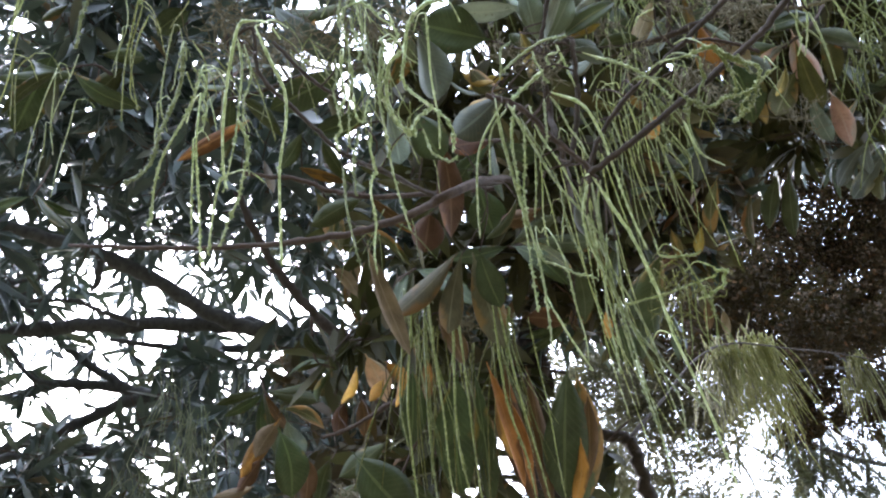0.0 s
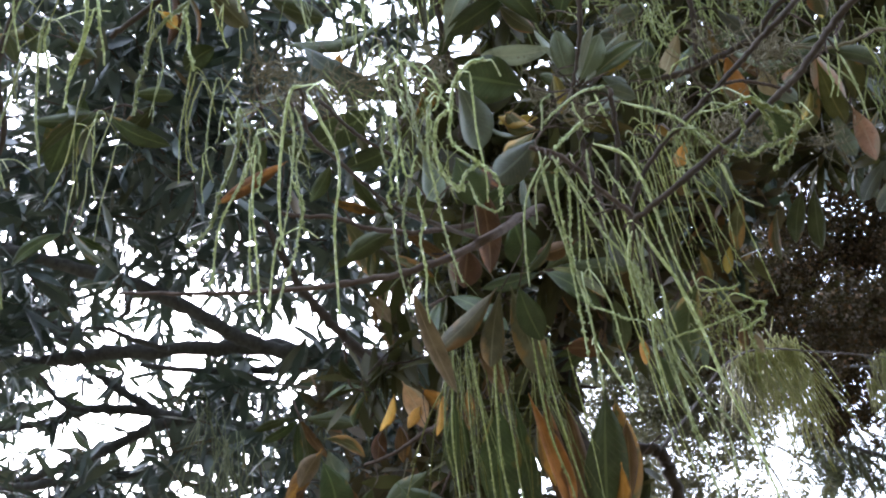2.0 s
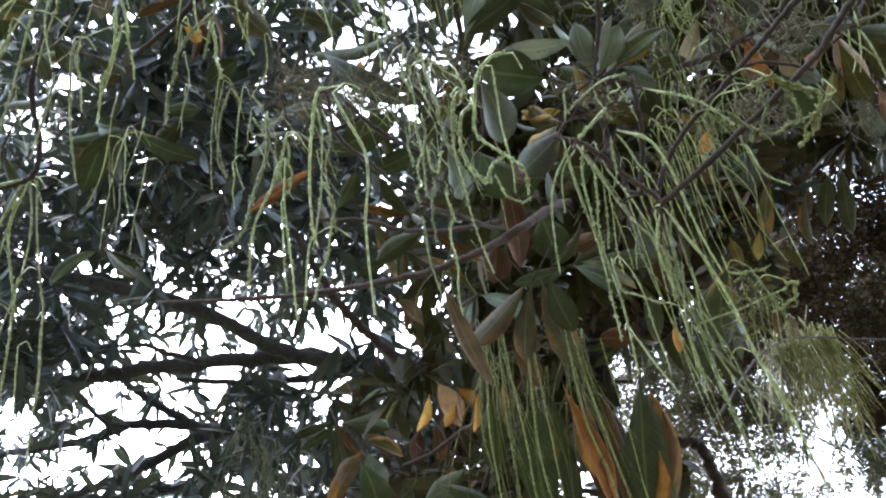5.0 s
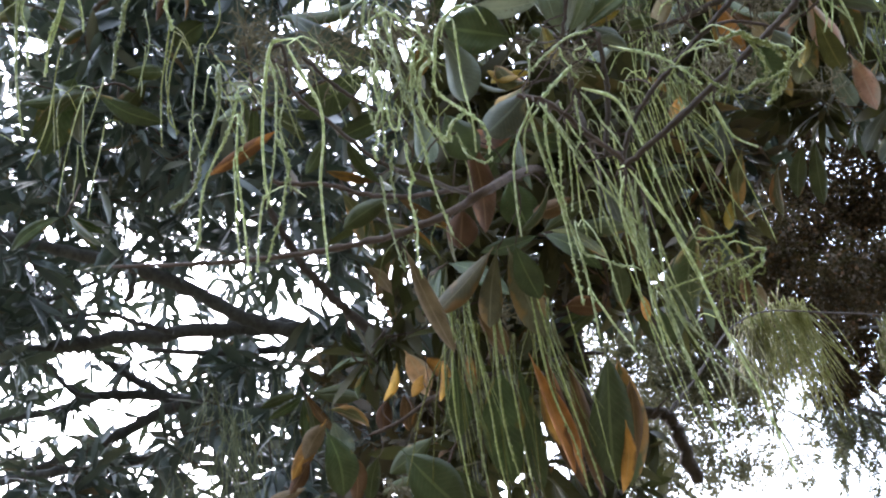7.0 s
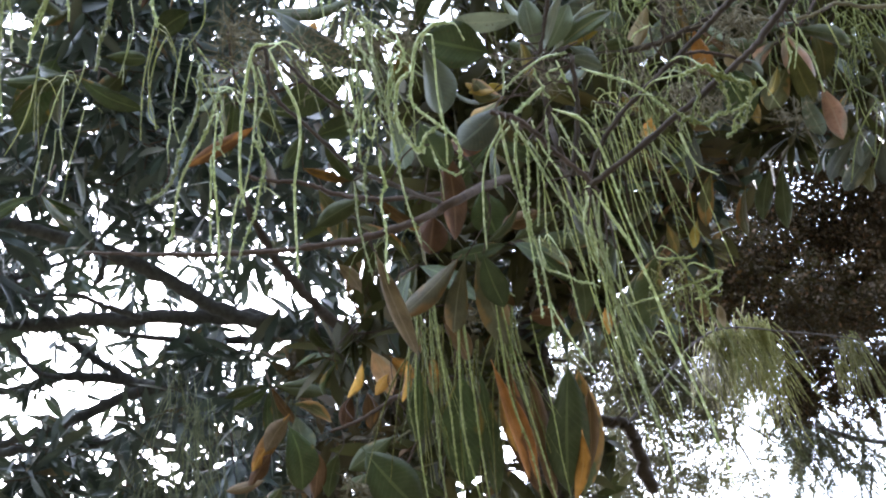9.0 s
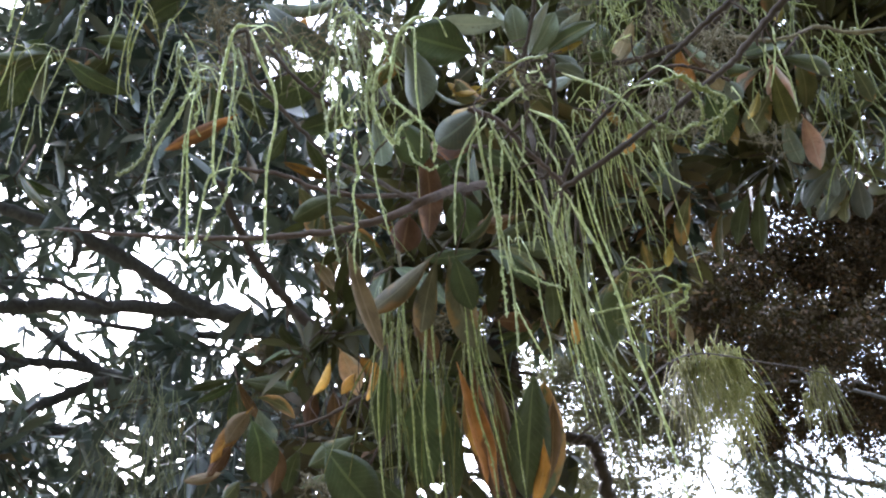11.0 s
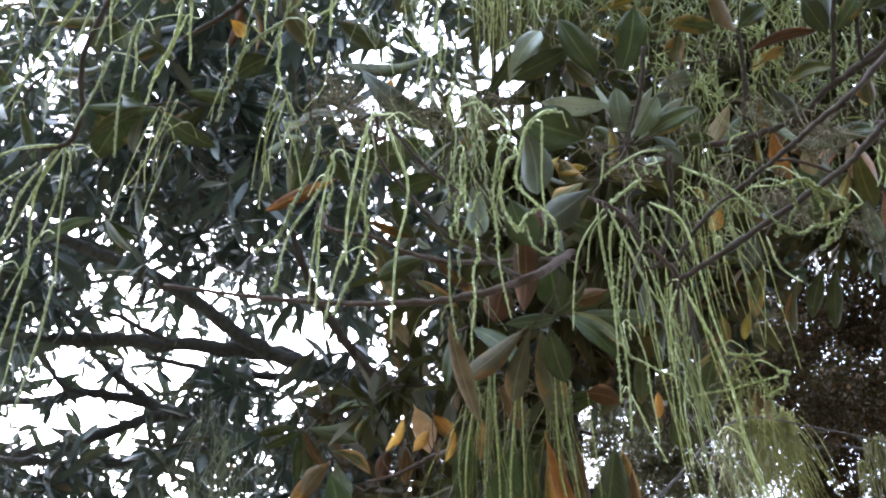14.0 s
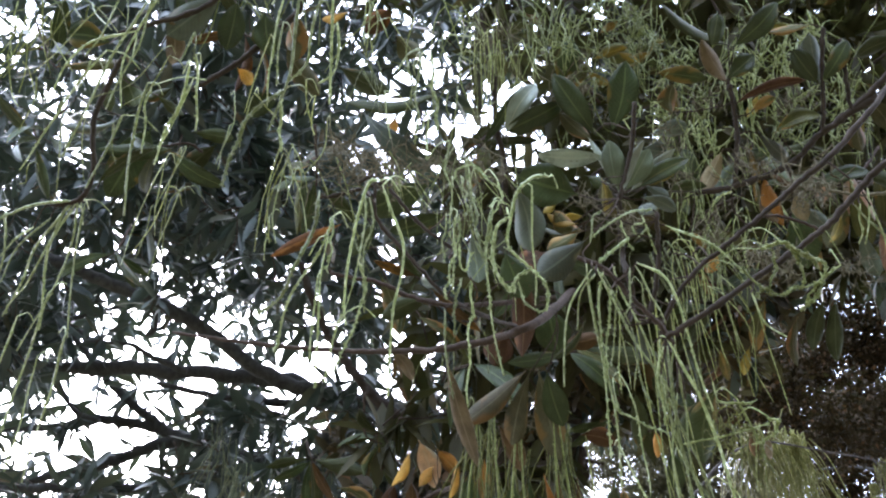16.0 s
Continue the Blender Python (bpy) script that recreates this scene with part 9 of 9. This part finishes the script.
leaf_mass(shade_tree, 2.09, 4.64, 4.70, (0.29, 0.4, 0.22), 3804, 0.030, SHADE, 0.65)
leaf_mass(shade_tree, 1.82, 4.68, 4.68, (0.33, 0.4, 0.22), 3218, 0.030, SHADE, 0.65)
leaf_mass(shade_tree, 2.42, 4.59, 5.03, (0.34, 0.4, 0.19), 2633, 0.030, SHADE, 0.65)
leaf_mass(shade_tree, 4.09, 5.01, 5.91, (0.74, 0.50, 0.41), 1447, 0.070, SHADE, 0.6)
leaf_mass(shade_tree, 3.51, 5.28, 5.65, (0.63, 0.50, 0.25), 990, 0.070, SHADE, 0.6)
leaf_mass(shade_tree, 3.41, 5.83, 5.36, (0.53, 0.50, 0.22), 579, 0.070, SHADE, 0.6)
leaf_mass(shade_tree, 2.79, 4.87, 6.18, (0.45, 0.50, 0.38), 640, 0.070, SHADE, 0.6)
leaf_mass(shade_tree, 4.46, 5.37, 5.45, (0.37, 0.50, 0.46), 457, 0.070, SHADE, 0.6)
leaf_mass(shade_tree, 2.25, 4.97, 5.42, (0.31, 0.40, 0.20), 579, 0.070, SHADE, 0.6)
leaf_mass(feather_tree, 1.65, 5.15, 4.76, (0.47, 0.5, 0.27), 6120, 0.034, FEATHER)
leaf_mass(feather_tree, 1.55, 5.48, 4.38, (0.47, 0.5, 0.35), 4760, 0.034, FEATHER)
leaf_mass(feather_tree, 1.86, 5.69, 4.10, (0.39, 0.5, 0.23), 2550, 0.034, FEATHER)
leaf_mass(feather_tree, 2.35, 6.15, 4.29, (0.25, 0.5, 0.17), 442, 0.034, FEATHER)
leaf_mass(feather_tree, 2.11, 5.37, 4.46, (0.27, 0.5, 0.23), 2550, 0.034, FEATHER)
leaf_mass(feather_tree, 1.35, 5.70, 4.14, (0.27, 0.5, 0.23), 2720, 0.034, FEATHER)
leaf_mass(feather_tree, 2.63, 6.24, 4.16, (0.21, 0.5, 0.11), 425, 0.034, FEATHER)
leaf_mass(feather_tree, -0.11, 5.62, 4.37, (0.31, 0.5, 0.23), 510, 0.034, FEATHER)
leaf_mass(feather_tree, 1.90, 5.29, 4.58, (0.35, 0.5, 0.31), 4760, 0.034, FEATHER)
leaf_mass(feather_tree, 2.45, 5.51, 4.72, (0.37, 0.5, 0.14), 2380, 0.034, FEATHER)
leaf_mass(feather_tree, 1.24, 5.13, 4.89, (0.34, 0.4, 0.30), 2600, 0.034, FEATHER)
leaf_mass(feather_tree, 1.58, 5.23, 5.05, (0.34, 0.4, 0.24), 2200, 0.034, FEATHER)
leaf_mass(feather_tree, 1.71, 5.36, 4.74, (0.36, 0.4, 0.28), 1600, 0.034, FEATHER)
leaf_mass(feather_tree, 1.13, 5.48, 4.81, (0.30, 0.4, 0.24), 1400, 0.034, FEATHER)
fronds(feather_tree, 3.25, 6.41, 4.68, (0.32, 0.4, 0.18), 34, 0.36)
fronds(feather_tree, 3.64, 6.51, 4.52, (0.27, 0.4, 0.27), 20, 0.36)
fronds(feather_tree, 3.99, 6.55, 4.44, (0.36, 0.4, 0.36), 22, 0.36)
fronds(feather_tree, 3.08, 6.34, 4.77, (0.27, 0.4, 0.14), 12, 0.36)
fronds(feather_tree, 2.76, 6.33, 4.81, (0.32, 0.4, 0.18), 8, 0.36)
fronds(feather_tree, 3.46, 6.71, 4.30, (0.18, 0.4, 0.18), 7, 0.36)
fronds(feather_tree, 3.04, 6.17, 4.52, (0.24, 0.3, 0.10), 16, 0.42)
fronds(feather_tree, 2.86, 6.05, 4.67, (0.20, 0.3, 0.06), 12, 0.28)
# boughs that carry the low fork
branch(back_tree, ((-0.872, 2.934, 3.572), (-0.726, 2.943, 3.522), (-0.552, 2.895, 3.417), (-0.382, 2.814, 3.318)), 0.0240, 0.0320, "limb")
branch(back_tree, ((-0.763, 2.918, 3.431), (-0.632, 2.915, 3.428), (-0.497, 2.879, 3.386), (-0.383, 2.828, 3.310)), 0.0200, 0.0260, "limb")
spray(back_tree, -0.69, 2.52, 3.42, 0.110, 7, 0.125)
spray(back_tree, -0.72, 2.50, 3.30, 0.110, 8, 0.125)
spray(back_tree, -0.67, 2.75, 3.47, 0.110, 7, 0.125)
spray(back_tree, -0.74, 2.76, 3.62, 0.110, 6, 0.125)
spray(back_tree, -0.51, 2.29, 3.23, 0.110, 4, 0.125)
spray(back_tree, -0.77, 2.71, 3.36, 0.110, 6, 0.125)
spray(back_tree, -0.46, 2.46, 3.34, 0.110, 5, 0.125)
spray(back_tree, -1.15, 1.97, 3.48, 0.100, 8, 0.125)
spray(back_tree, -1.20, 2.20, 3.53, 0.100, 8, 0.125)
spray(back_tree, -1.20, 2.08, 3.35, 0.100, 9, 0.125)
spray(back_tree, -1.41, 2.40, 3.76, 0.100, 8, 0.125)
spray(back_tree, -0.96, 2.08, 3.49, 0.100, 4, 0.125)
spray(back_tree, -1.25, 2.13, 3.75, 0.100, 6, 0.125)
spray(back_tree, -0.90, 2.67, 3.11, 0.100, 8, 0.125)
spray(back_tree, -1.35, 2.64, 3.17, 0.100, 8, 0.125)
spray(back_tree, -1.12, 2.73, 3.21, 0.100, 6, 0.125)
spray(back_tree, -1.18, 2.57, 3.09, 0.100, 7, 0.125)
spray(back_tree, -1.42, 2.50, 3.49, 0.100, 5, 0.125)
# fine foliage and stray stalks deeper in the crown
leaf_mass(spike_tree, 0.38, 1.13, 3.31, (0.17, 0.2, 0.15), 90, 0.080, CROWN, 0.24)
leaf_mass(spike_tree, 0.43, 1.27, 3.73, (0.17, 0.2, 0.15), 90, 0.080, CROWN, 0.24)
leaf_mass(spike_tree, 0.41, 0.85, 3.19, (0.17, 0.2, 0.15), 90, 0.080, CROWN, 0.24)
leaf_mass(spike_tree, 0.48, 1.02, 3.17, (0.17, 0.2, 0.15), 90, 0.080, CROWN, 0.24)
leaf_mass(spike_tree, 0.52, 1.39, 3.37, (0.17, 0.2, 0.15), 90, 0.080, CROWN, 0.24)
leaf_mass(spike_tree, 0.64, 1.01, 3.40, (0.17, 0.2, 0.15), 90, 0.080, CROWN, 0.24)
leaf_mass(spike_tree, 0.63, 1.10, 3.36, (0.17, 0.2, 0.15), 90, 0.080, CROWN, 0.24)
leaf_mass(spike_tree, 0.51, 1.06, 2.99, (0.17, 0.2, 0.15), 90, 0.080, CROWN, 0.24)
leaf_mass(spike_tree, 0.69, 0.95, 3.24, (0.17, 0.2, 0.15), 90, 0.080, CROWN, 0.24)
leaf_mass(spike_tree, 0.66, 0.96, 3.05, (0.17, 0.2, 0.15), 90, 0.080, CROWN, 0.24)
leaf_mass(spike_tree, 0.75, 1.18, 3.23, (0.17, 0.2, 0.15), 90, 0.080, CROWN, 0.24)
leaf_mass(spike_tree, 0.82, 0.94, 3.32, (0.17, 0.2, 0.15), 90, 0.080, CROWN, 0.24)
leaf_mass(spike_tree, 0.80, 0.98, 3.14, (0.17, 0.2, 0.15), 90, 0.080, CROWN, 0.24)
leaf_mass(spike_tree, 0.96, 1.31, 3.34, (0.17, 0.2, 0.15), 90, 0.080, CROWN, 0.24)
leaf_mass(spike_tree, 1.05, 1.10, 3.56, (0.17, 0.2, 0.15), 90, 0.080, CROWN, 0.24)
leaf_mass(spike_tree, 0.91, 1.01, 3.17, (0.17, 0.2, 0.15), 90, 0.080, CROWN, 0.24)
leaf_mass(spike_tree, 0.82, 1.07, 2.98, (0.17, 0.2, 0.15), 90, 0.080, CROWN, 0.24)
leaf_mass(spike_tree, 1.27, 1.15, 3.63, (0.17, 0.2, 0.15), 90, 0.080, CROWN, 0.24)
leaf_mass(spike_tree, 1.10, 1.15, 3.30, (0.17, 0.2, 0.15), 90, 0.080, CROWN, 0.24)
leaf_mass(spike_tree, 1.12, 1.28, 3.26, (0.17, 0.2, 0.15), 90, 0.080, CROWN, 0.24)
tangle(spike_tree, (0.246, 0.603, 2.625), 0.050, 16, 0.0010, SHADED_GREEN)
tangle(spike_tree, (0.312, 0.598, 2.698), 0.050, 16, 0.0010, SHADED_GREEN)
tangle(spike_tree, (0.356, 0.600, 2.553), 0.050, 16, 0.0010, SHADED_GREEN)
tangle(spike_tree, (0.366, 0.615, 2.680), 0.050, 16, 0.0010, SHADED_GREEN)
tangle(spike_tree, (0.428, 0.575, 2.575), 0.050, 16, 0.0010, SHADED_GREEN)
tangle(spike_tree, (0.468, 0.587, 2.704), 0.050, 16, 0.0010, SHADED_GREEN)
tangle(spike_tree, (0.462, 0.630, 2.519), 0.050, 16, 0.0010, SHADED_GREEN)
tangle(spike_tree, (0.369, 0.636, 2.517), 0.050, 16, 0.0010, SHADED_GREEN)
tangle(spike_tree, (0.258, 0.582, 2.717), 0.050, 16, 0.0010, SHADED_GREEN)
tangle(spike_tree, (0.538, 0.603, 2.685), 0.050, 16, 0.0010, SHADED_GREEN)
tangle(spike_tree, (0.558, 0.650, 2.566), 0.050, 16, 0.0010, SHADED_GREEN)
tangle(spike_tree, (0.305, 0.621, 2.534), 0.050, 16, 0.0010, SHADED_GREEN)
tangle(spike_tree, (0.195, 0.610, 2.692), 0.050, 16, 0.0010, SHADED_GREEN)
tuft(spike_tree, (0.065, 0.927, 2.267), (-0.052, 0.653, -0.756), 6, 0.188, 0.0011, 0.055, material=SHADED_OLIVE)
tuft(spike_tree, (0.099, 0.912, 2.252), (-0.046, 0.653, -0.756), 6, 0.201, 0.0011, 0.055, material=SHADED_OLIVE)
tuft(spike_tree, (0.136, 0.926, 2.249), (-0.010, 0.653, -0.757), 6, 0.201, 0.0011, 0.055, material=SHADED_OLIVE)
tuft(spike_tree, (0.167, 0.949, 2.251), (0.064, 0.650, -0.758), 6, 0.201, 0.0011, 0.055, material=SHADED_OLIVE)
# twig ends that close gaps of the crown behind, and the shade tree's low edge
spray(back_tree, -1.66, 2.51, 5.42, 0.130, 6, 0.125)
spray(back_tree, -1.40, 2.31, 5.61, 0.130, 6, 0.125)
spray(back_tree, -1.96, 2.78, 4.90, 0.140, 6, 0.125)
spray(back_tree, -1.96, 3.12, 4.51, 0.150, 7, 0.125)
spray(back_tree, -1.94, 3.43, 4.34, 0.150, 7, 0.125)
spray(back_tree, -2.03, 3.61, 4.16, 0.150, 7, 0.125)
spray(back_tree, -1.95, 3.84, 3.92, 0.150, 7, 0.125)
spray(back_tree, -0.73, 2.95, 4.36, 0.150, 4, 0.125)
spray(back_tree, -0.52, 2.99, 4.31, 0.150, 5, 0.125)
spray(back_tree, -0.90, 3.01, 4.60, 0.150, 4, 0.125)
spray(back_tree, -0.86, 2.33, 5.57, 0.150, 5, 0.125)
spray(back_tree, -1.91, 3.15, 4.19, 0.150, 5, 0.125)
spray(back_tree, -2.00, 2.29, 5.65, 0.150, 7, 0.125)
spray(back_tree, -1.94, 2.53, 5.26, 0.150, 6, 0.125)
spray(back_tree, -1.44, 2.58, 5.62, 0.150, 7, 0.125)
spray(back_tree, -1.38, 2.63, 5.28, 0.150, 7, 0.125)
spray(back_tree, -1.15, 2.39, 5.52, 0.150, 5, 0.125)
spray(back_tree, -1.64, 2.65, 5.27, 0.150, 5, 0.125)
spray(back_tree, -0.31, 2.65, 4.23, 0.150, 6, 0.125)
spray(back_tree, -0.47, 2.75, 4.27, 0.150, 5, 0.125)
spray(back_tree, -0.17, 2.77, 3.95, 0.150, 5, 0.125)
spray(back_tree, -0.71, 3.06, 4.25, 0.150, 3, 0.125)
spray(back_tree, -0.69, 2.29, 5.61, 0.150, 5, 0.125)
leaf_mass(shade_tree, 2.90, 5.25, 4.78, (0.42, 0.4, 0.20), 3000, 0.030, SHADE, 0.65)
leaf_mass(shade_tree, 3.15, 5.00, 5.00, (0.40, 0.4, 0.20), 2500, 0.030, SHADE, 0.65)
